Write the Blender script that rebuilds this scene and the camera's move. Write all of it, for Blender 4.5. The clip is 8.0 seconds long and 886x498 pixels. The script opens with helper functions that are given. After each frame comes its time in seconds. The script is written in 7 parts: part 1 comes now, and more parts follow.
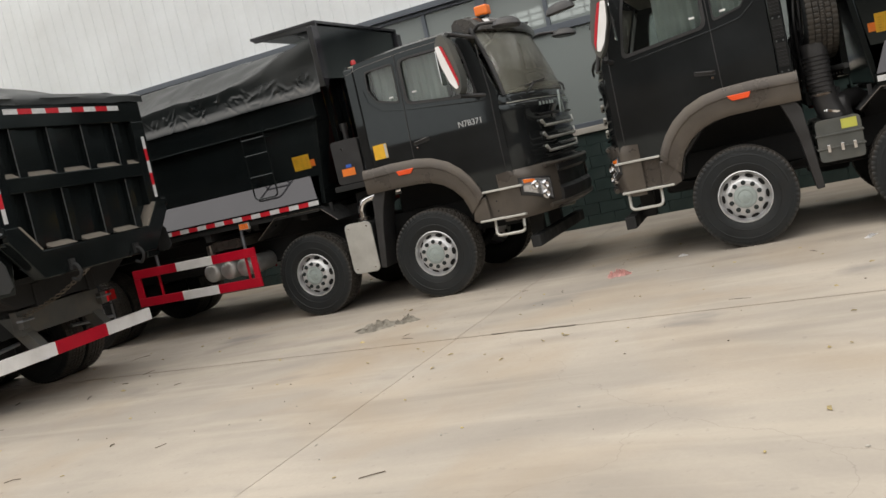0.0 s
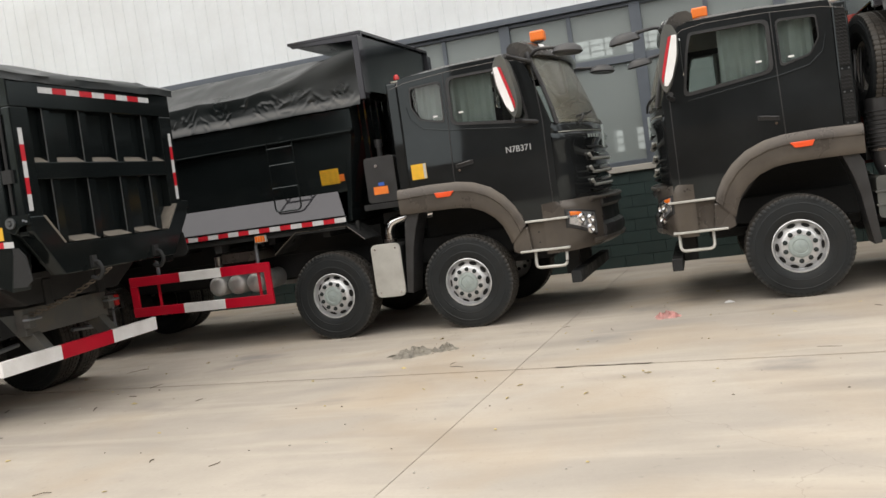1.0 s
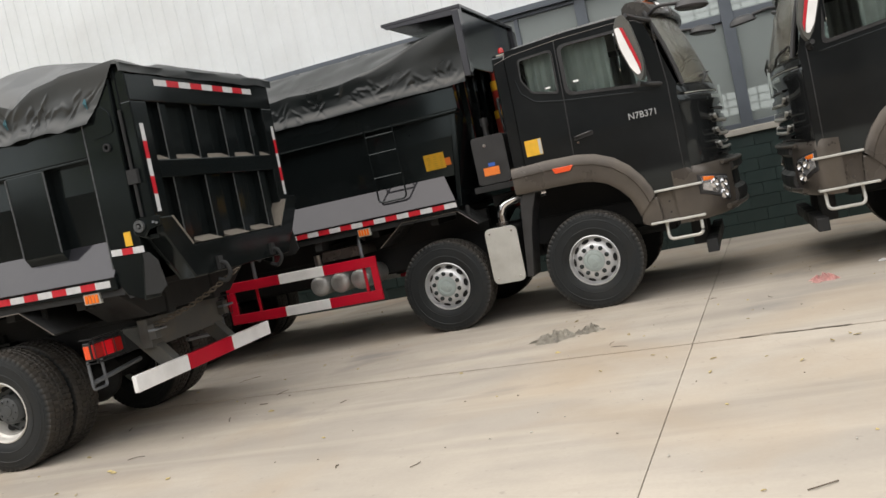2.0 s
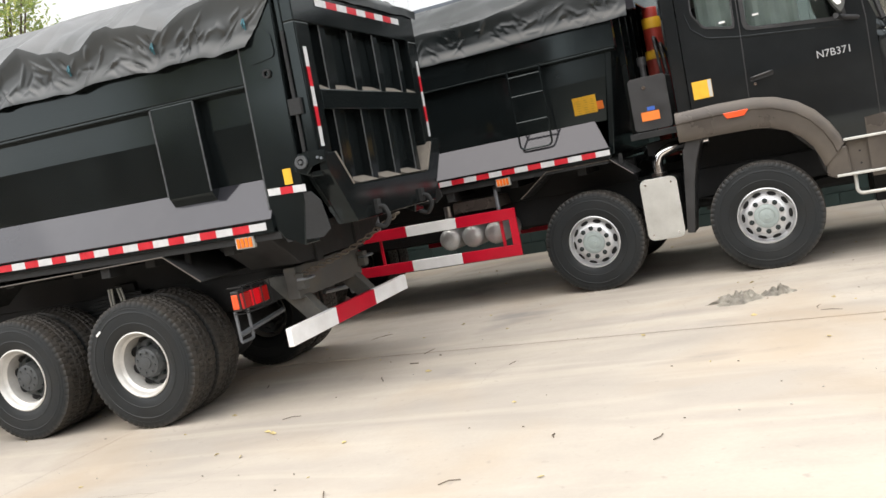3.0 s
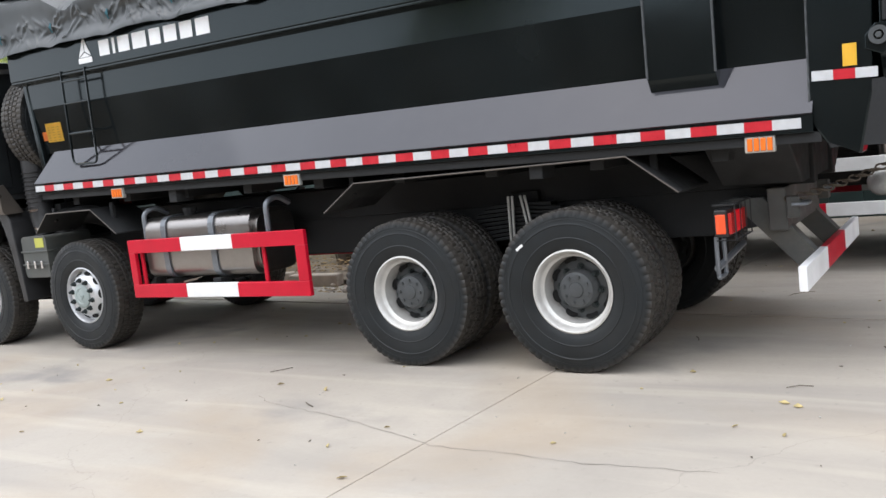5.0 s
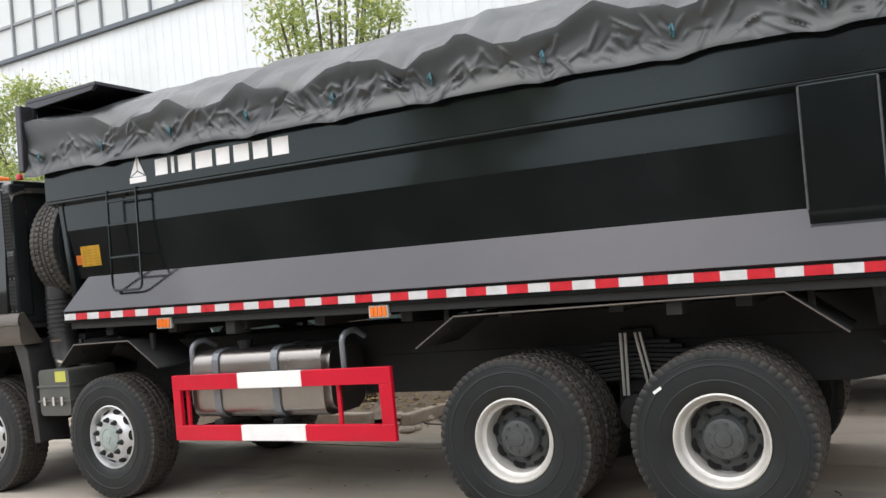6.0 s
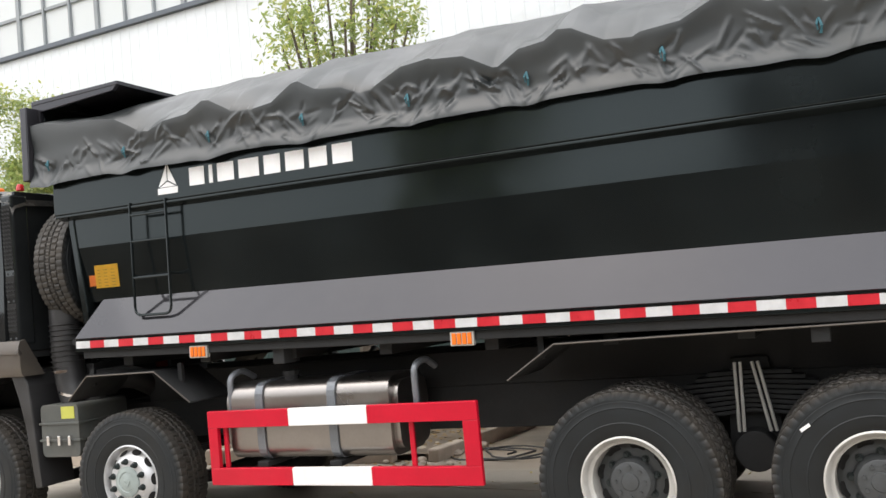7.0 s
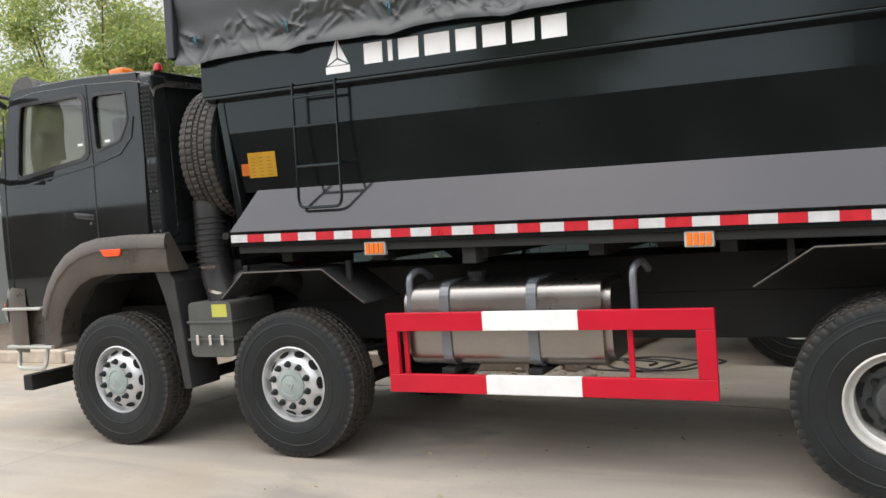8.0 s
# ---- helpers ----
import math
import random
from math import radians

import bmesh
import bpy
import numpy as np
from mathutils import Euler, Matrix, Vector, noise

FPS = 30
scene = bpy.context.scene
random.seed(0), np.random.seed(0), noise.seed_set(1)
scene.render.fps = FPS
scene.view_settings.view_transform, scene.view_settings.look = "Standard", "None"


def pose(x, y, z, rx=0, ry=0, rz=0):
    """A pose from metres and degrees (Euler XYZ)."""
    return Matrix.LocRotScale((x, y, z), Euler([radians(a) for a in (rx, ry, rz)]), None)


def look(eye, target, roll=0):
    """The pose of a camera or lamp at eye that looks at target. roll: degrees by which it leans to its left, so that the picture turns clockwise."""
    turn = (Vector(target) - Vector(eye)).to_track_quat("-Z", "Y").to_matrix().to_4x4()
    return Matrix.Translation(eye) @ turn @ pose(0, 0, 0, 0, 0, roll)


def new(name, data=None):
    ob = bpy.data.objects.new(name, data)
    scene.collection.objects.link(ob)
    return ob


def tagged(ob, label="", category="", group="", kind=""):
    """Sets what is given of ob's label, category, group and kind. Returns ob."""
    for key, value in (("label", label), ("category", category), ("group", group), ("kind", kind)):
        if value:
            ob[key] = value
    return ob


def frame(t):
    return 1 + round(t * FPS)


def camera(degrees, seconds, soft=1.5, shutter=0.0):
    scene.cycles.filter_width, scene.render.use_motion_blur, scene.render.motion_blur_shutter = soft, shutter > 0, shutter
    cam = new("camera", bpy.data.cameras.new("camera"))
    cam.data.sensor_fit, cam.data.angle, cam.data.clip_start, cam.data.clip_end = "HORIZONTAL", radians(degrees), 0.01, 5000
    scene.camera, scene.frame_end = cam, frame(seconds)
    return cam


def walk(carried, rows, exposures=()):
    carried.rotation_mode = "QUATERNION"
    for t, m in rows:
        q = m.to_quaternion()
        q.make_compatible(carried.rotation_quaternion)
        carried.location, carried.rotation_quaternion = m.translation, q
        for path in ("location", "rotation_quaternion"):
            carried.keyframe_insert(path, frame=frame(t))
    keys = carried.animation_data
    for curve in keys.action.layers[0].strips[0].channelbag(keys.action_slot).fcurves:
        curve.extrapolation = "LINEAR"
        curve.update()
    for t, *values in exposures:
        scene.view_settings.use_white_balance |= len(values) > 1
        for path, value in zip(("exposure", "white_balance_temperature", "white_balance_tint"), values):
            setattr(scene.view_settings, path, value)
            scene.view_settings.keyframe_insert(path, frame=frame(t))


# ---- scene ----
from mathutils import geometry

cam = camera(54.6, 8.0)
PATH = [
    (0, (1.367, -0.005, 1.691), (0.624, 1.841, 1.486), -12.9),
    (0.5, (0.705, -0.026, 1.676), (0.038, 1.849, 1.477), -8.4),
    (1, (0.071, 0.022, 1.67), (-0.517, 1.929, 1.537), -8.1),
    (1.2, (-0.19, 0.044, 1.673), (-0.767, 1.955, 1.54), -9.7),
    (2.3, (-1.691, 0.278, 1.646), (-2.332, 2.168, 1.516), -13.1),
    (2.5, (-1.953, 0.367, 1.668), (-2.628, 2.244, 1.515), -13.2),
    (3, (-2.622, 0.554, 1.657), (-3.345, 2.41, 1.478), -11.4),
    (3.5, (-3.232, 0.807, 1.653), (-4.114, 2.596, 1.51), -12.1),
    (4, (-3.947, 0.932, 1.638), (-4.966, 2.648, 1.514), -10.4),
    (4.5, (-4.615, 1.052, 1.569), (-5.64, 2.756, 1.35), -8.3),
    (5, (-5.356, 1.08, 1.568), (-6.436, 2.748, 1.347), -6.6),
    (5.2, (-5.589, 1.113, 1.598), (-6.685, 2.775, 1.405), -6.5),
    (6.3, (-6.986, 0.956, 1.686), (-7.814, 2.772, 1.808), -4.9),
    (6.5, (-7.217, 1.011, 1.71), (-7.969, 2.861, 1.814), -4.3),
    (7, (-7.795, 1.14, 1.743), (-8.629, 2.954, 1.865), -5.5),
    (7.2, (-8.06, 1.15, 1.71), (-8.926, 2.945, 1.876), -3.5),
    (7.5, (-8.473, 1.105, 1.719), (-9.305, 2.919, 1.852), -3.4),
    (8, (-9.166, 1.175, 1.751), (-10.067, 2.958, 1.668), -4.3),
]
EXPOSURES = [(0.0, -0.1, 7100, 10), (0.5, 0.15, 7050, 10), (1.2, 0.17, 7050, 10), (2.5, 0.1, 6950, 10), (3.0, 0.7, 6800, 10), (3.5, 0.6, 6150, 10), (4.0, 0.55, 6100, 10), (4.5, 0.48, 6150, 10), (5.2, 0.44, 6200, 10), (6.5, 0.38, 6700, 10), (7.0, 0.52, 6700, 10), (7.5, 0.57, 6750, 10), (8.0, 0.38, 6600, 10)]
walk(cam, [(t, look(eye, target, roll)) for t, eye, target, roll in PATH], EXPOSURES)

# ---- world and sun: a bright hazy sky ----
world = bpy.data.worlds.new("world")
scene.world = world
world.use_nodes = True
wn = world.node_tree
sky = wn.nodes.new("ShaderNodeTexSky")
sky.sky_type = "NISHITA"
sky.sun_disc = False
sky.sun_elevation = radians(64)
sky.sun_rotation = radians(215)
sky.dust_density = 6.0
sky.ozone_density = 0.6
sky.air_density = 0.9
# an even cloud layer, brightest overhead, veils the clear sky
height = wn.nodes.new("ShaderNodeSeparateXYZ")
wn.links.new(wn.nodes.new("ShaderNodeTexCoord").outputs["Generated"], height.inputs[0])
ramp = wn.nodes.new("ShaderNodeMapRange")
for k, v in ((1, 0.0), (2, 1.0), (3, 9.5), (4, 16.5)):
    ramp.inputs[k].default_value = v
wn.links.new(height.outputs["Z"], ramp.inputs[0])
cloud = wn.nodes.new("ShaderNodeMix")
cloud.data_type, cloud.blend_type = "RGBA", "MULTIPLY"
cloud.inputs[0].default_value = 1.0
cloud.inputs[6].default_value = (0.97, 0.99, 1.03, 1)
wn.links.new(ramp.outputs[0], cloud.inputs[7])
veil = wn.nodes.new("ShaderNodeMix")
veil.data_type = "RGBA"
veil.inputs[0].default_value = 0.85
wn.links.new(sky.outputs["Color"], veil.inputs[6])
wn.links.new(cloud.outputs[2], veil.inputs[7])
wn.links.new(veil.outputs[2], wn.nodes["Background"].inputs["Color"])
wn.nodes["Background"].inputs["Strength"].default_value = 0.15

sun = new("sun", bpy.data.lights.new("sun", "SUN"))
sun.data.energy = 0.5
sun.data.angle = radians(58)
sun.data.color = (1.0, 0.97, 0.93)
sun.matrix_basis = look((-9, -11, 30), (0, 0, 0))

# ---- materials ----
MATS = {}


def mat(name, colour, rough=0.5, metal=0.0, vary=0.12, scale=3.0, fine=60.0, bump=0.05, dirt=None, dirt_amount=0.0, coat=0.0, random_hue=0.0, spec=0.5, tint=(1.0, 1.0, 1.0)):
    """A procedural surface: coarse and fine variation of colour and gloss, fine relief, and patches of dirt."""
    m = bpy.data.materials.new(name)
    m.use_nodes = True
    t, b = m.node_tree, m.node_tree.nodes["Principled BSDF"]
    def node(kind, **inputs):
        n = t.nodes.new(kind)
        for k, v in inputs.items():
            n.inputs[k].default_value = v
        return n
    co = t.nodes.new("ShaderNodeTexCoord").outputs["Object"]
    big = node("ShaderNodeTexNoise", Scale=scale, Detail=4.0)
    small = node("ShaderNodeTexNoise", Scale=fine, Detail=3.0)
    t.links.new(co, big.inputs["Vector"]), t.links.new(co, small.inputs["Vector"])
    def mixed(factor, a, c, kind="MIX"):
        n = t.nodes.new("ShaderNodeMix")
        n.data_type, n.blend_type = "RGBA", kind
        for socket, v in ((n.inputs[0], factor), (n.inputs[6], a), (n.inputs[7], c)):
            if hasattr(v, "is_linked"):
                t.links.new(v, socket)
            else:
                socket.default_value = v
        return n.outputs[2]
    def spread(value, low, high, lo=0.3, hi=0.7):
        n = node("ShaderNodeMapRange")
        for k, v in ((1, lo), (2, hi), (3, low), (4, high)):
            n.inputs[k].default_value = v
        t.links.new(value, n.inputs[0])
        return n.outputs[0]
    dark = tuple(c * (1 - vary) for c in colour) + (1,)
    light = tuple(min(1, c * (1 + vary)) for c in colour) + (1,)
    col = mixed(spread(big.outputs[0], 0, 1), dark, light)
    col = mixed(spread(small.outputs[0], 0, vary), col, tuple(c * 0.6 for c in colour) + (1,))
    if random_hue:
        info = t.nodes.new("ShaderNodeObjectInfo")
        col = mixed(spread(info.outputs["Random"], 0, random_hue, 0, 1), col, tuple(c * 0.55 for c in colour) + (1,))
    r = spread(big.outputs[0], max(0.02, rough * (1 - vary)), min(1, rough * (1 + vary * 2)))
    if dirt:
        stain = node("ShaderNodeTexNoise", Scale=scale * 0.7, Detail=6.0, Roughness=0.65)
        t.links.new(co, stain.inputs["Vector"])
        f = spread(stain.outputs[0], 0, dirt_amount, 0.45, 0.75)
        col = mixed(f, col, (*dirt, 1))
        add = t.nodes.new("ShaderNodeMath")
        add.operation = "ADD"
        add.use_clamp = True
        t.links.new(r, add.inputs[0]), t.links.new(f, add.inputs[1])
        r = add.outputs[0]
    t.links.new(col, b.inputs["Base Color"]), t.links.new(r, b.inputs["Roughness"])
    b.inputs["Metallic"].default_value = metal
    b.inputs["Coat Weight"].default_value = coat
    b.inputs["Coat Roughness"].default_value = 0.06
    b.inputs["Specular IOR Level"].default_value = spec
    b.inputs["Specular Tint"].default_value = (*tint, 1)
    if bump:
        bp = node("ShaderNodeBump", Strength=bump, Distance=0.01)
        t.links.new(small.outputs[0], bp.inputs["Height"]), t.links.new(bp.outputs[0], b.inputs["Normal"])
    MATS[name] = m
    return m


def glowing(name, colour, strength):
    m = mat(name, colour, 0.3, bump=0.0)
    b = m.node_tree.nodes["Principled BSDF"]
    b.inputs["Emission Color"].default_value = (*colour, 1)
    b.inputs["Emission Strength"].default_value = strength
    return m


def glass(name, tint, rough=0.02):
    m = mat(name, tint, rough, bump=0.0, vary=0.02)
    b = m.node_tree.nodes["Principled BSDF"]
    b.inputs["Transmission Weight"].default_value = 1.0
    b.inputs["IOR"].default_value = 1.45
    return m


DUST = (0.23, 0.19, 0.14)
BLACK = mat("black_gloss_paint", (0.015, 0.0165, 0.0175), 0.045, vary=0.3, scale=1.3, fine=6.0, bump=0.012, dirt=DUST, dirt_amount=0.008, spec=0.4, tint=(0.88, 1.0, 1.04))
BOXBLACK = mat("black_body_paint", (0.0065, 0.0085, 0.009), 0.12, vary=0.25, scale=1.1, fine=2.3, bump=0.07, dirt=DUST, dirt_amount=0.012, spec=0.36, tint=(0.84, 1.0, 1.04))
ROOFBLACK = mat("dusty_black_roof_paint", (0.02, 0.019, 0.018), 0.16, vary=0.25, scale=2.0, fine=40.0, bump=0.02, dirt=DUST, dirt_amount=0.25)
# base paler and bluer than BOXBLACK: reflected sky put into the colour
APRON = mat("black_paint_with_sky_sheen", (0.022, 0.022, 0.026), 0.07, vary=0.12, scale=1.1, fine=5.0, bump=0.015, dirt=DUST, dirt_amount=0.03, spec=0.44, tint=(0.96, 0.98, 1.06))
CHASSIS = mat("black_chassis_paint", (0.027, 0.028, 0.029), 0.6, vary=0.3, scale=4.0, dirt=DUST, dirt_amount=0.02, spec=0.2)
PLASTIC = mat("black_plastic", (0.026, 0.026, 0.027), 0.36, vary=0.2, scale=5.0, fine=200.0)
TAUPE = mat("bronze_grey_plastic", (0.1, 0.088, 0.078), 0.27, metal=0.45, vary=0.12, scale=2.5, fine=300.0, bump=0.04, dirt=DUST, dirt_amount=0.3)
RUBBER = mat("tyre_rubber", (0.0115, 0.014, 0.0155), 0.48, vary=0.2, scale=5.0, fine=90.0, bump=0.06, dirt=DUST, dirt_amount=0.025, spec=0.34)


def dusty_tread(m):
    """Brown dust on the tread and shoulders, none on the clean side walls."""
    t = m.node_tree
    b = t.nodes["Principled BSDF"]
    def node(kind):
        return t.nodes.new(kind)
    sep, ln, r, mix = node("ShaderNodeSeparateXYZ"), node("ShaderNodeMath"), node("ShaderNodeMapRange"), node("ShaderNodeMix")
    p, q = node("ShaderNodeMath"), node("ShaderNodeMath")
    p.operation = q.operation = "POWER"
    p.inputs[1].default_value = q.inputs[1].default_value = 2.0
    ln.operation = "ADD"
    mix.data_type = "RGBA"
    mix.inputs[7].default_value = (0.125, 0.1, 0.075, 1)
    for k, v in ((1, 0.268), (2, 0.306), (3, 0.0), (4, 0.45)):
        r.inputs[k].default_value = v
    cl = node("ShaderNodeTexNoise")
    cl.inputs["Scale"].default_value, cl.inputs["Detail"].default_value = 9.0, 5.0
    mul = node("ShaderNodeMath")
    mul.operation = "MULTIPLY"
    co = node("ShaderNodeTexCoord").outputs["Object"]
    t.links.new(co, sep.inputs[0]), t.links.new(co, cl.inputs["Vector"])
    t.links.new(sep.outputs["X"], p.inputs[0]), t.links.new(sep.outputs["Z"], q.inputs[0])
    t.links.new(p.outputs[0], ln.inputs[0]), t.links.new(q.outputs[0], ln.inputs[1]), t.links.new(ln.outputs[0], r.inputs[0])
    t.links.new(r.outputs[0], mul.inputs[0]), t.links.new(cl.outputs[0], mul.inputs[1])
    t.links.new(mul.outputs[0], mix.inputs[0])
    t.links.new(b.inputs["Base Color"].links[0].from_socket, mix.inputs[6]), t.links.new(mix.outputs[2], b.inputs["Base Color"])


dusty_tread(RUBBER)
SILVER = mat("silver_wheel_paint", (0.6, 0.61, 0.62), 0.36, metal=0.5, vary=0.1, scale=8.0, fine=150.0, bump=0.02)
RIMWHITE = mat("pale_rim_paint", (0.62, 0.61, 0.58), 0.32, metal=0.3, vary=0.12, scale=6.0, dirt=DUST, dirt_amount=0.25)
HUBGREY = mat("pale_hub_cap", (0.31, 0.36, 0.35), 0.38, vary=0.12, scale=9.0)
# nuts coloured dark to stand for the shaded recess round each one
NUTGREY = mat("nut_paint_recess_shade", (0.03, 0.038, 0.038), 0.55, vary=0.2, scale=9.0, spec=0.25)
CASE = mat("dark_grey_plastic", (0.075, 0.08, 0.075), 0.45, vary=0.15, scale=5.0, dirt=DUST, dirt_amount=0.2)
HUBDARK = mat("dark_hub_paint", (0.06, 0.065, 0.068), 0.45, vary=0.2, scale=9.0)
DUSTYGREY = mat("dusty_grey_black_paint", (0.075, 0.077, 0.073), 0.5, vary=0.25, scale=5.0, dirt=DUST, dirt_amount=0.3)
STEEL = mat("stainless_steel", (0.33, 0.31, 0.295), 0.3, metal=1.0, vary=0.12, scale=2.0, fine=40.0, bump=0.04)
CHROME = mat("chrome", (0.75, 0.75, 0.76), 0.12, metal=1.0, vary=0.05, bump=0.0)
ALU = mat("dull_aluminium", (0.56, 0.56, 0.53), 0.42, metal=0.55, vary=0.1, scale=5.0, dirt=DUST, dirt_amount=0.2)
DOME = mat("brushed_tank_steel", (0.5, 0.5, 0.49), 0.38, metal=0.6, vary=0.25, scale=6.0, fine=60.0, bump=0.06)
RED = mat("red_rail_paint", (0.52, 0.004, 0.024), 0.36, vary=0.1, scale=3.0, dirt=DUST, dirt_amount=0.05, spec=0.35)
WHITE = mat("white_paint", (0.84, 0.84, 0.84), 0.35, vary=0.05, scale=5.0, dirt=DUST, dirt_amount=0.15)
TAPERED = mat("red_reflective_tape", (0.5, 0.016, 0.028), 0.3, vary=0.1, scale=20.0, fine=400.0)
TAPEWHITE = mat("white_reflective_tape", (0.55, 0.56, 0.57), 0.3, vary=0.08, scale=20.0, fine=400.0)
YELLOW = mat("yellow_sticker", (0.75, 0.42, 0.03), 0.4, vary=0.08, scale=12.0)
ORANGESTICK = mat("orange_sticker", (0.8, 0.2, 0.03), 0.4, vary=0.08, scale=12.0)
BLUESTICK = mat("blue_sticker", (0.03, 0.1, 0.4), 0.4, vary=0.08, scale=12.0)
INK = mat("dark_ink", (0.3, 0.18, 0.03), 0.5, bump=0.0)
AMBER = mat("amber_lens", (0.85, 0.19, 0.025), 0.2, vary=0.06, bump=0.0)
REDLENS = mat("red_tail_lens", (0.42, 0.012, 0.012), 0.2, vary=0.1, bump=0.0)
MARKER = mat("orange_red_marker_lens", (0.85, 0.10, 0.03), 0.25, vary=0.06, bump=0.0)
# flat black that stands in for the shade inside vents and openings
VOID = mat("black_opening_shade", (0.007, 0.007, 0.007), 0.9, bump=0.0)
TARP = mat("dark_coated_tarpaulin", (0.019, 0.024, 0.026), 0.38, vary=0.18, scale=1.5, fine=120.0, bump=0.03, dirt=DUST, dirt_amount=0.06, spec=0.7)
TARPBLACK = mat("black_coated_tarpaulin", (0.009, 0.012, 0.0125), 0.3, vary=0.18, scale=1.5, fine=120.0, bump=0.03, dirt=DUST, dirt_amount=0.04, spec=0.5)
LETTER = mat("bright_lettering", (0.5, 0.51, 0.52), 0.3, metal=0.2, vary=0.05, bump=0.0)
CORD = mat("blue_green_cord", (0.03, 0.12, 0.15), 0.6)
CYLRED = mat("red_hoist_paint", (0.33, 0.03, 0.02), 0.35, vary=0.15, dirt=DUST, dirt_amount=0.2)
LEDGE = mat("dusty_black_ledge", (0.16, 0.14, 0.115), 0.75, vary=0.25, scale=9.0)
GLASS = glass("cab_glass", (0.78, 0.84, 0.82))


def dusty(m, amount, colour):
    """Lay a thin matte film over a glass, for dust and for painted daylight sheen."""
    t = m.node_tree
    film = t.nodes.new("ShaderNodeBsdfDiffuse")
    film.inputs["Color"].default_value = (*colour, 1)
    mix = t.nodes.new("ShaderNodeMixShader")
    mix.inputs[0].default_value = amount
    out = t.nodes["Material Output"]
    t.links.new(t.nodes["Principled BSDF"].outputs[0], mix.inputs[1]), t.links.new(film.outputs[0], mix.inputs[2])
    t.links.new(mix.outputs[0], out.inputs["Surface"])
    return m


# the beige film stands for dust and reflected sky together
SCREEN = dusty(glass("windscreen_glass_dust_and_sheen", (0.62, 0.68, 0.66)), 0.26, (0.40, 0.37, 0.31))
SEAT = mat("dark_grey_fabric", (0.04, 0.04, 0.045), 0.8, scale=9.0)
CURTAIN = mat("pale_curtain_cloth", (0.34, 0.37, 0.36), 0.85, scale=6.0)
TRIM = mat("beige_cab_trim", (0.40, 0.37, 0.31), 0.6, scale=4.0)
MIRROR = mat("mirror_glass", (0.8, 0.82, 0.83), 0.03, metal=1.0, vary=0.02, bump=0.0)
HEADLAMP = mat("headlamp_reflector", (0.62, 0.64, 0.67), 0.08, metal=0.8, vary=0.35, scale=14.0, bump=0.03)
TAILGLOW = glowing("lit_red_tail_lens", (0.6, 0.004, 0.012), 0.22)
STRAP = mat("grey_strap_steel", (0.2, 0.215, 0.235), 0.38, metal=0.5, vary=0.12, scale=5.0)
RUSTY = mat("rusty_chain", (0.12, 0.1, 0.08), 0.55, metal=0.5, vary=0.4, scale=30.0)

# ---- mesh helpers ----


def box(bm, x0, x1, y0, y1, z0, z1):
    v = [bm.verts.new((x, y, z)) for x in (x0, x1) for y in (y0, y1) for z in (z0, z1)]
    for f in ((0, 1, 3, 2), (4, 6, 7, 5), (0, 4, 5, 1), (2, 3, 7, 6), (0, 2, 6, 4), (1, 5, 7, 3)):
        bm.faces.new([v[i] for i in f])
    return v


def turned(bm, verts, m):
    for v in verts:
        v.co = m @ v.co


def prism(bm, outline, a, b, axis="y", holes=()):
    """A plate: an outline of (u, v) points, with holes, between a and b along an axis. y: (x, z); x: (y, z); z: (x, y)."""
    put = {"y": lambda p, w: (p[0], w, p[1]), "x": lambda p, w: (w, p[0], p[1]), "z": lambda p, w: (p[0], p[1], w)}[axis]
    loops = [list(outline)] + [list(h) for h in holes]
    tris = geometry.tessellate_polygon([[Vector((*p, 0)) for p in loop] for loop in loops])
    flat = [p for loop in loops for p in loop]
    ends = [[bm.verts.new(put(p, w)) for p in flat] for w in (a, b)]
    for t in tris:
        for e in ends:
            try:
                bm.faces.new([e[i] for i in t])
            except ValueError:
                pass
    n = 0
    for loop in loops:
        k = len(loop)
        for i in range(k):
            i0, i1 = n + i, n + (i + 1) % k
            bm.faces.new((ends[0][i0], ends[0][i1], ends[1][i1], ends[1][i0]))
        n += k
    bmesh.ops.recalc_face_normals(bm, faces=bm.faces)
    return ends[0] + ends[1]


def lathe(bm, profile, segs=32, m=None, closed=False):
    """Turn a profile of (radius, along) about the y axis."""
    rings = []
    for i in range(segs):
        a = 2 * math.pi * i / segs
        rings.append([bm.verts.new((r * math.cos(a), w, r * math.sin(a))) for r, w in profile])
    k = len(profile)
    for i in range(segs):
        p, q = rings[i], rings[(i + 1) % segs]
        for j in range(k if closed else k - 1):
            try:
                bm.faces.new((p[j], p[(j + 1) % k], q[(j + 1) % k], q[j]))
            except ValueError:
                pass
    if m:
        turned(bm, [v for r in rings for v in r], m)
    return rings


def disc(bm, r, y0, y1, segs=24, m=None, cap0=True, cap1=True):
    """A short round bar along y."""
    rings = lathe(bm, [(r, y0), (r, y1)], segs)
    if cap0:
        bm.faces.new([x[0] for x in rings])
    if cap1:
        bm.faces.new([x[1] for x in reversed(rings)])
    if m:
        turned(bm, [v for x in rings for v in x], m)


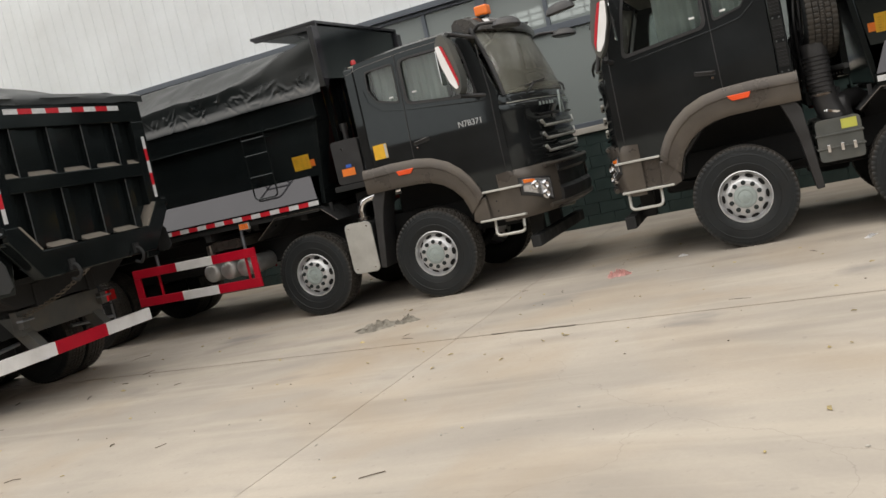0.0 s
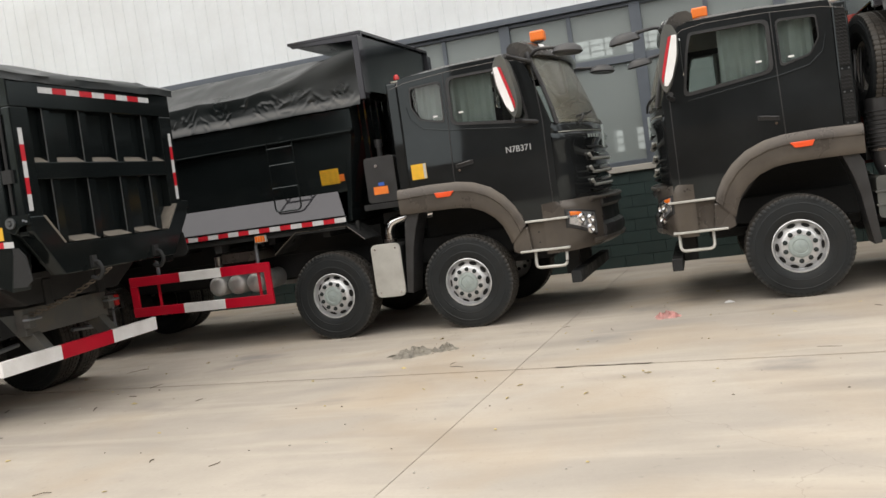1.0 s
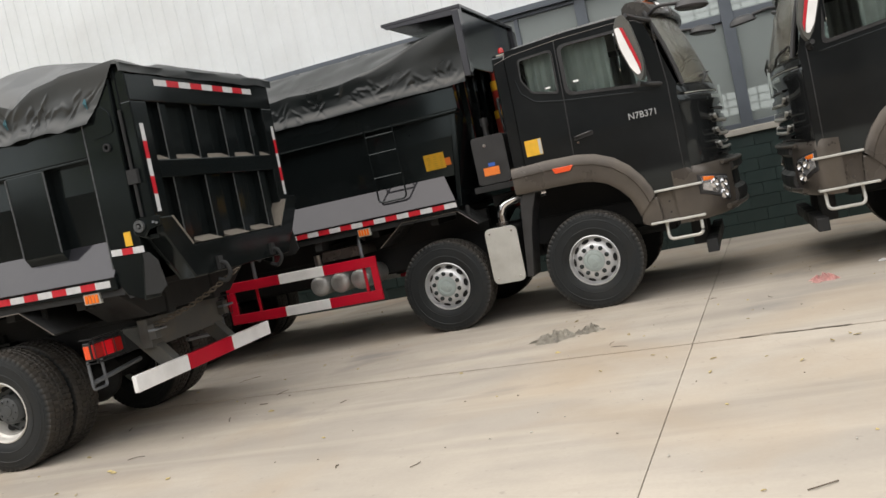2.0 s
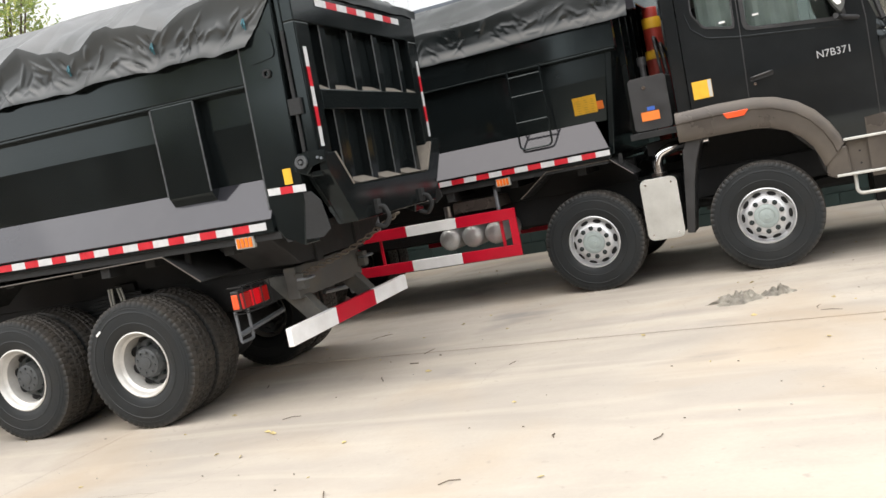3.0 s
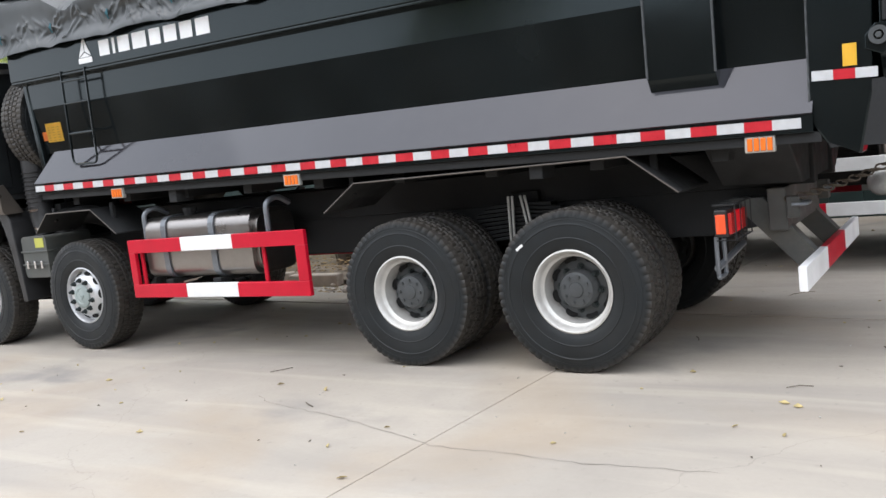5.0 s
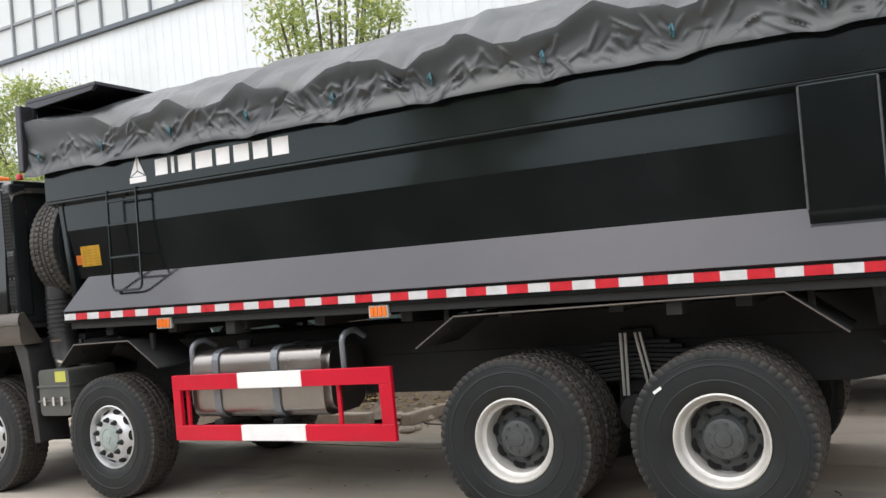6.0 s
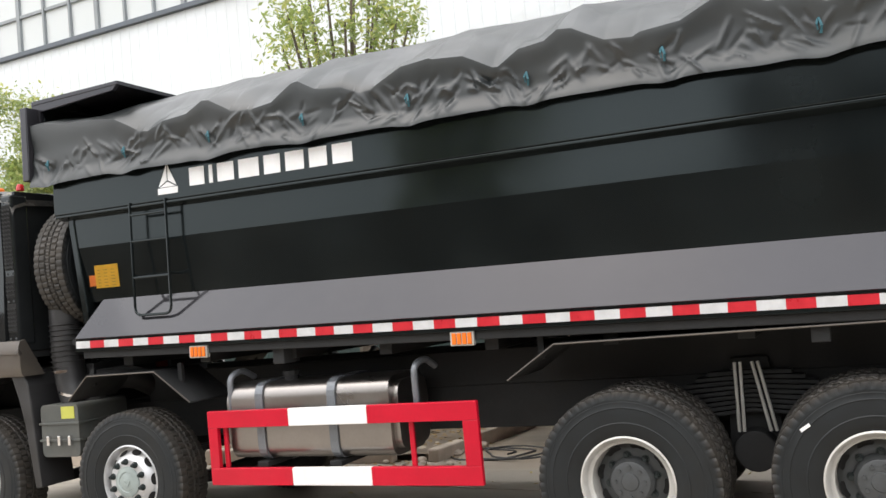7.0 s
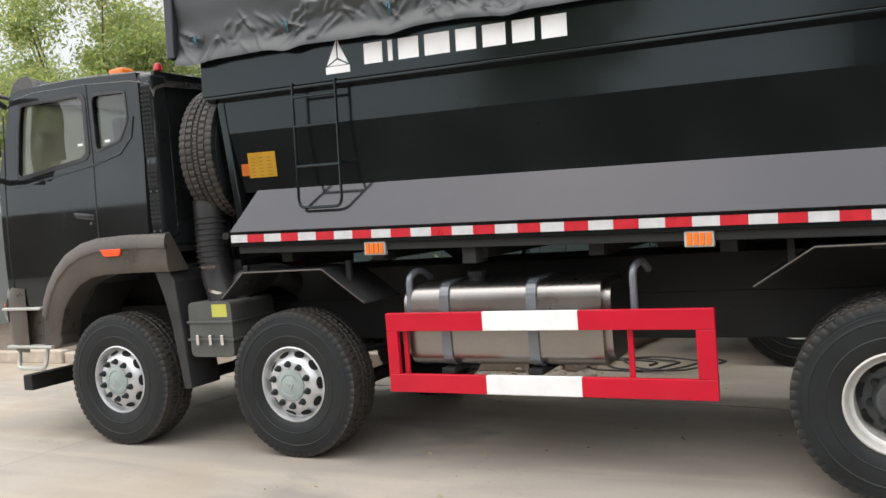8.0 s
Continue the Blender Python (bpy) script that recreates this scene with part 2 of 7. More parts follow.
def tube(bm, points, r, segs=8, closed=False):
    """A bent round bar through points."""
    pts = [Vector(p) for p in points]
    rings = []
    up = Vector((0.13, 0.21, 0.97)).normalized()
    for i, p in enumerate(pts):
        a = pts[i - 1] if (i or closed) else p
        b = pts[(i + 1) % len(pts)] if (i + 1 < len(pts) or closed) else p
        d = (b - a).normalized()
        u = d.cross(up)
        if u.length < 0.05:
            u = d.cross(Vector((1, 0, 0)))
        u.normalize()
        w = d.cross(u)
        rings.append([bm.verts.new(p + r * (math.cos(2 * math.pi * k / segs) * u + math.sin(2 * math.pi * k / segs) * w)) for k in range(segs)])
    pairs = list(zip(rings, rings[1:])) + ([(rings[-1], rings[0])] if closed else [])
    for p, q in pairs:
        for k in range(segs):
            bm.faces.new((p[k], p[(k + 1) % segs], q[(k + 1) % segs], q[k]))
    if not closed:
        bm.faces.new(rings[0])
        bm.faces.new(list(reversed(rings[-1])))


def arc(points, n=4, cut=0.3):
    """Round the inner corners of a bent line by cutting them with small curves."""
    pts = [Vector(p) for p in points]
    out = [pts[0]]
    for a, b, c in zip(pts, pts[1:], pts[2:]):
        d = min((b - a).length, (c - b).length) * cut
        p, q = b + (a - b).normalized() * d, b + (c - b).normalized() * d
        for i in range(n + 1):
            t = i / n
            out.append(p * (1 - t) ** 2 + b * 2 * t * (1 - t) + q * t * t)
    out.append(pts[-1])
    return out


def rounded(points, n=4, cut=0.25):
    """A closed outline in the plane with rounded corners."""
    pts = [Vector((*p, 0)) for p in points]
    out = []
    k = len(pts)
    for i in range(k):
        a, b, c = pts[i - 1], pts[i], pts[(i + 1) % k]
        d = min((b - a).length, (c - b).length) * cut
        p, q = b + (a - b).normalized() * d, b + (c - b).normalized() * d
        for j in range(n + 1):
            t = j / n
            w = p * (1 - t) ** 2 + b * 2 * t * (1 - t) + q * t * t
            out.append((w.x, w.y))
    return out


def finish(bm, name, smooth=False):
    me = bpy.data.meshes.new(name)
    bmesh.ops.recalc_face_normals(bm, faces=bm.faces)
    bm.to_mesh(me)
    bm.free()
    if smooth:
        for p in me.polygons:
            p.use_smooth = True
        me.set_sharp_from_angle(angle=radians(38))
    return me


def part(name, bm, material, parent=None, label="", at=None, smooth=False, bevel=0.0):
    """Link a bmesh, or a mesh already made, as one object under a thing or a part."""
    me = bm if isinstance(bm, bpy.types.Mesh) else finish(bm, name, smooth)
    if not me.materials:
        me.materials.append(material)
    ob = new(name, me)
    if parent:
        ob.parent = parent
    if at is not None:
        ob.matrix_basis = at
    if bevel:
        mod = ob.modifiers.new("bevel", "BEVEL")
        mod.width, mod.segments, mod.limit_method, mod.angle_limit = bevel, 2, "ANGLE", radians(40)
        mod.harden_normals = False
    if label:
        tagged(ob, label)
    return ob


def thing(name, m, label, category, group=""):
    ob = new(name)
    ob.empty_display_size = 0.2
    ob.matrix_basis = m
    return tagged(ob, label, category, group)


SHARED = {}


def shared(key, make):
    """The mesh of a kind of part that is used several times."""
    if key not in SHARED:
        SHARED[key] = make()
    return SHARED[key]


def block(name, dims, material, parent, label="", bevel=0.006, at=None):
    bm = bmesh.new()
    box(bm, *dims)
    return part(name, bm, material, parent, label, at, bevel=bevel)

# ---- the tipper truck: x ahead of the front axle, y to its left, z up ----
AXLE_Z = 0.556
FRONT_X, REAR_X = (0.0, -1.8), (-5.83, -7.19)
HALF = 1.275


def tyre_mesh():
    """A closed carcass whose crown is cut into staggered tread blocks, with lugs on the shoulders."""
    bm = bmesh.new()
    side = [(0.27, 0.108), (0.278, 0.126), (0.30, 0.138), (0.33, 0.149), (0.362, 0.1535), (0.366, 0.1575), (0.372, 0.154), (0.42, 0.158), (0.452, 0.1565), (0.457, 0.1605), (0.466, 0.1565)]
    segs = 240
    cuts = [0.140, 0.092, 0.086, 0.082, 0.076, 0.034, 0.028, 0.022, 0.016]
    across = cuts + [-w for w in reversed(cuts)]
    rings = []
    for i in range(segs):
        a = 2 * math.pi * i / segs
        prof = []
        lug = (i % 4) < 3
        prof += side
        prof += [(0.492, 0.1565), (0.495, 0.153), (0.506, 0.154), (0.512, 0.153 if lug else 0.150), (0.534, 0.151 if lug else 0.142), (0.549 if lug else 0.545, 0.147 if lug else 0.139)]
        for w in across:
            groove = 0.082 < abs(w) < 0.09 or 0.02 < abs(w) < 0.03
            col = 0 if abs(w) > 0.085 else 1 if abs(w) > 0.025 else 2
            k = (i + (0, 2, 1)[col] + (2 if w < 0 and col else 0)) % 4
            high = k < 3
            crown = 0.558 - 0.35 * w * w
            prof.append((crown - (0.014 if groove else 0.0 if high else 0.006 if col == 0 else 0.011), w))
        mirror = [(r, -w) for r, w in reversed(prof[:len(side) + 6])]
        prof += mirror
        rings.append([bm.verts.new((r * math.cos(a), w, r * math.sin(a))) for r, w in prof])
    k = len(rings[0])
    for p, q in zip(rings, rings[1:] + rings[:1]):
        for j in range(k):
            bm.faces.new((p[j], p[(j + 1) % k], q[(j + 1) % k], q[j]))
    me = finish(bm, "tyre")
    for p in me.polygons:
        p.use_smooth = True
    me.set_sharp_from_angle(angle=radians(30))
    return me


def front_rim_mesh():
    bm = bmesh.new()
    lathe(bm, [(0.262, -0.1), (0.262, 0.05), (0.285, 0.12), (0.287, 0.136), (0.277, 0.141), (0.270, 0.130), (0.262, 0.10), (0.256, 0.078), (0.247, 0.076), (0.226, 0.103), (0.196, 0.142), (0.186, 0.153), (0.172, 0.158), (0.12, 0.16), (0.115, 0.13), (0.0, 0.13)], 48)
    return finish(bm, "rim", True)


def rear_rim_mesh():
    bm = bmesh.new()
    lathe(bm, [(0.262, -0.1), (0.262, 0.06), (0.285, 0.12), (0.287, 0.138), (0.277, 0.142), (0.266, 0.128), (0.257, 0.1), (0.25, 0.085), (0.232, 0.07), (0.228, -0.02), (0.218, -0.06)], 48)
    return finish(bm, "rim", True)


def rear_disc_mesh():
    bm = bmesh.new()
    lathe(bm, [(0.225, -0.055), (0.19, -0.03), (0.16, -0.02), (0.14, -0.02), (0.136, 0.03), (0.126, 0.042), (0.12, 0.062), (0.112, 0.067), (0.055, 0.068), (0.05, 0.076), (0.0, 0.078)], 40)
    return finish(bm, "hub", True)


def hub_cap_mesh():
    bm = bmesh.new()
    lathe(bm, [(0.124, 0.158), (0.122, 0.168), (0.105, 0.174), (0.08, 0.176), (0.076, 0.17), (0.07, 0.172), (0.0, 0.178)], 32)
    prism(bm, [(-0.03, -0.028), (0.03, -0.028), (0, 0.038)], 0.172, 0.182, holes=[[(-0.012, -0.016), (0.012, -0.016), (0, 0.012)]])
    return finish(bm, "hub_cap", True)


def nut_mesh():
    bm = bmesh.new()
    disc(bm, 0.026, -0.004, 0.006, 12)
    disc(bm, 0.019, 0.006, 0.028, 6)
    disc(bm, 0.012, 0.028, 0.042, 10)
    return finish(bm, "lug_nut")


def hub_bolt_mesh():
    bm = bmesh.new()
    disc(bm, 0.012, 0.0, 0.012, 6)
    return finish(bm, "hub_bolt")


def vent_mesh():
    bm = bmesh.new()
    v = lathe(bm, [(0.026, -0.004), (0.031, 0.002), (0.025, 0.004), (0.0, -0.001)], 14)
    turned(bm, [k for r in v for k in r], Matrix.Diagonal((0.8, 1, 1.25, 1)))
    return finish(bm, "vent", True)


def wheel(truck, x, y, kind, turn=0.0, z=AXLE_Z, name="wheel"):
    """One wheel: rim with its tyre, hub, nuts and vents. The outer face looks away from the truck."""
    m = pose(x, y, z, 0, 0, 0 if y > 0 else 180) @ pose(0, 0, 0, 0, turn, 0)
    if kind == "front":
        rim = part(name, shared("front_rim", front_rim_mesh), SILVER, truck, "silver steel front wheel with dark vent holes", m)
        part("hub_cap", shared("hub_cap", hub_cap_mesh), HUBGREY, rim, "pale grey-green hub cap")
        for i in range(10):
            a = 2 * math.pi * i / 10
            part("lug_nut", shared("nut", nut_mesh), NUTGREY, rim, at=pose(0.158 * math.cos(a), 0.159, 0.158 * math.sin(a)))
            # black disc on the uncut rim, painted as the shade of a vent
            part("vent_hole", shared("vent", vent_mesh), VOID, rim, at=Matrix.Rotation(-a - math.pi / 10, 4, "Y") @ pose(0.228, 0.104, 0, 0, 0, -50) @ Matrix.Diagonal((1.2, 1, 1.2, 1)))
    else:
        rim = part(name, shared("rear_rim", rear_rim_mesh), RIMWHITE, truck, "pale steel rear rim with a deep dark hub", m)
        part("hub", shared("rear_disc", rear_disc_mesh), HUBDARK, rim, "dark grey drive axle hub")
        for i in range(8):
            a = 2 * math.pi * i / 8
            part("lug_nut", shared("nut", nut_mesh), HUBGREY, rim, at=pose(0.148 * math.cos(a), -0.022, 0.148 * math.sin(a)))
            part("hub_bolt", shared("hub_bolt", hub_bolt_mesh), HUBDARK, rim, at=pose(0.09 * math.cos(a + 0.2), 0.067, 0.09 * math.sin(a + 0.2)))
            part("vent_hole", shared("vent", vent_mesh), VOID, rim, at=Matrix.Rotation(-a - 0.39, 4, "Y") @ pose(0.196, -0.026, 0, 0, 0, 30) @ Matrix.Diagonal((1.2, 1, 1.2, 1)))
    part("tyre", shared("tyre", tyre_mesh), RUBBER, rim, "black tyre with block tread and dusty shoulders")
    return rim


def chassis(truck):
    for s in (1, -1):
        bm = bmesh.new()
        prism(bm, [(1.2, 0.82), (1.2, 1.1), (-8.35, 1.1), (-8.35, 0.85), (-7.9, 0.78), (-1.0, 0.78)], s * 0.36, s * 0.44)
        part("frame_rail", bm, CHASSIS, truck, bevel=0.008)
        bm = bmesh.new()
        prism(bm, [(-1.35, 1.1), (-1.35, 1.36), (-8.6, 1.36), (-8.6, 1.1)], s * 0.34, s * 0.45)
        part("subframe_rail", bm, CHASSIS, truck, bevel=0.008)
        # leaf spring pack between the rear axles
        for k in range(9):
            bm = bmesh.new()
            half, z = 0.86 - 0.075 * k, 0.86 + 0.03 * k
            prism(bm, [(-6.51 - half, z - 0.1 * (half / 0.86) ** 2), (-6.51, z), (-6.51 + half, z - 0.1 * (half / 0.86) ** 2), (-6.51 + half, z + 0.024 - 0.1 * (half / 0.86) ** 2), (-6.51, z + 0.024), (-6.51 - half, z + 0.024 - 0.1 * (half / 0.86) ** 2)], s * 0.47, s * 0.58)
            part("spring_leaf", bm, CHASSIS, truck, bevel=0.003)
        for top_x, low_x in ((0.075, 0.09), (0.04, 0.06), (-0.03, -0.1), (-0.065, -0.135)):
            bm = bmesh.new()
            tube(bm, [(-6.51 + top_x, s * 0.62, 1.18), (-6.51 + low_x, s * 0.62, 0.74)], 0.011, 8)
            part("spring_bolt", bm, ALU, truck, smooth=True)
        bm = bmesh.new()
        disc(bm, 0.13, s * 0.45, s * 0.66, 20, pose(-6.51, 0, 0.62))
        part("trunnion", bm, CHASSIS, truck, bevel=0.01)
        bm = bmesh.new()
        prism(bm, [(-6.69, 0.55), (-6.33, 0.55), (-6.39, 1.2), (-6.63, 1.2)], s * 0.44, s * 0.5)
        part("spring_bracket", bm, CHASSIS, truck, bevel=0.01)
        for x in FRONT_X:
            bm = bmesh.new()
            for k in range(4):
                h = 0.72 - 0.1 * k
                prism(bm, [(x - h, 0.79 - 0.02 * k), (x, 0.7 - 0.02 * k), (x + h, 0.79 - 0.02 * k), (x + h, 0.775 - 0.02 * k), (x, 0.685 - 0.02 * k), (x - h, 0.775 - 0.02 * k)], s * 0.36, s * 0.45)
            part("front_spring", bm, CHASSIS, truck)
    for i, x in enumerate((0.9, -0.9, -2.7, -4.4, -5.2, -6.51, -7.6, -8.3)):
        block("cross_member", (x - 0.06, x + 0.06, -0.36, 0.36, 0.84, 1.06), CHASSIS, truck)
    for x in FRONT_X:
        bm = bmesh.new()
        prism(bm, [(-0.9, 0.62), (-0.72, 0.52), (-0.3, 0.44), (0.3, 0.44), (0.72, 0.52), (0.9, 0.62), (0.9, 0.5), (0.72, 0.42), (0.3, 0.35), (-0.3, 0.35), (-0.72, 0.42), (-0.9, 0.5)], x - 0.06, x + 0.06, "x")
        part("front_axle", bm, CHASSIS, truck, bevel=0.01)
    for x in REAR_X:
        bm = bmesh.new()
        disc(bm, 0.11, -0.85, 0.85, 20, pose(x, 0, AXLE_Z))
        v = len(bm.verts)
        lathe(bm, [(0.0, -0.22), (0.15, -0.2), (0.26, -0.09), (0.28, 0.0), (0.26, 0.09), (0.15, 0.2), (0.0, 0.22)], 24, pose(x, 0, AXLE_Z))
        part("drive_axle", bm, CHASSIS, truck, smooth=True)
    bm = bmesh.new()
    disc(bm, 0.06, -5.6, -0.6, 14, pose(0, 0, 0.78, 0, 0, -90))
    part("prop_shaft", bm, CHASSIS, truck, smooth=True)
    block("engine_block", (-0.75, 0.9, -0.36, 0.36, 0.66, 1.5), CHASSIS, truck, bevel=0.04)
    block("gearbox", (-1.6, -0.75, -0.26, 0.26, 0.62, 1.1), CHASSIS, truck, bevel=0.05)


def fender(truck, s, outline, width, label):
    """A bent sheet guard over wheels: an open line of (x, z), with thickness, a rolled outer lip and two stays."""
    bm = bmesh.new()
    th = 0.014
    low = [(x, z - th) for x, z in outline]
    prism(bm, list(outline) + list(reversed(low)), s * (HALF - width), s * (HALF - 0.03))
    g = part("wheel_guard", bm, CHASSIS, truck, label, bevel=0.003)
    bm = bmesh.new()
    tube(bm, [(x, s * (HALF - 0.03), z - 0.006) for x, z in outline], 0.006, 6)
    part("guard_lip", bm, TAUPE, g, "worn bare metal edge")
    for (x, z), up in ((outline[0], 0.0), (outline[-1], 0.0)):
        x2 = outline[1][0] if x == outline[0][0] else outline[-2][0]
        xm = x * 0.4 + x2 * 0.6
        zm = z * 0.4 + outline[1][1] * 0.6
        bm = bmesh.new()
        box(bm, xm - 0.02, xm + 0.02, s * (HALF - 0.2), s * (HALF - 0.17), zm - 0.02, 1.46)
        part("guard_stay", bm, CHASSIS, g)


def side_rail(truck, s):
    """Red and white side guard, a frame of flat bars with two thin posts behind."""
    ahead_ = 0.08 if s < 0 else 0.0
    x0, x1, z0, z1 = -2.7 + ahead_, -4.9 + ahead_, 0.545, 1.09
    rail = new("side_guard")
    rail.parent = truck
    tagged(rail, "red and white painted steel side guard frame")
    y0, y1 = s * 1.235, s * 1.275
    for za, zb in ((z0, z0 + 0.125), (z1 - 0.125, z1)):
        for xa, xb, m in ((x0, -3.43 + ahead_, RED), (-3.43 + ahead_, -4.08 + ahead_, WHITE), (-4.08 + ahead_, x1, RED)):
            block("bar", (xb, xa, y0, y1, za, zb) if s > 0 else (xb, xa, y1, y0, za, zb), m, rail, "white painted length" if m is WHITE else "", 0.005)
    for xa, xb in ((x0, x0 - 0.085), (x1 + 0.11, x1)):
        block("upright", (xb, xa, min(y0, y1) + 0.001, max(y0, y1) - 0.001, z0 + 0.125, z1 - 0.125), RED, rail, bevel=0.004)
    for x in (-2.82, -4.39):
        block("thin_post", (x - 0.018, x + 0.018, min(s * 1.205, s * 1.23), max(s * 1.205, s * 1.23), z0 + 0.03, z1 - 0.03), RED, rail)
        bm = bmesh.new()
        tube(bm, arc([(x - 0.02, s * 1.15, 0.98), (x - 0.02, s * 1.15, 1.33), (x - 0.05, s * 1.03, 1.37), (x - 0.06, s * 0.9, 1.3)], 6, 0.45), 0.024, 10)
        part("bent_pipe", bm, STRAP, rail, "dull bent steel pipe", smooth=True)


def fuel_tank(truck, s):
    bm = bmesh.new()
    outline = rounded([(s * 0.62, 0.71), (s * 1.17, 0.71), (s * 1.17, 1.27), (s * 0.62, 1.27)], 6, 0.22)
    prism(bm, outline, -4.205, -2.825, "x")
    tank = part("fuel_tank", bm, STEEL, truck, "brushed stainless steel fuel tank", smooth=True, bevel=0.02)
    bm = bmesh.new()
    prism(bm, rounded([(s * 0.66, 0.75), (s * 1.13, 0.75), (s * 1.13, 1.23), (s * 0.66, 1.23)], 6, 0.25), -4.255, -2.775, "x")
    part("end_cap", bm, STEEL, tank, smooth=True, bevel=0.03)
    for x in (-3.115, -3.745):
        bm = bmesh.new()
        big = rounded([(s * 0.61, 0.70), (s * 1.185, 0.70), (s * 1.185, 1.283), (s * 0.61, 1.283)], 6, 0.22)
        small = rounded([(s * 0.625, 0.713), (s * 1.17, 0.713), (s * 1.17, 1.27), (s * 0.625, 1.27)], 6, 0.22)
        prism(bm, big, x - 0.035, x + 0.035, "x", holes=[small])
        part("tank_strap", bm, STRAP, tank, bevel=0.003)
        block("strap_foot", (x - 0.05, x + 0.05, min(s * 0.5, s * 1.19), max(s * 0.5, s * 1.19), 0.66, 0.70), CHASSIS, tank)
    bm = bmesh.new()
    disc(bm, 0.055, 0, 0.05, 18, pose(-3.285, s * 0.98, 1.265, 90))
    disc(bm, 0.065, 0.04, 0.075, 10, pose(-3.285, s * 0.98, 1.265, 90))
    part("filler_cap", bm, CHASSIS, tank, bevel=0.005)


def air_intake(truck, s):
    bm = bmesh.new()
    prism(bm, rounded([(-0.8, 0.75), (-1.24, 0.75), (-1.24, 1.19), (-0.8, 1.19)], 4, 0.12), s * 0.62, s * 1.16)
    case = part("air_filter_case", bm, CASE, truck, "dark grey plastic air filter case", bevel=0.012)
    for z in (0.88, 1.02):
        block("case_rib", (-1.255, -0.785, min(s * 0.61, s * 1.172), max(s * 0.61, s * 1.172), z, z + 0.02), CASE, case, bevel=0.004)
    for x in (-0.9, -1.03, -1.15):
        block("clip", (x - 0.015, x + 0.015, min(s * 1.16, s * 1.19), max(s * 1.16, s * 1.19), 0.85, 0.93), CHROME, case, bevel=0.003)
    bm = bmesh.new()
    box(bm, -1.2, -1.05, min(s * 1.161, s * 1.165), max(s * 1.161, s * 1.165), 1.07, 1.17)
    part("case_label", bm, mat("pale_yellow_label", (0.45, 0.45, 0.08), 0.5) if "pale_yellow_label" not in MATS else MATS["pale_yellow_label"], case, "yellow paper label")
    # ribbed hose from the case up behind the cab
    bm = bmesh.new()
    pts = arc([(-1.02, s * 0.95, 1.18), (-0.96, s * 0.95, 1.34), (-0.93, s * 0.95, 1.6), (-0.93, s * 0.95, 2.0)], 8, 0.4)
    tube(bm, pts, 0.13, 18)
    hose = part("intake_duct", bm, PLASTIC, truck, "black ribbed air intake duct", smooth=True)
    for k in range(9):
        bm = bmesh.new()
        lathe(bm, [(0.125, -0.012), (0.142, 0), (0.125, 0.012)], 20, pose(-0.93, s * 0.95, 1.5 + 0.045 * k, 90))
        part("duct_ring", bm, PLASTIC, hose, smooth=True)
    for z, x in ((1.27, -0.99), (1.46, -0.935)):
        bm = bmesh.new()
        lathe(bm, [(0.134, -0.012), (0.137, -0.012), (0.137, 0.012), (0.134, 0.012)], 20, pose(x, s * 0.95, z, 90, 0, 0) if z > 1.4 else pose(x, s * 0.95, z, 90, -18, 0))
        part("hose_clamp", bm, CHROME, hose, "shiny steel hose clamp", smooth=True)
    bm = bmesh.new()
    tube(bm, arc([(-1.1, s * 0.85, 1.18), (-1.1, s * 0.85, 1.34), (-1.3, s * 0.6, 1.36), (-1.35, s * 0.3, 1.2)], 6, 0.4), 0.1, 16)
    part("filter_outlet", bm, PLASTIC, truck, smooth=True)


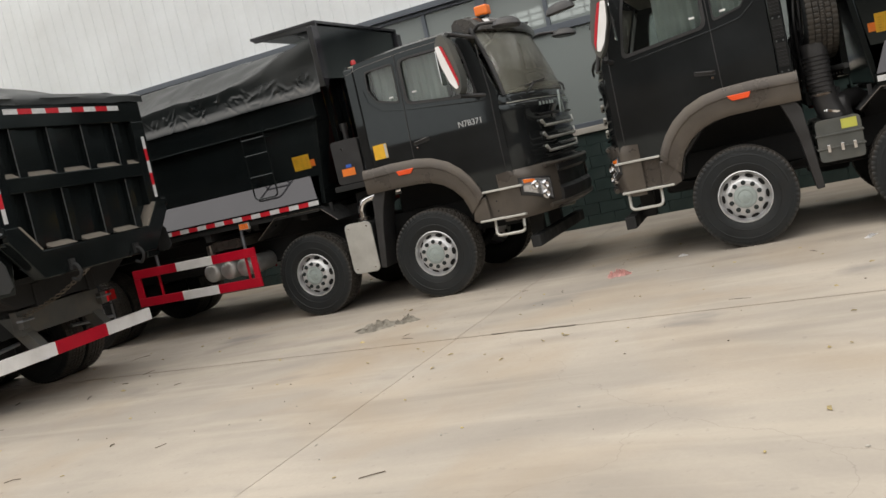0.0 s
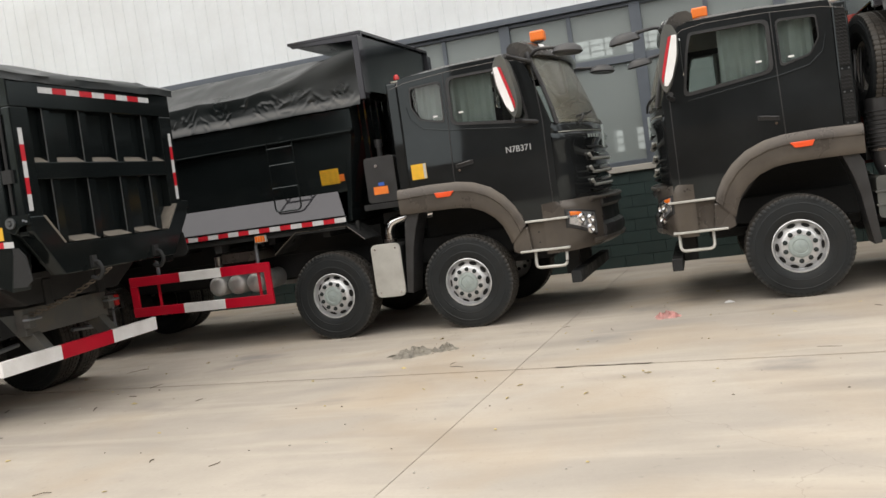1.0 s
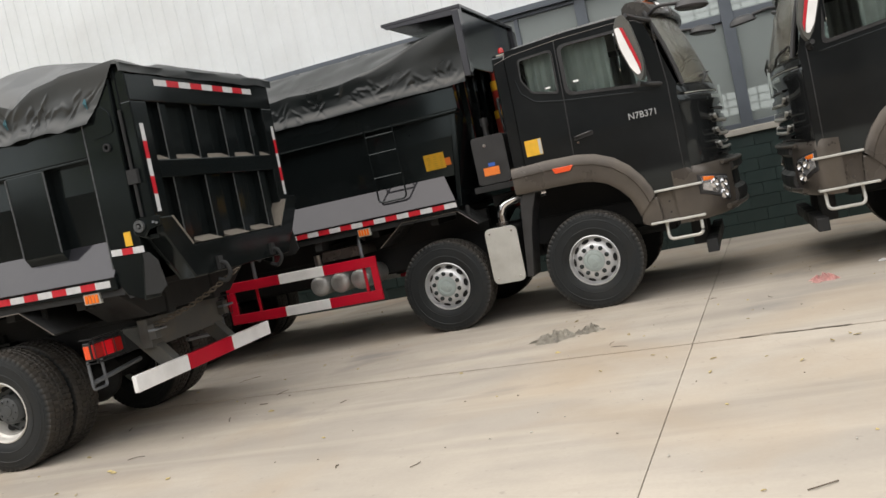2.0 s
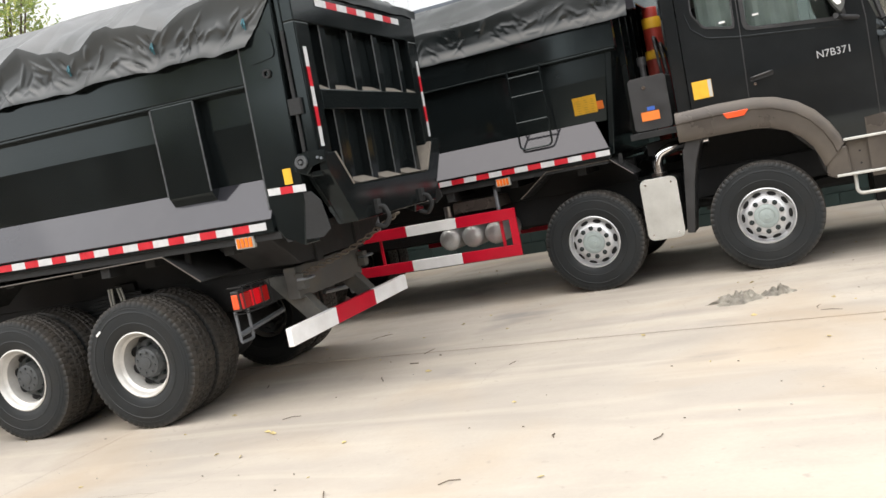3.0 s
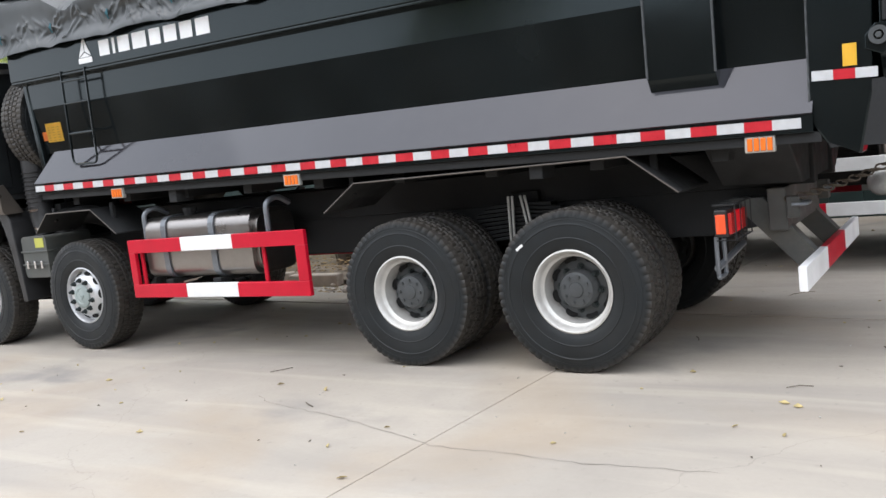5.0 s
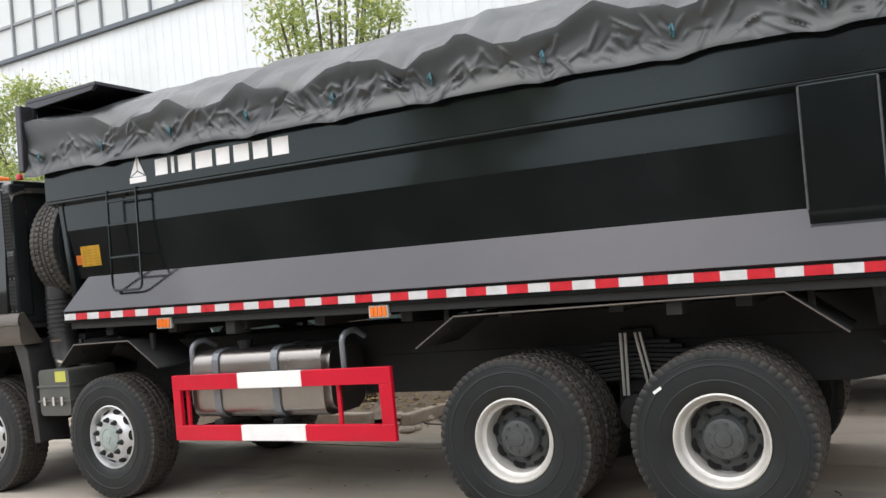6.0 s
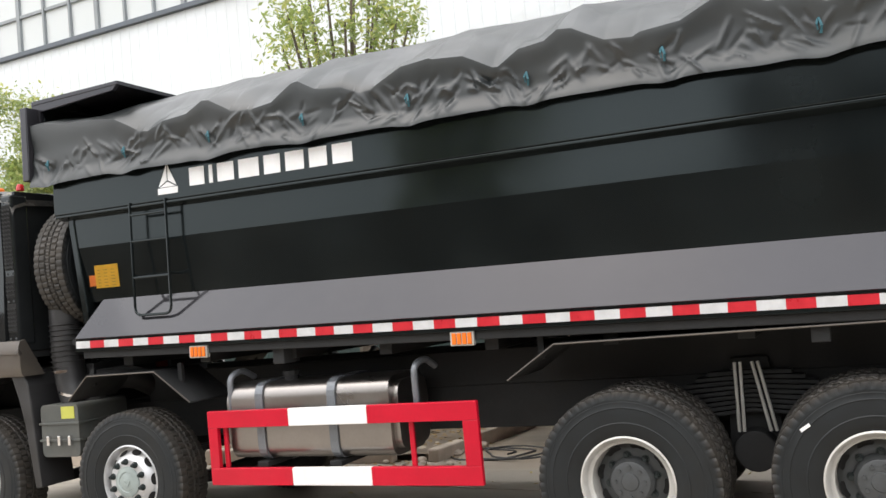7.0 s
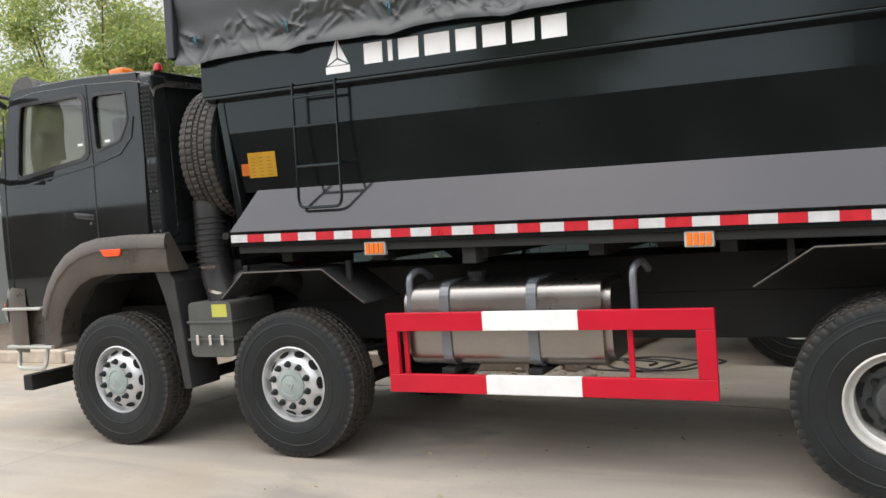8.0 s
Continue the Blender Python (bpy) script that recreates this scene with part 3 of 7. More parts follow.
def exhaust_side(truck, s):
    """The silencer with its bright shield, the oil tank and the air tanks."""
    bm = bmesh.new()
    prism(bm, rounded([(-0.83, 0.48), (-1.2, 0.48), (-1.2, 1.12), (-0.83, 1.12)], 5, 0.2), s * 0.62, s * 1.13)
    sil = part("silencer", bm, CHASSIS, truck, "black silencer box behind a pale shield", bevel=0.015)
    bm = bmesh.new()
    prism(bm, rounded([(-0.82, 0.47), (-1.21, 0.47), (-1.21, 1.13), (-0.82, 1.13)], 5, 0.2), s * 1.165, s * 1.185)
    shield = part("heat_shield", bm, ALU, sil, "pale dull aluminium heat shield", bevel=0.006)
    for x in (-0.88, -1.15):
        for z in (0.53, 1.07):
            bm = bmesh.new()
            disc(bm, 0.012, s * 1.13, s * 1.195, 10, pose(x, 0, z))
            part("bolt", bm, CHROME, sil)
    bm = bmesh.new()
    tube(bm, arc([(-1.02, s * 0.95, 1.1), (-1.02, s * 0.95, 1.36), (-0.82, s * 0.9, 1.42), (-0.5, s * 0.75, 1.42)], 8, 0.5), 0.06, 16)
    part("exhaust_elbow", bm, CHROME, truck, "pale metal exhaust elbow", smooth=True)
    bm = bmesh.new()
    lathe(bm, [(0.06, -0.02), (0.085, -0.02), (0.085, 0.02), (0.06, 0.02)], 18, pose(-1.02, s * 0.95, 1.15, 90))
    part("elbow_flange", bm, STEEL, truck)
    # hydraulic oil tank on a shelf behind the cab
    bm = bmesh.new()
    prism(bm, rounded([(-0.76, 1.64), (-1.16, 1.64), (-1.16, 2.2), (-0.76, 2.2)], 4, 0.12), s * 0.72, s * 1.13)
    tank = part("oil_tank", bm, PLASTIC, truck, "black hydraulic oil tank with stickers", bevel=0.012)
    for x0, x1, z0, z1, m in ((-1.0, -0.92, 1.845, 1.885, BLUESTICK), (-1.07, -0.88, 1.74, 1.835, ORANGESTICK)):
        bm = bmesh.new()
        box(bm, x0, x1, min(s * 1.131, s * 1.134), max(s * 1.131, s * 1.134), z0, z1)
        part("sticker", bm, m, tank, "small blue sticker" if m is BLUESTICK else "small orange sticker")
    bm = bmesh.new()
    disc(bm, 0.02, s * 1.12, s * 1.145, 12, pose(-1.0, 0, 2.09))
    part("sight_plug", bm, CHROME, tank)
    bm = bmesh.new()
    tube(bm, [(-1.0, s * 0.95, 2.2), (-1.0, s * 0.95, 2.36)], 0.035, 12)
    tube(bm, [(-1.0, s * 0.95, 2.33), (-1.0, s * 0.95, 2.42)], 0.05, 12)
    part("breather", bm, PLASTIC, tank)
    block("tank_shelf", (-1.22, -0.72, min(s * 0.5, s * 1.16), max(s * 0.5, s * 1.16), 1.56, 1.63), CHASSIS, truck)
    for i, x in enumerate((-2.95, -3.24, -3.53)):
        bm = bmesh.new()
        prof = [(0.0, 0.0), (0.05, -0.004), (0.1, -0.018), (0.125, -0.04), (0.132, -0.07), (0.132, -0.65), (0.1, -0.69), (0.0, -0.7)]
        lathe(bm, [(r, s * (1.16 + w)) for r, w in prof], 28, pose(x, 0, 0.83))
        part("air_tank", bm, DOME, truck, "domed bright steel air tank", smooth=True)
    bm = bmesh.new()
    prism(bm, [(-2.82, 1.12), (-3.42, 1.12), (-3.40, 1.25), (-2.85, 1.25)], s * 0.7, s * 1.12)
    part("battery_cover", bm, TAUPE, truck, "grey battery cover", bevel=0.01)
    bm = bmesh.new()
    tube(bm, [(-3.5, s * 1.05, 1.05), (-3.5, s * 1.05, 1.22)], 0.055, 16)
    part("filter_cup", bm, STEEL, truck, smooth=True)


def spare_wheel(truck, s):
    w = wheel(truck, -0.9, s * 0.62, "rear", 12, 2.28, "spare_wheel")
    w.matrix_basis = pose(-0.99, s * 0.66, 2.37, 0, 7, 97)
    tagged(w, "spare wheel with dusty block-tread tyre behind the cab")
    bm = bmesh.new()
    tube(bm, [(-0.95, s * 0.2, 1.5), (-0.95, s * 0.2, 2.9)], 0.04, 10)
    tube(bm, [(-0.95, s * 1.02, 1.5), (-0.95, s * 1.02, 1.72)], 0.03, 10)
    tube(bm, [(-0.95, s * 0.2, 1.7), (-1.2, s * 1.1, 1.7)], 0.03, 10)
    part("spare_carrier", bm, CHASSIS, truck)


def hoist(truck):
    bm = bmesh.new()
    for z0, z1, r in ((1.3, 2.45, 0.125), (2.45, 2.8, 0.105), (2.8, 3.02, 0.085)):
        disc(bm, r, z0, z1, 24, pose(-0.95, -0.1, 0, 90) @ Matrix.Diagonal((1, 1, -1, 1)))
    h = part("hoist_cylinder", bm, CYLRED, truck, "red hydraulic hoist cylinder", bevel=0.01)
    for z in (2.48, 2.84):
        bm = bmesh.new()
        lathe(bm, [(0.127, -0.05), (0.13, 0.0), (0.127, 0.05)] if z < 2.6 else [(0.107, -0.06), (0.11, 0.0), (0.107, 0.06)], 24, pose(-0.95, -0.1, z, 90))
        part("band", bm, YELLOW, h, "yellow sticker band", smooth=True)
    for s in (1, -1):
        for k in range(2):
            bm = bmesh.new()
            x = -0.8 - 0.06 * k
            tube(bm, arc([(x, s * 0.55, 1.5), (x, s * 0.62, 2.3), (x - 0.05, s * 0.5, 2.62 + 0.1 * k), (x, s * 0.25, 2.4), (x, s * 0.12, 1.9)], 8, 0.45), 0.018, 8)
            part("hydraulic_hose", bm, PLASTIC, truck, "black rubber hydraulic hose", smooth=True)
        block("crossbeam", (-1.12, -0.78, min(s * 0.1, s * 0.85), max(s * 0.1, s * 0.85), 1.36, 1.5), CHASSIS, truck)

# ---- the cab ----
DOOR_WIN = [(0.99, 2.32), (0.92, 2.78), (0.87, 2.97), (0.08, 2.97), (0.08, 2.43)]
REAR_WIN = [(0.0, 2.95), (-0.39, 2.93), (-0.40, 2.70), (-0.30, 2.54), (-0.01, 2.47)]
# how far the front reaches ahead, by the distance from the middle: nose, bumper, foot and head of the windscreen
NOSE = [(0.0, 1.60), (0.4, 1.585), (0.75, 1.52), (0.92, 1.47), (1.08, 1.39), (1.17, 1.315), (1.215, 1.255), (1.226, 1.215)]
BUMPER = [(0.0, 1.70), (0.4, 1.68), (0.72, 1.61), (0.92, 1.53), (1.06, 1.45), (1.16, 1.375), (1.225, 1.29), (1.245, 1.21)]
SCREEN_FOOT = [(0.0, 1.57), (0.4, 1.55), (0.75, 1.49), (0.95, 1.425), (1.08, 1.36), (1.19, 1.27)]
SCREEN_HEAD = [(0.0, 1.27), (0.4, 1.25), (0.75, 1.19), (0.95, 1.13), (1.05, 1.09), (1.14, 1.015)]


def ahead(table, y, reach):
    """Where a front surface stands at a distance y from the middle; reach flattens its bow."""
    y = abs(y)
    x = table[-1][1]
    for (a, xa), (b, xb) in zip(table, table[1:]):
        if a <= y <= b:
            x = xa + (xb - xa) * (y - a) / (b - a)
            break
    low = table[-1][1]
    return low + (x - low) * reach


def barrel(z):
    """The outward swell of the doors below the belt line."""
    return max(0.0, 0.022 * (1 - ((z - 1.75) / 0.62) ** 2))


def bowed(bm, table, reach, profile, ys, closed=False):
    """A surface that follows a front contour: profile gives (ahead, height) at every place across."""
    rows = [[bm.verts.new((ahead(table, y, reach) + dx, y, z)) for dx, z in profile] for y in ys]
    k = len(profile)
    for a, b in zip(rows, rows[1:]):
        for j in range(k if closed else k - 1):
            bm.faces.new((a[j], a[(j + 1) % k], b[(j + 1) % k], b[j]))
    if closed:
        bm.faces.new(rows[0]), bm.faces.new(list(reversed(rows[-1])))


def across(a, b, n):
    return [a + (b - a) * i / n for i in range(n + 1)]


FULL = [-1.226, -1.215, -1.195, -1.17, -1.13, -1.08, -1.0, -0.92, -0.83, -0.75, -0.6, -0.4, -0.2, 0.0, 0.2, 0.4, 0.6, 0.75, 0.83, 0.92, 1.0, 1.08, 1.13, 1.17, 1.195, 1.215, 1.226]


def cab(truck, reach=1.0, beacon_x=0.73, mirror_x=0.0, curtained=True):
    shell = new("cab")
    shell.parent = truck
    tagged(shell, "gloss black tall cab with bronze-grey lower trim")
    side = [(-0.54, 1.70), (-0.54, 2.97), (-0.52, 3.06), (0.2, 3.10), (0.88, 3.10), (0.99, 3.06), (1.135, 2.62), (1.24, 2.27), (1.225, 2.18), (1.225, 1.7), (1.225, 1.16), (0.74, 1.16), (0.62, 1.48), (0.4, 1.66), (0.1, 1.72)]
    for s in (1, -1):
        bm = bmesh.new()
        prism(bm, side, s * 1.17, s * 1.225, holes=[rounded(DOOR_WIN, 3, 0.12), rounded(REAR_WIN, 3, 0.2)])
        for z in across(1.2, 2.4, 14):
            bmesh.ops.bisect_plane(bm, geom=bm.verts[:] + bm.edges[:] + bm.faces[:], plane_co=(0, 0, z), plane_no=(0, 0, 1))
        for v in bm.verts:
            v.co.y += s * barrel(v.co.z)
        part("side_panel", bm, BLACK, shell, "gloss black cab side", smooth=True)
        for outline, nm in ((DOOR_WIN, "door_window"), (REAR_WIN, "quarter_window")):
            bm = bmesh.new()
            prism(bm, rounded(outline, 3, 0.12 if nm == "door_window" else 0.2), s * 1.192, s * 1.197)
            pane = part(nm, bm, GLASS, shell, "tinted side window glass")
            cx = 0.2 if nm == "door_window" else -0.12
            bm = bmesh.new()
            box(bm, cx - 0.03, cx + 0.03, min(s * 1.1975, s * 1.199), max(s * 1.1975, s * 1.199), 2.545, 2.565)
            part("window_sticker", bm, WHITE, pane, "small white sticker")
            bm = bmesh.new()
            cx, cz = sum(p[0] for p in outline) / 5, sum(p[1] for p in outline) / 5
            inner = [(cx + (x - cx) * 0.95, cz + (z - cz) * 0.93) for x, z in outline]
            prism(bm, rounded([(cx + (x - cx) * 1.03, cz + (z - cz) * 1.04) for x, z in outline], 3, 0.15), s * 1.224, s * 1.231, holes=[rounded(inner, 3, 0.15)])
            part("window_seal", bm, PLASTIC, shell, "black rubber window seal")
        # door seams, handle and belt line
        for pts in ([(0.045, 3.04), (0.035, 2.4), (0.02, 1.76)], [(1.10, 2.9), (1.15, 2.3), (1.15, 1.25)]):
            bm = bmesh.new()
            line = [Vector((*p, 0)).lerp(Vector((*q, 0)), f / 6) for p, q in zip(pts, pts[1:]) for f in range(7)]
            line = [p for i, p in enumerate(line) if i == 0 or (p - line[i - 1]).length > 1e-4]
            tube(bm, [(p.x, s * (1.2265 + barrel(p.y)), p.y) for p in line], 0.006, 6)
            part("door_seam", bm, PLASTIC, shell)
        bm = bmesh.new()
        prism(bm, [(1.2, 2.235), (0.0, 2.385), (-0.28, 2.44), (-0.42, 2.56), (-0.46, 2.72), (-0.468, 2.72), (-0.43, 2.55), (-0.285, 2.425), (0.0, 2.365), (1.2, 2.215)], s * 1.22, s * 1.233)
        part("belt_line", bm, BLACK, shell, bevel=0.006)
        bm = bmesh.new()
        prism(bm, rounded([(0.06, 1.91), (0.28, 1.94), (0.28, 1.99), (0.06, 1.96)], 3, 0.3), s * 1.235, s * 1.248)
        h = part("door_handle", bm, PLASTIC, shell, "black door handle with a key lock")
        bm = bmesh.new()
        tube(bm, arc([(0.07, s * 1.24, 1.945), (0.09, s * 1.275, 1.95), (0.25, s * 1.275, 1.975), (0.27, s * 1.24, 1.975)], 4, 0.4), 0.012, 8)
        part("grip", bm, PLASTIC, h, smooth=True)
        bm = bmesh.new()
        disc(bm, 0.014, s * 1.24, s * 1.251, 12, pose(0.1, 0, 1.885))
        part("lock", bm, CHROME, h)
        # wheel arch, rounded outward
        outer = [(-0.72, 1.765), (-0.3, 1.78), (0.05, 1.77), (0.25, 1.735), (0.45, 1.65), (0.6, 1.53), (0.71, 1.39), (0.78, 1.26), (0.81, 1.16)]
        inner = [(-0.72, 1.45), (-0.3, 1.455), (0.0, 1.45), (0.17, 1.43), (0.32, 1.37), (0.44, 1.28), (0.53, 1.17), (0.58, 1.05), (0.61, 0.95)]
        bm = bmesh.new()
        rows = []
        for (xo, zo), (xi, zi) in zip(outer, inner):
            row = []
            for f, w in ((0.0, 1.20), (0.04, 1.252), (0.18, 1.272), (0.38, 1.275), (0.42, 1.262), (0.72, 1.262), (0.92, 1.255), (1.0, 1.235), (1.0, 1.02)):
                row.append(bm.verts.new((xo + (xi - xo) * f, s * w, zo + (zi - zo) * f)))
            rows.append(row)
        for a, b in zip(rows, rows[1:]):
            for k in range(len(a) - 1):
                bm.faces.new((a[k], a[k + 1], b[k + 1], b[k]))
        bm.faces.new(rows[0])
        arch = part("wheel_arch", bm, TAUPE, shell, "bronze-grey plastic wheel arch with a raised lip", smooth=True)
        bm = bmesh.new()
        prism(bm, [(-0.25, 1.66), (0.0, 1.66), (-0.05, 1.6), (-0.22, 1.6)], s * 1.262, s * 1.284)
        part("side_marker", bm, MARKER, arch, "orange side marker lamp", bevel=0.008)
        # rear mud flap of the arch
        bm = bmesh.new()
        prism(bm, [(-0.5, 1.46), (-0.66, 1.46), (-0.71, 1.36), (-0.74, 1.1), (-0.8, 0.5), (-0.72, 0.49), (-0.64, 1.02), (-0.58, 1.25)], s * 0.85, s * 1.19)
        part("mud_flap", bm, PLASTIC, shell, "grey-black plastic mud flap", bevel=0.012)
        bm = bmesh.new()
        prism(bm, [(-0.66, 1.46), (0.0, 1.46), (0.32, 1.36), (0.55, 1.1), (0.6, 0.9), (0.62, 0.9), (0.57, 1.12), (0.33, 1.39), (0.0, 1.49), (-0.66, 1.49)], s * 0.6, s * 1.05)
        part("inner_arch", bm, PLASTIC, shell)
        # entry steps
        bm = bmesh.new()
        prism(bm, [(0.61, 0.86), (0.64, 1.12), (0.82, 1.13), (0.84, 0.85), (0.7, 0.82)], s * 0.95, s * 1.24)
        step = part("step_panel", bm, TAUPE, shell, "bronze-grey entry step panel", bevel=0.02)
        bm = bmesh.new()
        prism(bm, [(0.80, 0.85), (0.80, 1.19), (0.86, 1.3), (1.27, 1.3), (1.27, 0.85)], s * 0.9, s * 1.185)
        part("kick_panel", bm, TAUPE, step, "recessed darker kick panel", bevel=0.012)
        for z in (0.93, 1.05):
            bm = bmesh.new()
            disc(bm, 0.01, s * 1.18, s * 1.19, 8, pose(0.93, 0, z))
            part("bolt", bm, CHASSIS, step)
        for x0, x1, z in ((0.8, 1.3, 1.17), (0.7, 1.28, 0.83)):
            block("tread_plate", (x0, x1, min(s * 1.1, s * 1.275), max(s * 1.1, s * 1.275), z, z + 0.025), ALU, step, "bare aluminium step tread", bevel=0.006)
        bm = bmesh.new()
        tube(bm, arc([(1.22, s * 1.18, 0.83), (1.22, s * 1.22, 0.64), (0.86, s * 1.22, 0.64), (0.86, s * 1.18, 0.83)], 5, 0.3), 0.018, 8)
        part("step_loop", bm, ALU, step, "bent steel loop step", smooth=True)
        # bumper corner with headlamp
        ys = [s * y for y in (0.72, 0.8, 0.92, 1.0, 1.06, 1.11, 1.16, 1.2, 1.225, 1.238, 1.245)]
        bm = bmesh.new()
        bowed(bm, BUMPER, reach, [(-0.2, 1.36), (-0.05, 1.375), (-0.02, 1.35), (-0.005, 1.28), (0.0, 1.1), (-0.01, 0.93), (-0.04, 0.83), (-0.09, 0.79), (-0.2, 0.79)], ys, True)
        b = part("bumper_corner", bm, TAUPE, shell, "bronze-grey rounded bumper corner", smooth=True)
        def lens(name, y0, y1, low0, high0, low1, high1, out, material, label="", parent=None):
            bm = bmesh.new()
            rows = []
            for f in across(0.0, 1.0, 6):
                y = s * (y0 + (y1 - y0) * f)
                x = ahead(BUMPER, y, reach)
                zl, zh = low0 + (low1 - low0) * f, high0 + (high1 - high0) * f
                tilt = 0.5 * f
                rows.append([bm.verts.new((x + d, y + s * d * tilt, z)) for d, z in ((-0.03, zl), (out, zl + 0.015), (out + 0.006, (zl + zh) / 2), (out, zh - 0.015), (-0.03, zh))])
            for p, q in zip(rows, rows[1:]):
                for j in range(4):
                    bm.faces.new((p[j], p[j + 1], q[j + 1], q[j]))
            bm.faces.new(rows[0]), bm.faces.new(list(reversed(rows[-1])))
            return part(name, bm, material, parent or b, label, smooth=True)
        lens("lamp_bezel", 0.89, 1.232, 0.91, 1.22, 1.05, 1.285, 0.012, PLASTIC, "dark lamp surround")
        lamp = lens("headlamp", 0.91, 1.222, 0.93, 1.2, 1.085, 1.262, 0.016, HEADLAMP, "clear angular headlamp with chrome reflectors")
        lens("indicator", 1.12, 1.215, 1.175, 1.235, 1.18, 1.255, 0.022, AMBER, "orange indicator lens", lamp)
        for y, z in ((0.99, 1.12), (1.12, 1.145), (1.0, 1.01)):
            bm = bmesh.new()
            lathe(bm, [(0.0, 0.01), (0.034, 0.028), (0.056, 0.022), (0.064, 0.0)], 18, pose(ahead(BUMPER, y, reach) + 0.014, s * y, z, 0, 0, -90 + s * 42))
            part("reflector", bm, CHROME, lamp, smooth=True)
        # rear corner column with punched plates
        block("corner_column", (-0.69, -0.545, min(s * 1.06, s * 1.225), max(s * 1.06, s * 1.225), 1.72, 3.03), BLACK, shell, "black rear corner column with vents", bevel=0.02)
        for z0, z1 in ((1.84, 2.06), (2.14, 2.30), (2.38, 2.92)) if s > 0 else ():
            bm = bmesh.new()
            box(bm, -0.67, -0.565, min(s * 1.22, s * 1.228), max(s * 1.22, s * 1.228), z0 - 0.01, z1 + 0.02)
            # black backing paints the shade behind the louvres
            plate = part("vent_plate", bm, VOID, shell)
            for k in range(int((z1 - z0) / 0.036)):
                z = z0 + 0.036 * k
                for x in (-0.667, -0.632, -0.597):
                    bm = bmesh.new()
                    prism(bm, [(x, z), (x + 0.03, z + 0.014), (x + 0.03, z + 0.026), (x, z + 0.012)], s * 1.227, s * 1.236)
                    part("vent_louvre", bm, CHASSIS, plate)
        for z in (1.78, 2.1, 2.34, 2.97) if s > 0 else ():
            for x in (-0.65, -0.585):
                bm = bmesh.new()
                disc(bm, 0.01, s * 1.22, s * 1.231, 8, pose(x, 0, z))
                part("bolt", bm, HUBDARK, shell)
        # door mirror on its bracket
        bm = bmesh.new()
        v = prism(bm, rounded([(0.9, 2.72), (0.885, 2.94), (0.93, 3.04), (1.0, 3.06), (1.045, 2.97), (1.095, 2.72), (1.12, 2.55), (1.1, 2.41), (1.06, 2.35), (1.0, 2.44)], 4, 0.35), s * 1.42, s * 1.63)
        turned(bm, bm.verts, pose(mirror_x, 0, 0))
        mir = part("door_mirror", bm, CASE, shell, "tall black door mirror with white and red film", bevel=0.03)
        bm = bmesh.new()
        prism(bm, rounded([(0.915, 2.72), (0.895, 2.93), (0.945, 2.935), (1.005, 2.72), (1.06, 2.52), (1.075, 2.43), (1.04, 2.42), (0.985, 2.5)], 3, 0.3), s * 1.63, s * 1.644)
        turned(bm, bm.verts, pose(mirror_x, 0, 0))
        part("mirror_cover", bm, WHITE, mir, "white protective film", bevel=0.008)
        bm = bmesh.new()
        prism(bm, [(0.947, 2.93), (0.98, 2.92), (1.04, 2.72), (1.09, 2.52), (1.085, 2.45), (1.063, 2.52), (1.008, 2.72)], s * 1.631, s * 1.646)
        turned(bm, bm.verts, pose(mirror_x, 0, 0))
        part("film_stripe", bm, TAPERED, mir, "red film stripe")
        bm = bmesh.new()
        prism(bm, rounded([(-1.45 * s, 2.5), (-1.6 * s, 2.5), (-1.6 * s, 2.9), (-1.45 * s, 2.9)], 3, 0.2), 0.868, 0.873, "x")
        turned(bm, bm.verts, pose(mirror_x, 0, 0) @ Matrix.Diagonal((1, -1, 1, 1)))
        part("mirror_glass", bm, MIRROR, mir)
        for z in (2.33, 3.04):
            bm = bmesh.new()
            tube(bm, arc([(1.1, s * 1.2, z - 0.06 if z > 3 else z - 0.03), (1.06 + mirror_x, s * 1.36, z), (1.02 + mirror_x, s * 1.53, z + 0.01)], 5, 0.4), 0.026, 8)
            part("mirror_arm", bm, PLASTIC, mir, smooth=True)
        # sun visor ends and roof lamps
        bm = bmesh.new()
        disc(bm, 0.06, 0, 0.02, 16, pose(beacon_x, s * 0.82, 3.15 + 0.08 * (beacon_x > 1), 90) @ Matrix.Diagonal((1, 1, -1, 1)))
        base = part("beacon_base", bm, PLASTIC, shell)
        bm = bmesh.new()
        lift = 0.08 if beacon_x > 1 else -0.07 if beacon_x < 0.5 else 0.0
        box(bm, beacon_x - 0.085, beacon_x + 0.085, s * 0.82 - 0.07, s * 0.82 + 0.07, 3.165 + lift, 3.285 + lift)
        if beacon_x < 1 or s < 0:
            part("beacon", bm, AMBER, shell, "orange roof beacon", bevel=0.02)
        else:
            bm.free()
        bm = bmesh.new()
        rings = lathe(bm, [(0.035, 0.0), (0.033, 0.04), (0.02, 0.058), (0.0, 0.062)], 16, pose(-0.6, s * 1.05, 3.085, 90) @ Matrix.Diagonal((1, 1, 1, 1)))
        part("roof_lamp", bm, REDLENS, shell, "small red roof lamp", smooth=True)
        # curtain and seat
        bm = bmesh.new()
        n = 40
        rows = []
        for i in range(n + 1):
            x = -0.36 + 0.95 * i / n
            rows.append([bm.verts.new((x, s * (1.1 + 0.018 * math.sin(i * 1.45 + 0.4 * z)), 2.30 + 0.66 * z)) for z in (0, 0.5, 1)])
        for a, b2 in zip(rows, rows[1:]):
            for k in range(2):
                bm.faces.new((a[k], a[k + 1], b2[k + 1], b2[k]))
        if curtained:
            part("curtain", bm, CURTAIN, shell, "pale pleated cab curtain", smooth=True)
        else:
            bm.free()
        bm = bmesh.new()
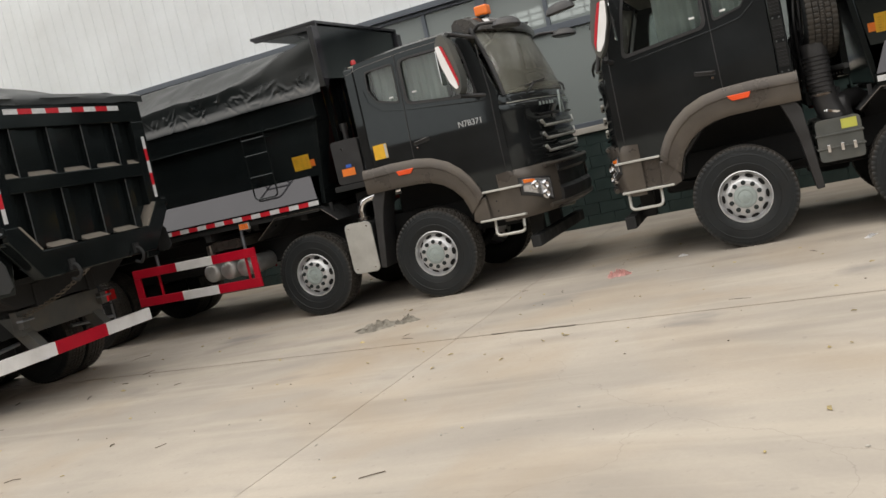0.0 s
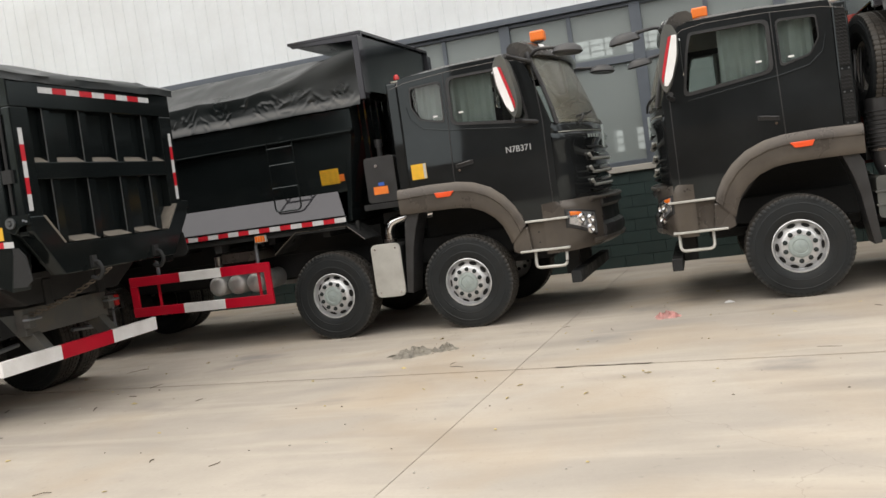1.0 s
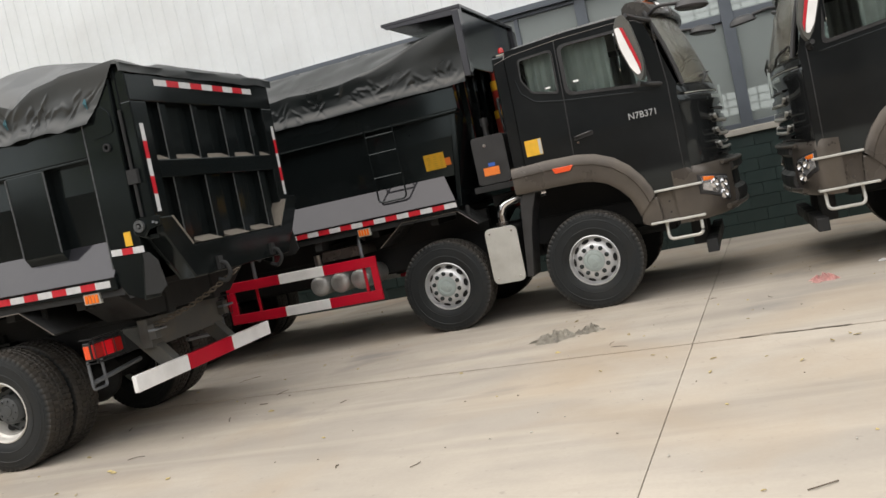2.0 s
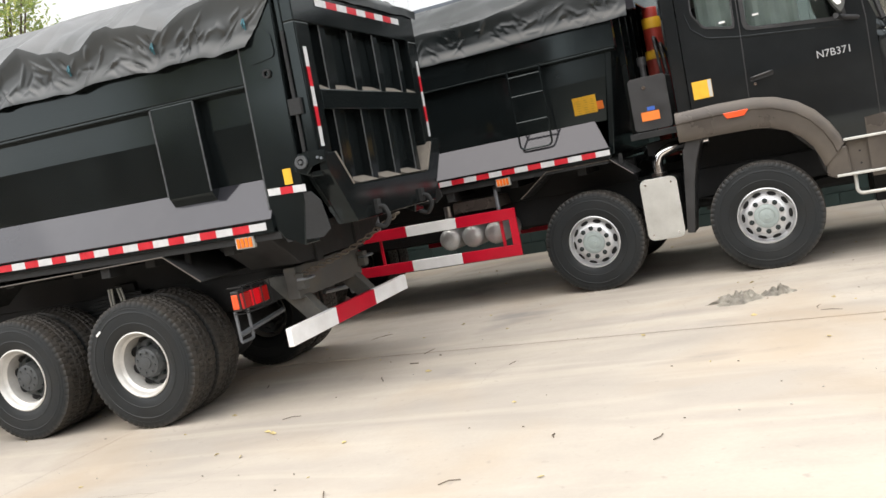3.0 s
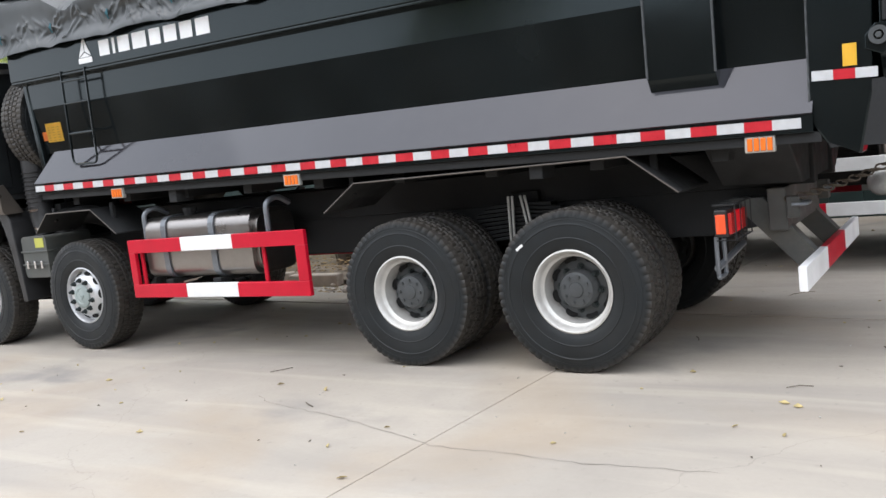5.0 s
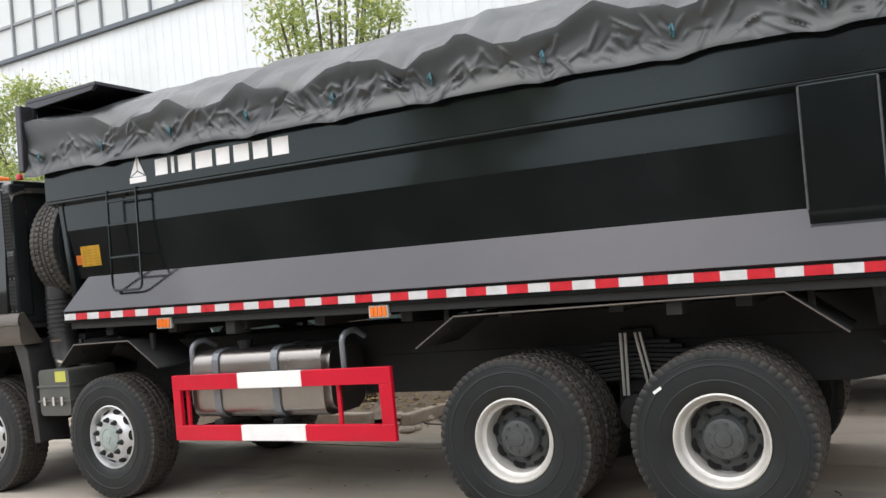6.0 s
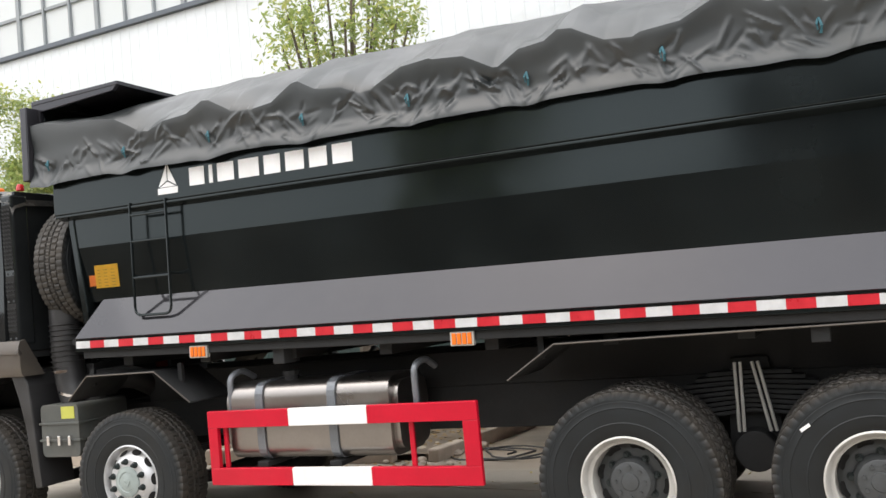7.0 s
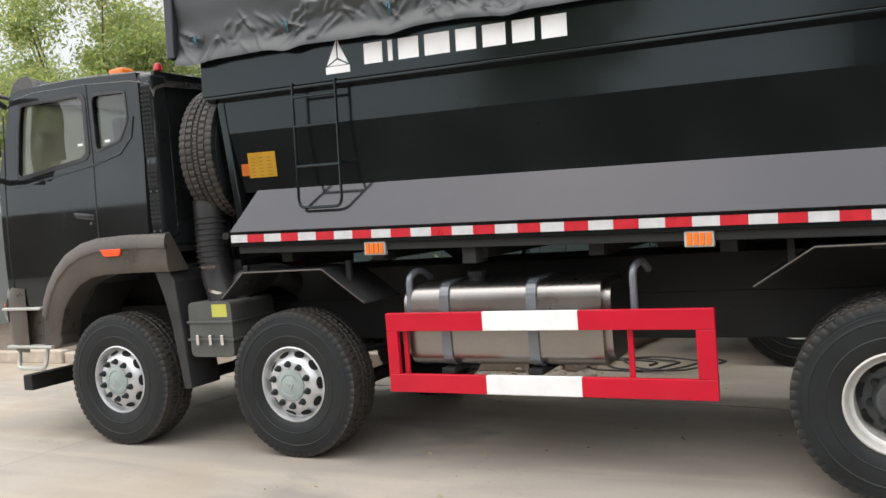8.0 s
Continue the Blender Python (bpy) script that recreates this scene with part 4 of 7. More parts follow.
        box(bm, 0.1, 0.6, s * 0.35, s * 0.9, 1.9, 2.15)
        v = box(bm, 0.02, 0.16, s * 0.35, s * 0.9, 2.1, 2.8)
        part("seat", bm, SEAT, shell, "dark fabric cab seat", bevel=0.05)
    # roof and sun visor
    bm = bmesh.new()
    prof = [(-0.70, 2.94), (-0.66, 3.05), (-0.45, 3.1), (0.1, 3.14), (0.7, 3.15), (0.94, 3.12), (1.05, 3.04)]
    rows = []
    for x, z in prof:
        rows.append([bm.verts.new((x, y, z - d)) for y, d in ((-1.228, 0.1), (-1.2, 0.04), (-1.1, 0.005), (-0.5, -0.015), (0.5, -0.015), (1.1, 0.005), (1.2, 0.04), (1.228, 0.1))])
    for a, b in zip(rows, rows[1:]):
        for k in range(7):
            bm.faces.new((a[k], a[k + 1], b[k + 1], b[k]))
    part("roof", bm, ROOFBLACK, shell, "dusty gloss black roof", smooth=True)
    bm = bmesh.new()
    bowed(bm, SCREEN_HEAD, reach, [(-0.22, 3.1), (-0.21, 3.19), (-0.16, 3.235), (-0.07, 3.235), (0.03, 3.19), (0.085, 3.11), (0.09, 3.06), (0.065, 3.04), (-0.02, 3.06)], [-1.12, -1.09, -1.02, -0.8, -0.5, -0.2, 0, 0.2, 0.5, 0.8, 1.02, 1.09, 1.12], True)
    visor = part("sun_visor", bm, ROOFBLACK, shell, "glossy black roof sun visor with white stickers", smooth=True)
    for s in (1, -1):
        for y0, y1, d, z0, z1 in ((0.98, 1.07, (-0.135, -0.075), 3.234, 3.236), (0.86, 0.97, (0.036, 0.078), 3.186, 3.118)):
            bm = bmesh.new()
            rows = [[bm.verts.new((ahead(SCREEN_HEAD, y, reach) + dx + o, s * y, z + o)) for dx, z in zip(d, (z0, z1)) for o in (0.002, 0.006)] for y in (y0, (y0 + y1) / 2, y1)]
            for p, q in zip(rows, rows[1:]):
                for a_, b_ in ((0, 1), (1, 3), (3, 2), (2, 0)):
                    bm.faces.new((p[a_], p[b_], q[b_], q[a_]))
            part("visor_sticker", bm, WHITE, visor, "white visor sticker")
        for y in (0.3, 0.72):
            bm = bmesh.new()
            x = ahead(SCREEN_HEAD, y, reach)
            box(bm, x + 0.03, x + 0.078, s * y - 0.05, s * y + 0.05, 3.08, 3.115)
            part("marker_lamp", bm, HEADLAMP, visor, bevel=0.008)
        # kerb mirror on an arm from the front corner
        bm = bmesh.new()
        tube(bm, arc([(1.1, s * 1.12, 3.06), (1.2, s * 1.26, 3.1), (1.42, s * 1.29, 3.07)], 5, 0.4), 0.02, 8)
        part("kerb_mirror_arm", bm, PLASTIC, shell, smooth=True)
        bm = bmesh.new()
        lathe(bm, [(0.0, 0.095), (0.07, 0.085), (0.12, 0.05), (0.14, 0.0), (0.12, -0.02), (0.0, -0.02)], 24, pose(1.54, s * 1.29, 3.0, 84, 6, 0) @ Matrix.Diagonal((1.25, 1, 0.8, 1)))
        part("kerb_mirror", bm, PLASTIC, shell, "small round black kerb mirror", smooth=True)
    # back, floor, front
    block("back_panel", (-0.68, -0.64, -1.18, 1.18, 1.66, 3.06), BLACK, shell)
    block("cab_floor", (-0.66, 1.2, -1.17, 1.17, 1.6, 1.66), CHASSIS, shell)
    block("headlining", (-0.64, 0.98, -1.15, 1.15, 3.04, 3.06), TRIM, shell)
    block("bunk", (-0.64, -0.1, -1.1, 1.1, 1.9, 2.2), SEAT, shell, bevel=0.04)
    bm = bmesh.new()
    prism(bm, [(0.75, 1.66), (0.7, 2.1), (0.85, 2.24), (1.16, 2.24), (1.2, 1.66)], -1.15, 1.15)
    part("dashboard", bm, TRIM, shell, "beige dashboard", bevel=0.03)
    bm = bmesh.new()
    lathe(bm, [(0.21, -0.014), (0.225, 0), (0.21, 0.014), (0.195, 0)], 28, pose(0.62, 0.6, 2.2, 0, 0, -90) @ pose(0, 0, 0, 55), closed=True)
    part("steering_wheel", bm, PLASTIC, shell, smooth=True)
    # windscreen, bowed
    bm = bmesh.new()
    ys = [-1.17, -1.08, -0.95, -0.75, -0.4, 0, 0.4, 0.75, 0.95, 1.08, 1.17]
    rows = []
    for y in ys:
        row = []
        for f in (0.0, 0.33, 0.67, 1.0):
            row.append(bm.verts.new((ahead(SCREEN_FOOT, y, reach) * (1 - f) + ahead(SCREEN_HEAD, y * 0.955, reach) * f + 0.02 * math.sin(math.pi * f), y * (1 - 0.045 * f), 2.255 + 0.84 * f)))
        rows.append(row)
    for a, b in zip(rows, rows[1:]):
        for k in range(3):
            bm.faces.new((a[k], a[k + 1], b[k + 1], b[k]))
    bmesh.ops.solidify(bm, geom=bm.faces, thickness=0.006)
    screen = part("windscreen", bm, SCREEN, shell, "large bowed windscreen, beige with dust and painted sky sheen", smooth=True)
    for s in (1, -1):
        bm = bmesh.new()
        tube(bm, [(ahead(SCREEN_FOOT, 1.17, reach) * (1 - f) + ahead(SCREEN_HEAD, 1.12, reach) * f + 0.012 + 0.02 * math.sin(math.pi * f), s * 1.17 * (1 - 0.045 * f), 2.25 + 0.85 * f) for f in across(0, 1, 6)], 0.026, 8)
        part("pillar_trim", bm, PLASTIC, shell, smooth=True)
    for y in (-0.85, 0.7):
        bm = bmesh.new()
        foot = lambda q: ahead(SCREEN_FOOT, q, reach) + 0.03
        tube(bm, [(foot(y), y, 2.23), (foot(y + 0.12), y + 0.12, 2.3), (foot(y + 0.25) - 0.03, y + 0.25, 2.36)], 0.013, 6)
        tube(bm, [(foot(y) - 0.02, y, 2.31), (foot(y + 0.3) - 0.03, y + 0.3, 2.35), (foot(min(1.1, y + 0.6)) - 0.04, min(1.1, y + 0.6), 2.38)], 0.011, 6)
        part("wiper", bm, PLASTIC, shell)
    # nose: cowl, name ledge, panel
    bm = bmesh.new()
    bowed(bm, NOSE, reach, [(-0.12, 2.275), (-0.05, 2.26), (-0.012, 2.215), (-0.005, 2.165), (-0.03, 2.155), (-0.03, 2.145), (0.0, 2.13), (0.02, 2.09), (0.015, 2.04), (-0.005, 1.99), (-0.005, 1.7), (0.0, 1.4), (-0.03, 1.36), (-0.2, 1.35)], FULL)
    part("front_panel", bm, BLACK, shell, "gloss black front panel", smooth=True)
    bm = bmesh.new()
    tube(bm, [(ahead(NOSE, y, reach) - 0.012, y, 2.15) for y in FULL[3:-3]], 0.007, 6)
    part("trim_strip", bm, ALU, shell, "thin bright strip under the windscreen", smooth=True)
    # grille: dark mesh opening with three bowed bars, bright along their lower edges
    wide = across(-0.76, 0.76, 14)
    bm = bmesh.new()
    bowed(bm, NOSE, reach, [(-0.01, 1.965), (0.028, 1.955), (0.03, 1.94), (-0.01, 1.93), (-0.01, 1.46), (0.03, 1.45), (0.028, 1.43), (-0.01, 1.42)], wide)
    grille = part("grille", bm, PLASTIC, shell, "black grille with three broad bars", smooth=True)
    for z in (1.49, 1.645, 1.80):
        bm = bmesh.new()
        bowed(bm, NOSE, reach, [(-0.01, z), (0.02, z + 0.004), (0.03, z + 0.03), (0.022, z + 0.075), (-0.01, z + 0.09)], across(-0.7, 0.7, 12), True)
        bar = part("grille_bar", bm, BLACK, grille, "glossy black grille bar", smooth=True)
        bm = bmesh.new()
        line = [(ahead(NOSE, y, reach) + 0.022, y, z + 0.006) for y in across(-0.66, 0.66, 12)]
        line = [(ahead(NOSE, 0.72, reach) + 0.014, -0.72, z + 0.075)] + line + [(ahead(NOSE, 0.72, reach) + 0.014, 0.72, z + 0.075)]
        tube(bm, line, 0.021, 6)
        part("bright_edge", bm, ALU, bar, "bright lower edge", smooth=True)
    bm = bmesh.new()
    x = ahead(NOSE, 0, reach)
    prism(bm, [(-0.09, 1.93), (0.09, 1.93), (0.0, 2.22)], x + 0.012, x + 0.04, "x", holes=[[(-0.03, 1.96), (0.03, 1.96), (0.0, 2.04)]])
    part("badge", bm, HUBGREY, shell, "satin grey triangular badge", bevel=0.004)
    for s in (1, -1):
        for k in range(5):
            y = 0.3 + 0.09 * k
            x = ahead(NOSE, y, reach)
            block("front_mark", (x + 0.01, x + 0.026, s * y - 0.026, s * y + 0.026, 2.06, 2.1), HUBGREY, shell, bevel=0.003)
    # middle of the bumper, with a ledge and a lower lip
    bm = bmesh.new()
    bowed(bm, BUMPER, reach, [(-0.2, 1.37), (-0.02, 1.36), (0.02, 1.33), (0.025, 1.26), (-0.03, 1.22), (-0.035, 1.06), (0.02, 1.02), (0.03, 0.95), (0.0, 0.83), (-0.08, 0.79), (-0.2, 0.79)], across(-0.72, 0.72, 12), True)
    part("bumper_centre", bm, PLASTIC, shell, "black plastic bumper with a stepped face", smooth=True)
    for z, r in ((1.345, 0.022), (0.86, 0.03)):
        bm = bmesh.new()
        tube(bm, [(ahead(BUMPER, y, reach) + (0.02 if z > 1 else 0.005), y, z) for y in across(-0.95, 0.95, 16)], r, 8)
        part("bumper_trim", bm, TAUPE, shell, "bronze-grey trim line round the bumper", smooth=True)
    block("underrun_beam", (1.22, 1.34, -1.1, 1.1, 0.41, 0.55), CHASSIS, shell, "dark steel beam under the bumper", bevel=0.01)
    for y in (-0.42, 0.42):
        block("beam_bracket", (1.05, 1.22, y - 0.06, y + 0.06, 0.45, 0.84), CHASSIS, shell, bevel=0.01)
    # model lettering on the doors
    for s in (-1,):
        cu = bpy.data.curves.new("lettering", "FONT")
        cu.body, cu.size, cu.extrude, cu.align_x = "N7B371", 0.1, 0.005, "CENTER"
        ob = new("lettering_curve", cu)
        deps = bpy.context.evaluated_depsgraph_get()
        me = bpy.data.meshes.new_from_object(ob.evaluated_get(deps))
        bpy.data.objects.remove(ob)
        me.transform(Matrix.Diagonal((0.95, 1, 1, 1)))
        part("door_lettering", me, LETTER, shell, "chrome model lettering", pose(0.84, s * 1.245, 2.0, 90, 0, 180 if s > 0 else 0))
    bm = bmesh.new()
    box(bm, -0.5, -0.31, -1.249, -1.23, 1.85, 2.03)
    square = part("square_sticker", bm, YELLOW, shell, "square yellow sticker with a pale edge")
    bm = bmesh.new()
    box(bm, -0.345, -0.312, -1.2505, -1.249, 1.853, 2.027)
    part("pale_strip", bm, ALU, square)
    return shell

# ---- the dump box and its cover ----
HULL = [(1.13, 2.98), (1.13, 2.58), (1.13, 2.30), (1.088, 1.84)]
BAND = 1.215


def plate_strip(parent, a, b, up, out, height, count, first_white=True):
    """Alternating lengths of tape from a to b; up and out are unit directions."""
    a, b, up, out = Vector(a), Vector(b), Vector(up), Vector(out)
    for i in range(count):
        p, q = a.lerp(b, i / count), a.lerp(b, (i + 1) / count)
        bm = bmesh.new()
        v = [bm.verts.new(w + up * (height * u) + out * o) for w in (p, q) for u in (-0.5, 0.5) for o in (0.0, 0.003)]
        for f in ((0, 1, 3, 2), (4, 6, 7, 5), (0, 4, 5, 1), (2, 3, 7, 6), (0, 2, 6, 4), (1, 5, 7, 3)):
            bm.faces.new([v[k] for k in f])
        white = (i % 2 == 0) == first_white
        part("tape_length", bm, TAPEWHITE if white else TAPERED, parent, "white reflective tape" if white else "red reflective tape")


def ladder(parent, s):
    bm = bmesh.new()
    y = s * 1.222
    x0, x1 = -1.93, -2.30
    tube(bm, arc([(x0, y, 2.60), (x0, y, 1.70), (x1, y, 1.70), (x1, y, 2.60)], 5, 0.18), 0.011, 8)
    lad = part("ladder", bm, BOXBLACK, parent, "thin black steel access ladder", smooth=True)
    for z in (2.50, 2.29, 2.0):
        bm = bmesh.new()
        tube(bm, [(x0, y, z), (x1, y, z)], 0.011, 8)
        part("rung", bm, BOXBLACK, lad, smooth=True)
    for x in (x0, x1):
        for z, yy in ((2.56, 1.12), (2.02, 1.08)):
            bm = bmesh.new()
            tube(bm, [(x, y, z), (x - 0.01, s * yy, z - 0.015)], 0.01, 6)
            part("ladder_stay", bm, BOXBLACK, lad)


def side_lettering(parent, s):
    """A white badge and eight plain white marks the size of the painted name."""
    y = s * (BAND + 0.0015)
    def plate(name, outline, holes=(), label=""):
        bm = bmesh.new()
        prism(bm, outline, y, y + s * 0.003, holes=holes)
        part(name, bm, WHITE, parent, label)
    plate("badge", [(-2.23, 2.63), (-2.23, 2.68), (-2.43, 2.68), (-2.43, 2.63)])
    plate("badge", [(-2.24, 2.69), (-2.325, 2.735), (-2.325, 2.86)], label="white triangular badge")
    plate("badge", [(-2.42, 2.69), (-2.335, 2.735), (-2.335, 2.86)])
    plate("badge", [(-2.25, 2.685), (-2.41, 2.685), (-2.33, 2.725)])
    x = -2.54
    for w in (0.165, 0.055, 0.175, 0.205, 0.165, 0.18, 0.17, 0.185):
        plate("name_block", [(x - 0.01, 2.665), (x - w + 0.01, 2.665), (x - w + 0.01, 2.805), (x - 0.01, 2.805)], label="plain white painted block")
        x -= w + 0.026


def dump_box(truck, pitch, back, hood, drop):
    hinge = pose(-9.0, 0, 1.4)
    body = new("dump_box")
    body.parent = truck
    body.matrix_basis = pose(-back, 0, 0) @ hinge @ pose(0, 0, 0, 0, -pitch, 0) @ hinge.inverted()
    tagged(body, "glossy black steel dump box with sloped lower plates")
    xf, xr = -1.15, -8.66
    for s in (1, -1):
        # side walls, upper, middle and sloping lower plates
        bm = bmesh.new()
        rows = []
        for x, inset in ((xf, 0), (-2.6, 0), (-4.1, 0.004), (-5.6, 0), (-7.2, 0.003), (xr, 0)):
            rows.append([bm.verts.new((x - (0.18 if z < 2 and x == xf else 0.1 if z < 2.4 and x == xf else 0), s * (w - inset), z)) for w, z in HULL])
        for a, b in zip(rows, rows[1:]):
            for k in range(3):
                bm.faces.new((a[k], a[k + 1], b[k + 1], b[k]))
        bmesh.ops.recalc_face_normals(bm, faces=bm.faces)
        bmesh.ops.solidify(bm, geom=bm.faces, thickness=0.02)
        part("side_wall", bm, BOXBLACK, body, "glossy black side wall of folded steel plates")
        # the upper band stands proud of the folded plates, with a rolled lip below and the rail above
        bm = bmesh.new()
        prism(bm, [(s * 1.125, 2.56), (s * BAND, 2.585), (s * BAND, 2.90), (s * 1.125, 2.90)], xr, -1.08, "x")
        part("upper_band", bm, BOXBLACK, body, "proud glossy black upper band of the box side", bevel=0.006)
        bm = bmesh.new()
        prism(bm, [(s * 1.12, 2.535), (s * (BAND + 0.008), 2.56), (s * (BAND + 0.008), 2.578), (s * 1.12, 2.558)], xr, -1.10, "x")
        part("side_rib", bm, BOXBLACK, body, bevel=0.004)
        bm = bmesh.new()
        prism(bm, [(s * 1.12, 2.90), (s * (BAND + 0.02), 2.903), (s * (BAND + 0.02), 2.95), (s * 1.12, 2.96)], xr, -1.02, "x")
        part("top_rail", bm, BOXBLACK, body, bevel=0.01)
        # sloping apron and its outer edge
        bm = bmesh.new()
        prism(bm, [(-1.32, 1.54), (-1.46, 1.845), (-8.66, 1.845), (-8.66, 1.54)], 0, 0.014)
        for v in bm.verts:
            f = (v.co.z - 1.54) / 0.305
            out = v.co.y
            v.co = (v.co.x, s * (HALF - 0.002 - 0.189 * f + out * 0.8), v.co.z + out * 0.58)
        part("apron", bm, APRON, body, "dark grey-black sloping apron plate reflecting the sky")
        bm = bmesh.new()
        prism(bm, [(s * (HALF - 0.004), 1.545), (s * (HALF - 0.004), 1.44), (s * (HALF - 0.03), 1.44), (s * (HALF - 0.03), 1.545)], -8.66, -1.31, "x")
        edge = part("apron_edge", bm, BOXBLACK, body, bevel=0.003)
        plate_strip(edge, (-1.32, s * (HALF - 0.003), 1.495), (-8.60, s * (HALF - 0.003), 1.495), (0, 0, 1), (0, s, 0), 0.058, 47)
        for x in (-2.57, -4.76, -8.37):
            bm = bmesh.new()
            box(bm, x - 0.085, x + 0.085, min(s * 1.22, s * 1.262), max(s * 1.22, s * 1.262), 1.345, 1.44)
            lamp = part("side_lamp", bm, ALU, body, "orange side lamp in a pale frame", bevel=0.008)
            for k in range(4):
                bm = bmesh.new()
                box(bm, x - 0.072 + 0.037 * k, x - 0.042 + 0.037 * k, min(s * 1.262, s * 1.27), max(s * 1.262, s * 1.27), 1.355, 1.43)
                part("lens_bar", bm, AMBER, lamp, bevel=0.004)
        # hanging stays under the edge
        for x in (-3.26, -6.9):
            block("edge_stay", (x - 0.05, x + 0.05, min(s * 1.0, s * 1.2), max(s * 1.0, s * 1.2), 1.27, 1.44), CHASSIS, body)
        # welded bin by the rear corner: its face is flush with the upper band, its foot chamfered over the apron
        bm = bmesh.new()
        prism(bm, [(s * 1.0, 2.56), (s * 1.226, 2.56), (s * 1.207, 1.83), (s * 1.15, 1.752), (s * 1.0, 1.752)], -8.13, -7.715, "x")
        bin_ = part("side_bin", bm, BOXBLACK, body, "black welded bin on the box side", bevel=0.008)
        for x in (-8.13, -7.715):
            bm = bmesh.new()
            tube(bm, [(x, s * (1.228 - 0.019 * t + 0.002 * (i % 2)), 2.55 - 0.71 * t) for i, t in enumerate([k / 24 for k in range(25)])], 0.0075, 5)
            part("weld_bead", bm, HUBDARK, bin_)
        bm = bmesh.new()
        tube(bm, [(-8.642, s * (1.243 + 0.003 * (i % 2)), 3.1 - 1.5 * t) for i, t in enumerate([k / 40 for k in range(41)])], 0.007, 5)
        part("weld_bead", bm, HUBDARK, body)
        # rear pillar
        bm = bmesh.new()
        prism(bm, [(-8.64, 3.18), (-8.64, 1.50), (-8.72, 1.38), (-8.9, 1.30), (-8.96, 1.62), (-8.99, 3.18)], s * 1.02, s * 1.245)
        pillar = part("rear_pillar", bm, BOXBLACK, body, "black rear corner pillar", bevel=0.012)
        plate_strip(pillar, (-8.66, s * 1.247, 1.745), (-8.99, s * 1.247, 1.735), (0, 0, 1), (0, s, 0), 0.055, 3)
        bm = bmesh.new()
        box(bm, -8.89, -8.82, min(s * 1.246, s * 1.25), max(s * 1.246, s * 1.25), 1.78, 1.9)
        part("yellow_plate", bm, YELLOW, pillar, "small yellow reflector")
        bm = bmesh.new()
        prism(bm, rounded([(-8.70, 2.70), (-8.95, 2.73), (-8.94, 2.90), (-8.86, 2.97), (-8.72, 2.90)], 4, 0.3), s * 1.245, s * 1.256)
        part("lifting_eye", bm, BOXBLACK, pillar, bevel=0.005)
        bm = bmesh.new()
        lathe(bm, [(0.02, -0.01), (0.035, -0.01), (0.035, 0.01), (0.02, 0.01)], 16, pose(-8.85, s * 1.255, 2.62), closed=True)
        part("lifting_ring", bm, CHASSIS, pillar)
        # cheek plate below the pillar, pivot plate with its pin, ring and bolt
        bm = bmesh.new()
        prism(bm, [(-8.70, 1.70), (-9.02, 1.70), (-9.09, 1.62), (-9.13, 1.40), (-9.06, 1.345), (-8.74, 1.345), (-8.70, 1.46)], s * 1.226, s * 1.241)
        part("cheek_plate", bm, CHASSIS, body, "black cheek plate under the corner pillar", bevel=0.004)
        bm = bmesh.new()
        prism(bm, [(-8.93, 1.86), (-8.93, 1.93), (-8.98, 1.99), (-9.2, 1.99), (-9.2, 1.91), (-9.08, 1.88), (-9.02, 1.82)], s * 1.226, s * 1.25)
        pivot = part("gate_pivot", bm, BOXBLACK, body, "black gate pivot plate with a pin", bevel=0.006)
        bm = bmesh.new()
        lathe(bm, [(0.026, s * 1.25), (0.026, s * 1.272), (0.05, s * 1.272), (0.05, s * 1.25)], 20, pose(-9.0, 0, 1.925))
        part("pivot_ring", bm, HUBDARK, pivot, smooth=True)
        bm = bmesh.new()
        disc(bm, 0.017, s * 1.25, s * 1.28, 6, pose(-9.0, 0, 1.925))
        part("pivot_pin", bm, HUBDARK, pivot)
        for z, x in ((1.94, -9.14), (1.93, -9.17)):
            bm = bmesh.new()
            disc(bm, 0.011, s * 1.25, s * 1.262, 6, pose(x, 0, z))
            part("bolt", bm, STRAP, pivot)
        bm = bmesh.new()
        tube(bm, [(-9.03, s * 1.235, 2.9), (-9.03, s * 1.235, 2.0)], 0.014, 6)
        box(bm, -9.08, -8.98, s * 1.225 - 0.03, s * 1.225 + 0.03, 2.28, 2.4)
        part("gate_latch", bm, CHASSIS, body)
        # yellow label near the front of the lower plate
        bm = bmesh.new()
        for z0, z1, x0, x1 in ((1.95, 2.14, -1.66, -1.40),):
            v = box(bm, x1, x0, -0.0015, 0.0015, z0, z1)
        slope = math.atan2(0.13, 0.46)
        def lay(o, lift=0.0):
            for k in o.verts:
                f = (k.co.z - 1.84) / 0.46
                k.co.y = s * (1.088 + 0.042 * f + 0.004 + lift + abs(k.co.y))
        lay(bm)
        lab = part("capacity_label", bm, YELLOW, body, "yellow data label with small print and an orange tab")
        bm = bmesh.new()
        box(bm, -1.40, -1.33, -0.0015, 0.0015, 1.97, 2.06)
        lay(bm)
        part("orange_tab", bm, ORANGESTICK, lab)
        for k in range(6):
            for x0, x1 in ((-1.46, -1.43), (-1.54, -1.50), (-1.62, -1.58)):
                bm = bmesh.new()
                box(bm, x0, x1, -0.0008, 0.0008, 1.965 + 0.026 * k, 1.969 + 0.026 * k)
                lay(bm, 0.002)
                part("print_bar", bm, INK, lab)
        ladder(body, s)
        if s > 0:
            side_lettering(body, s)
        # canopy side lip over the cover
        bm = bmesh.new()
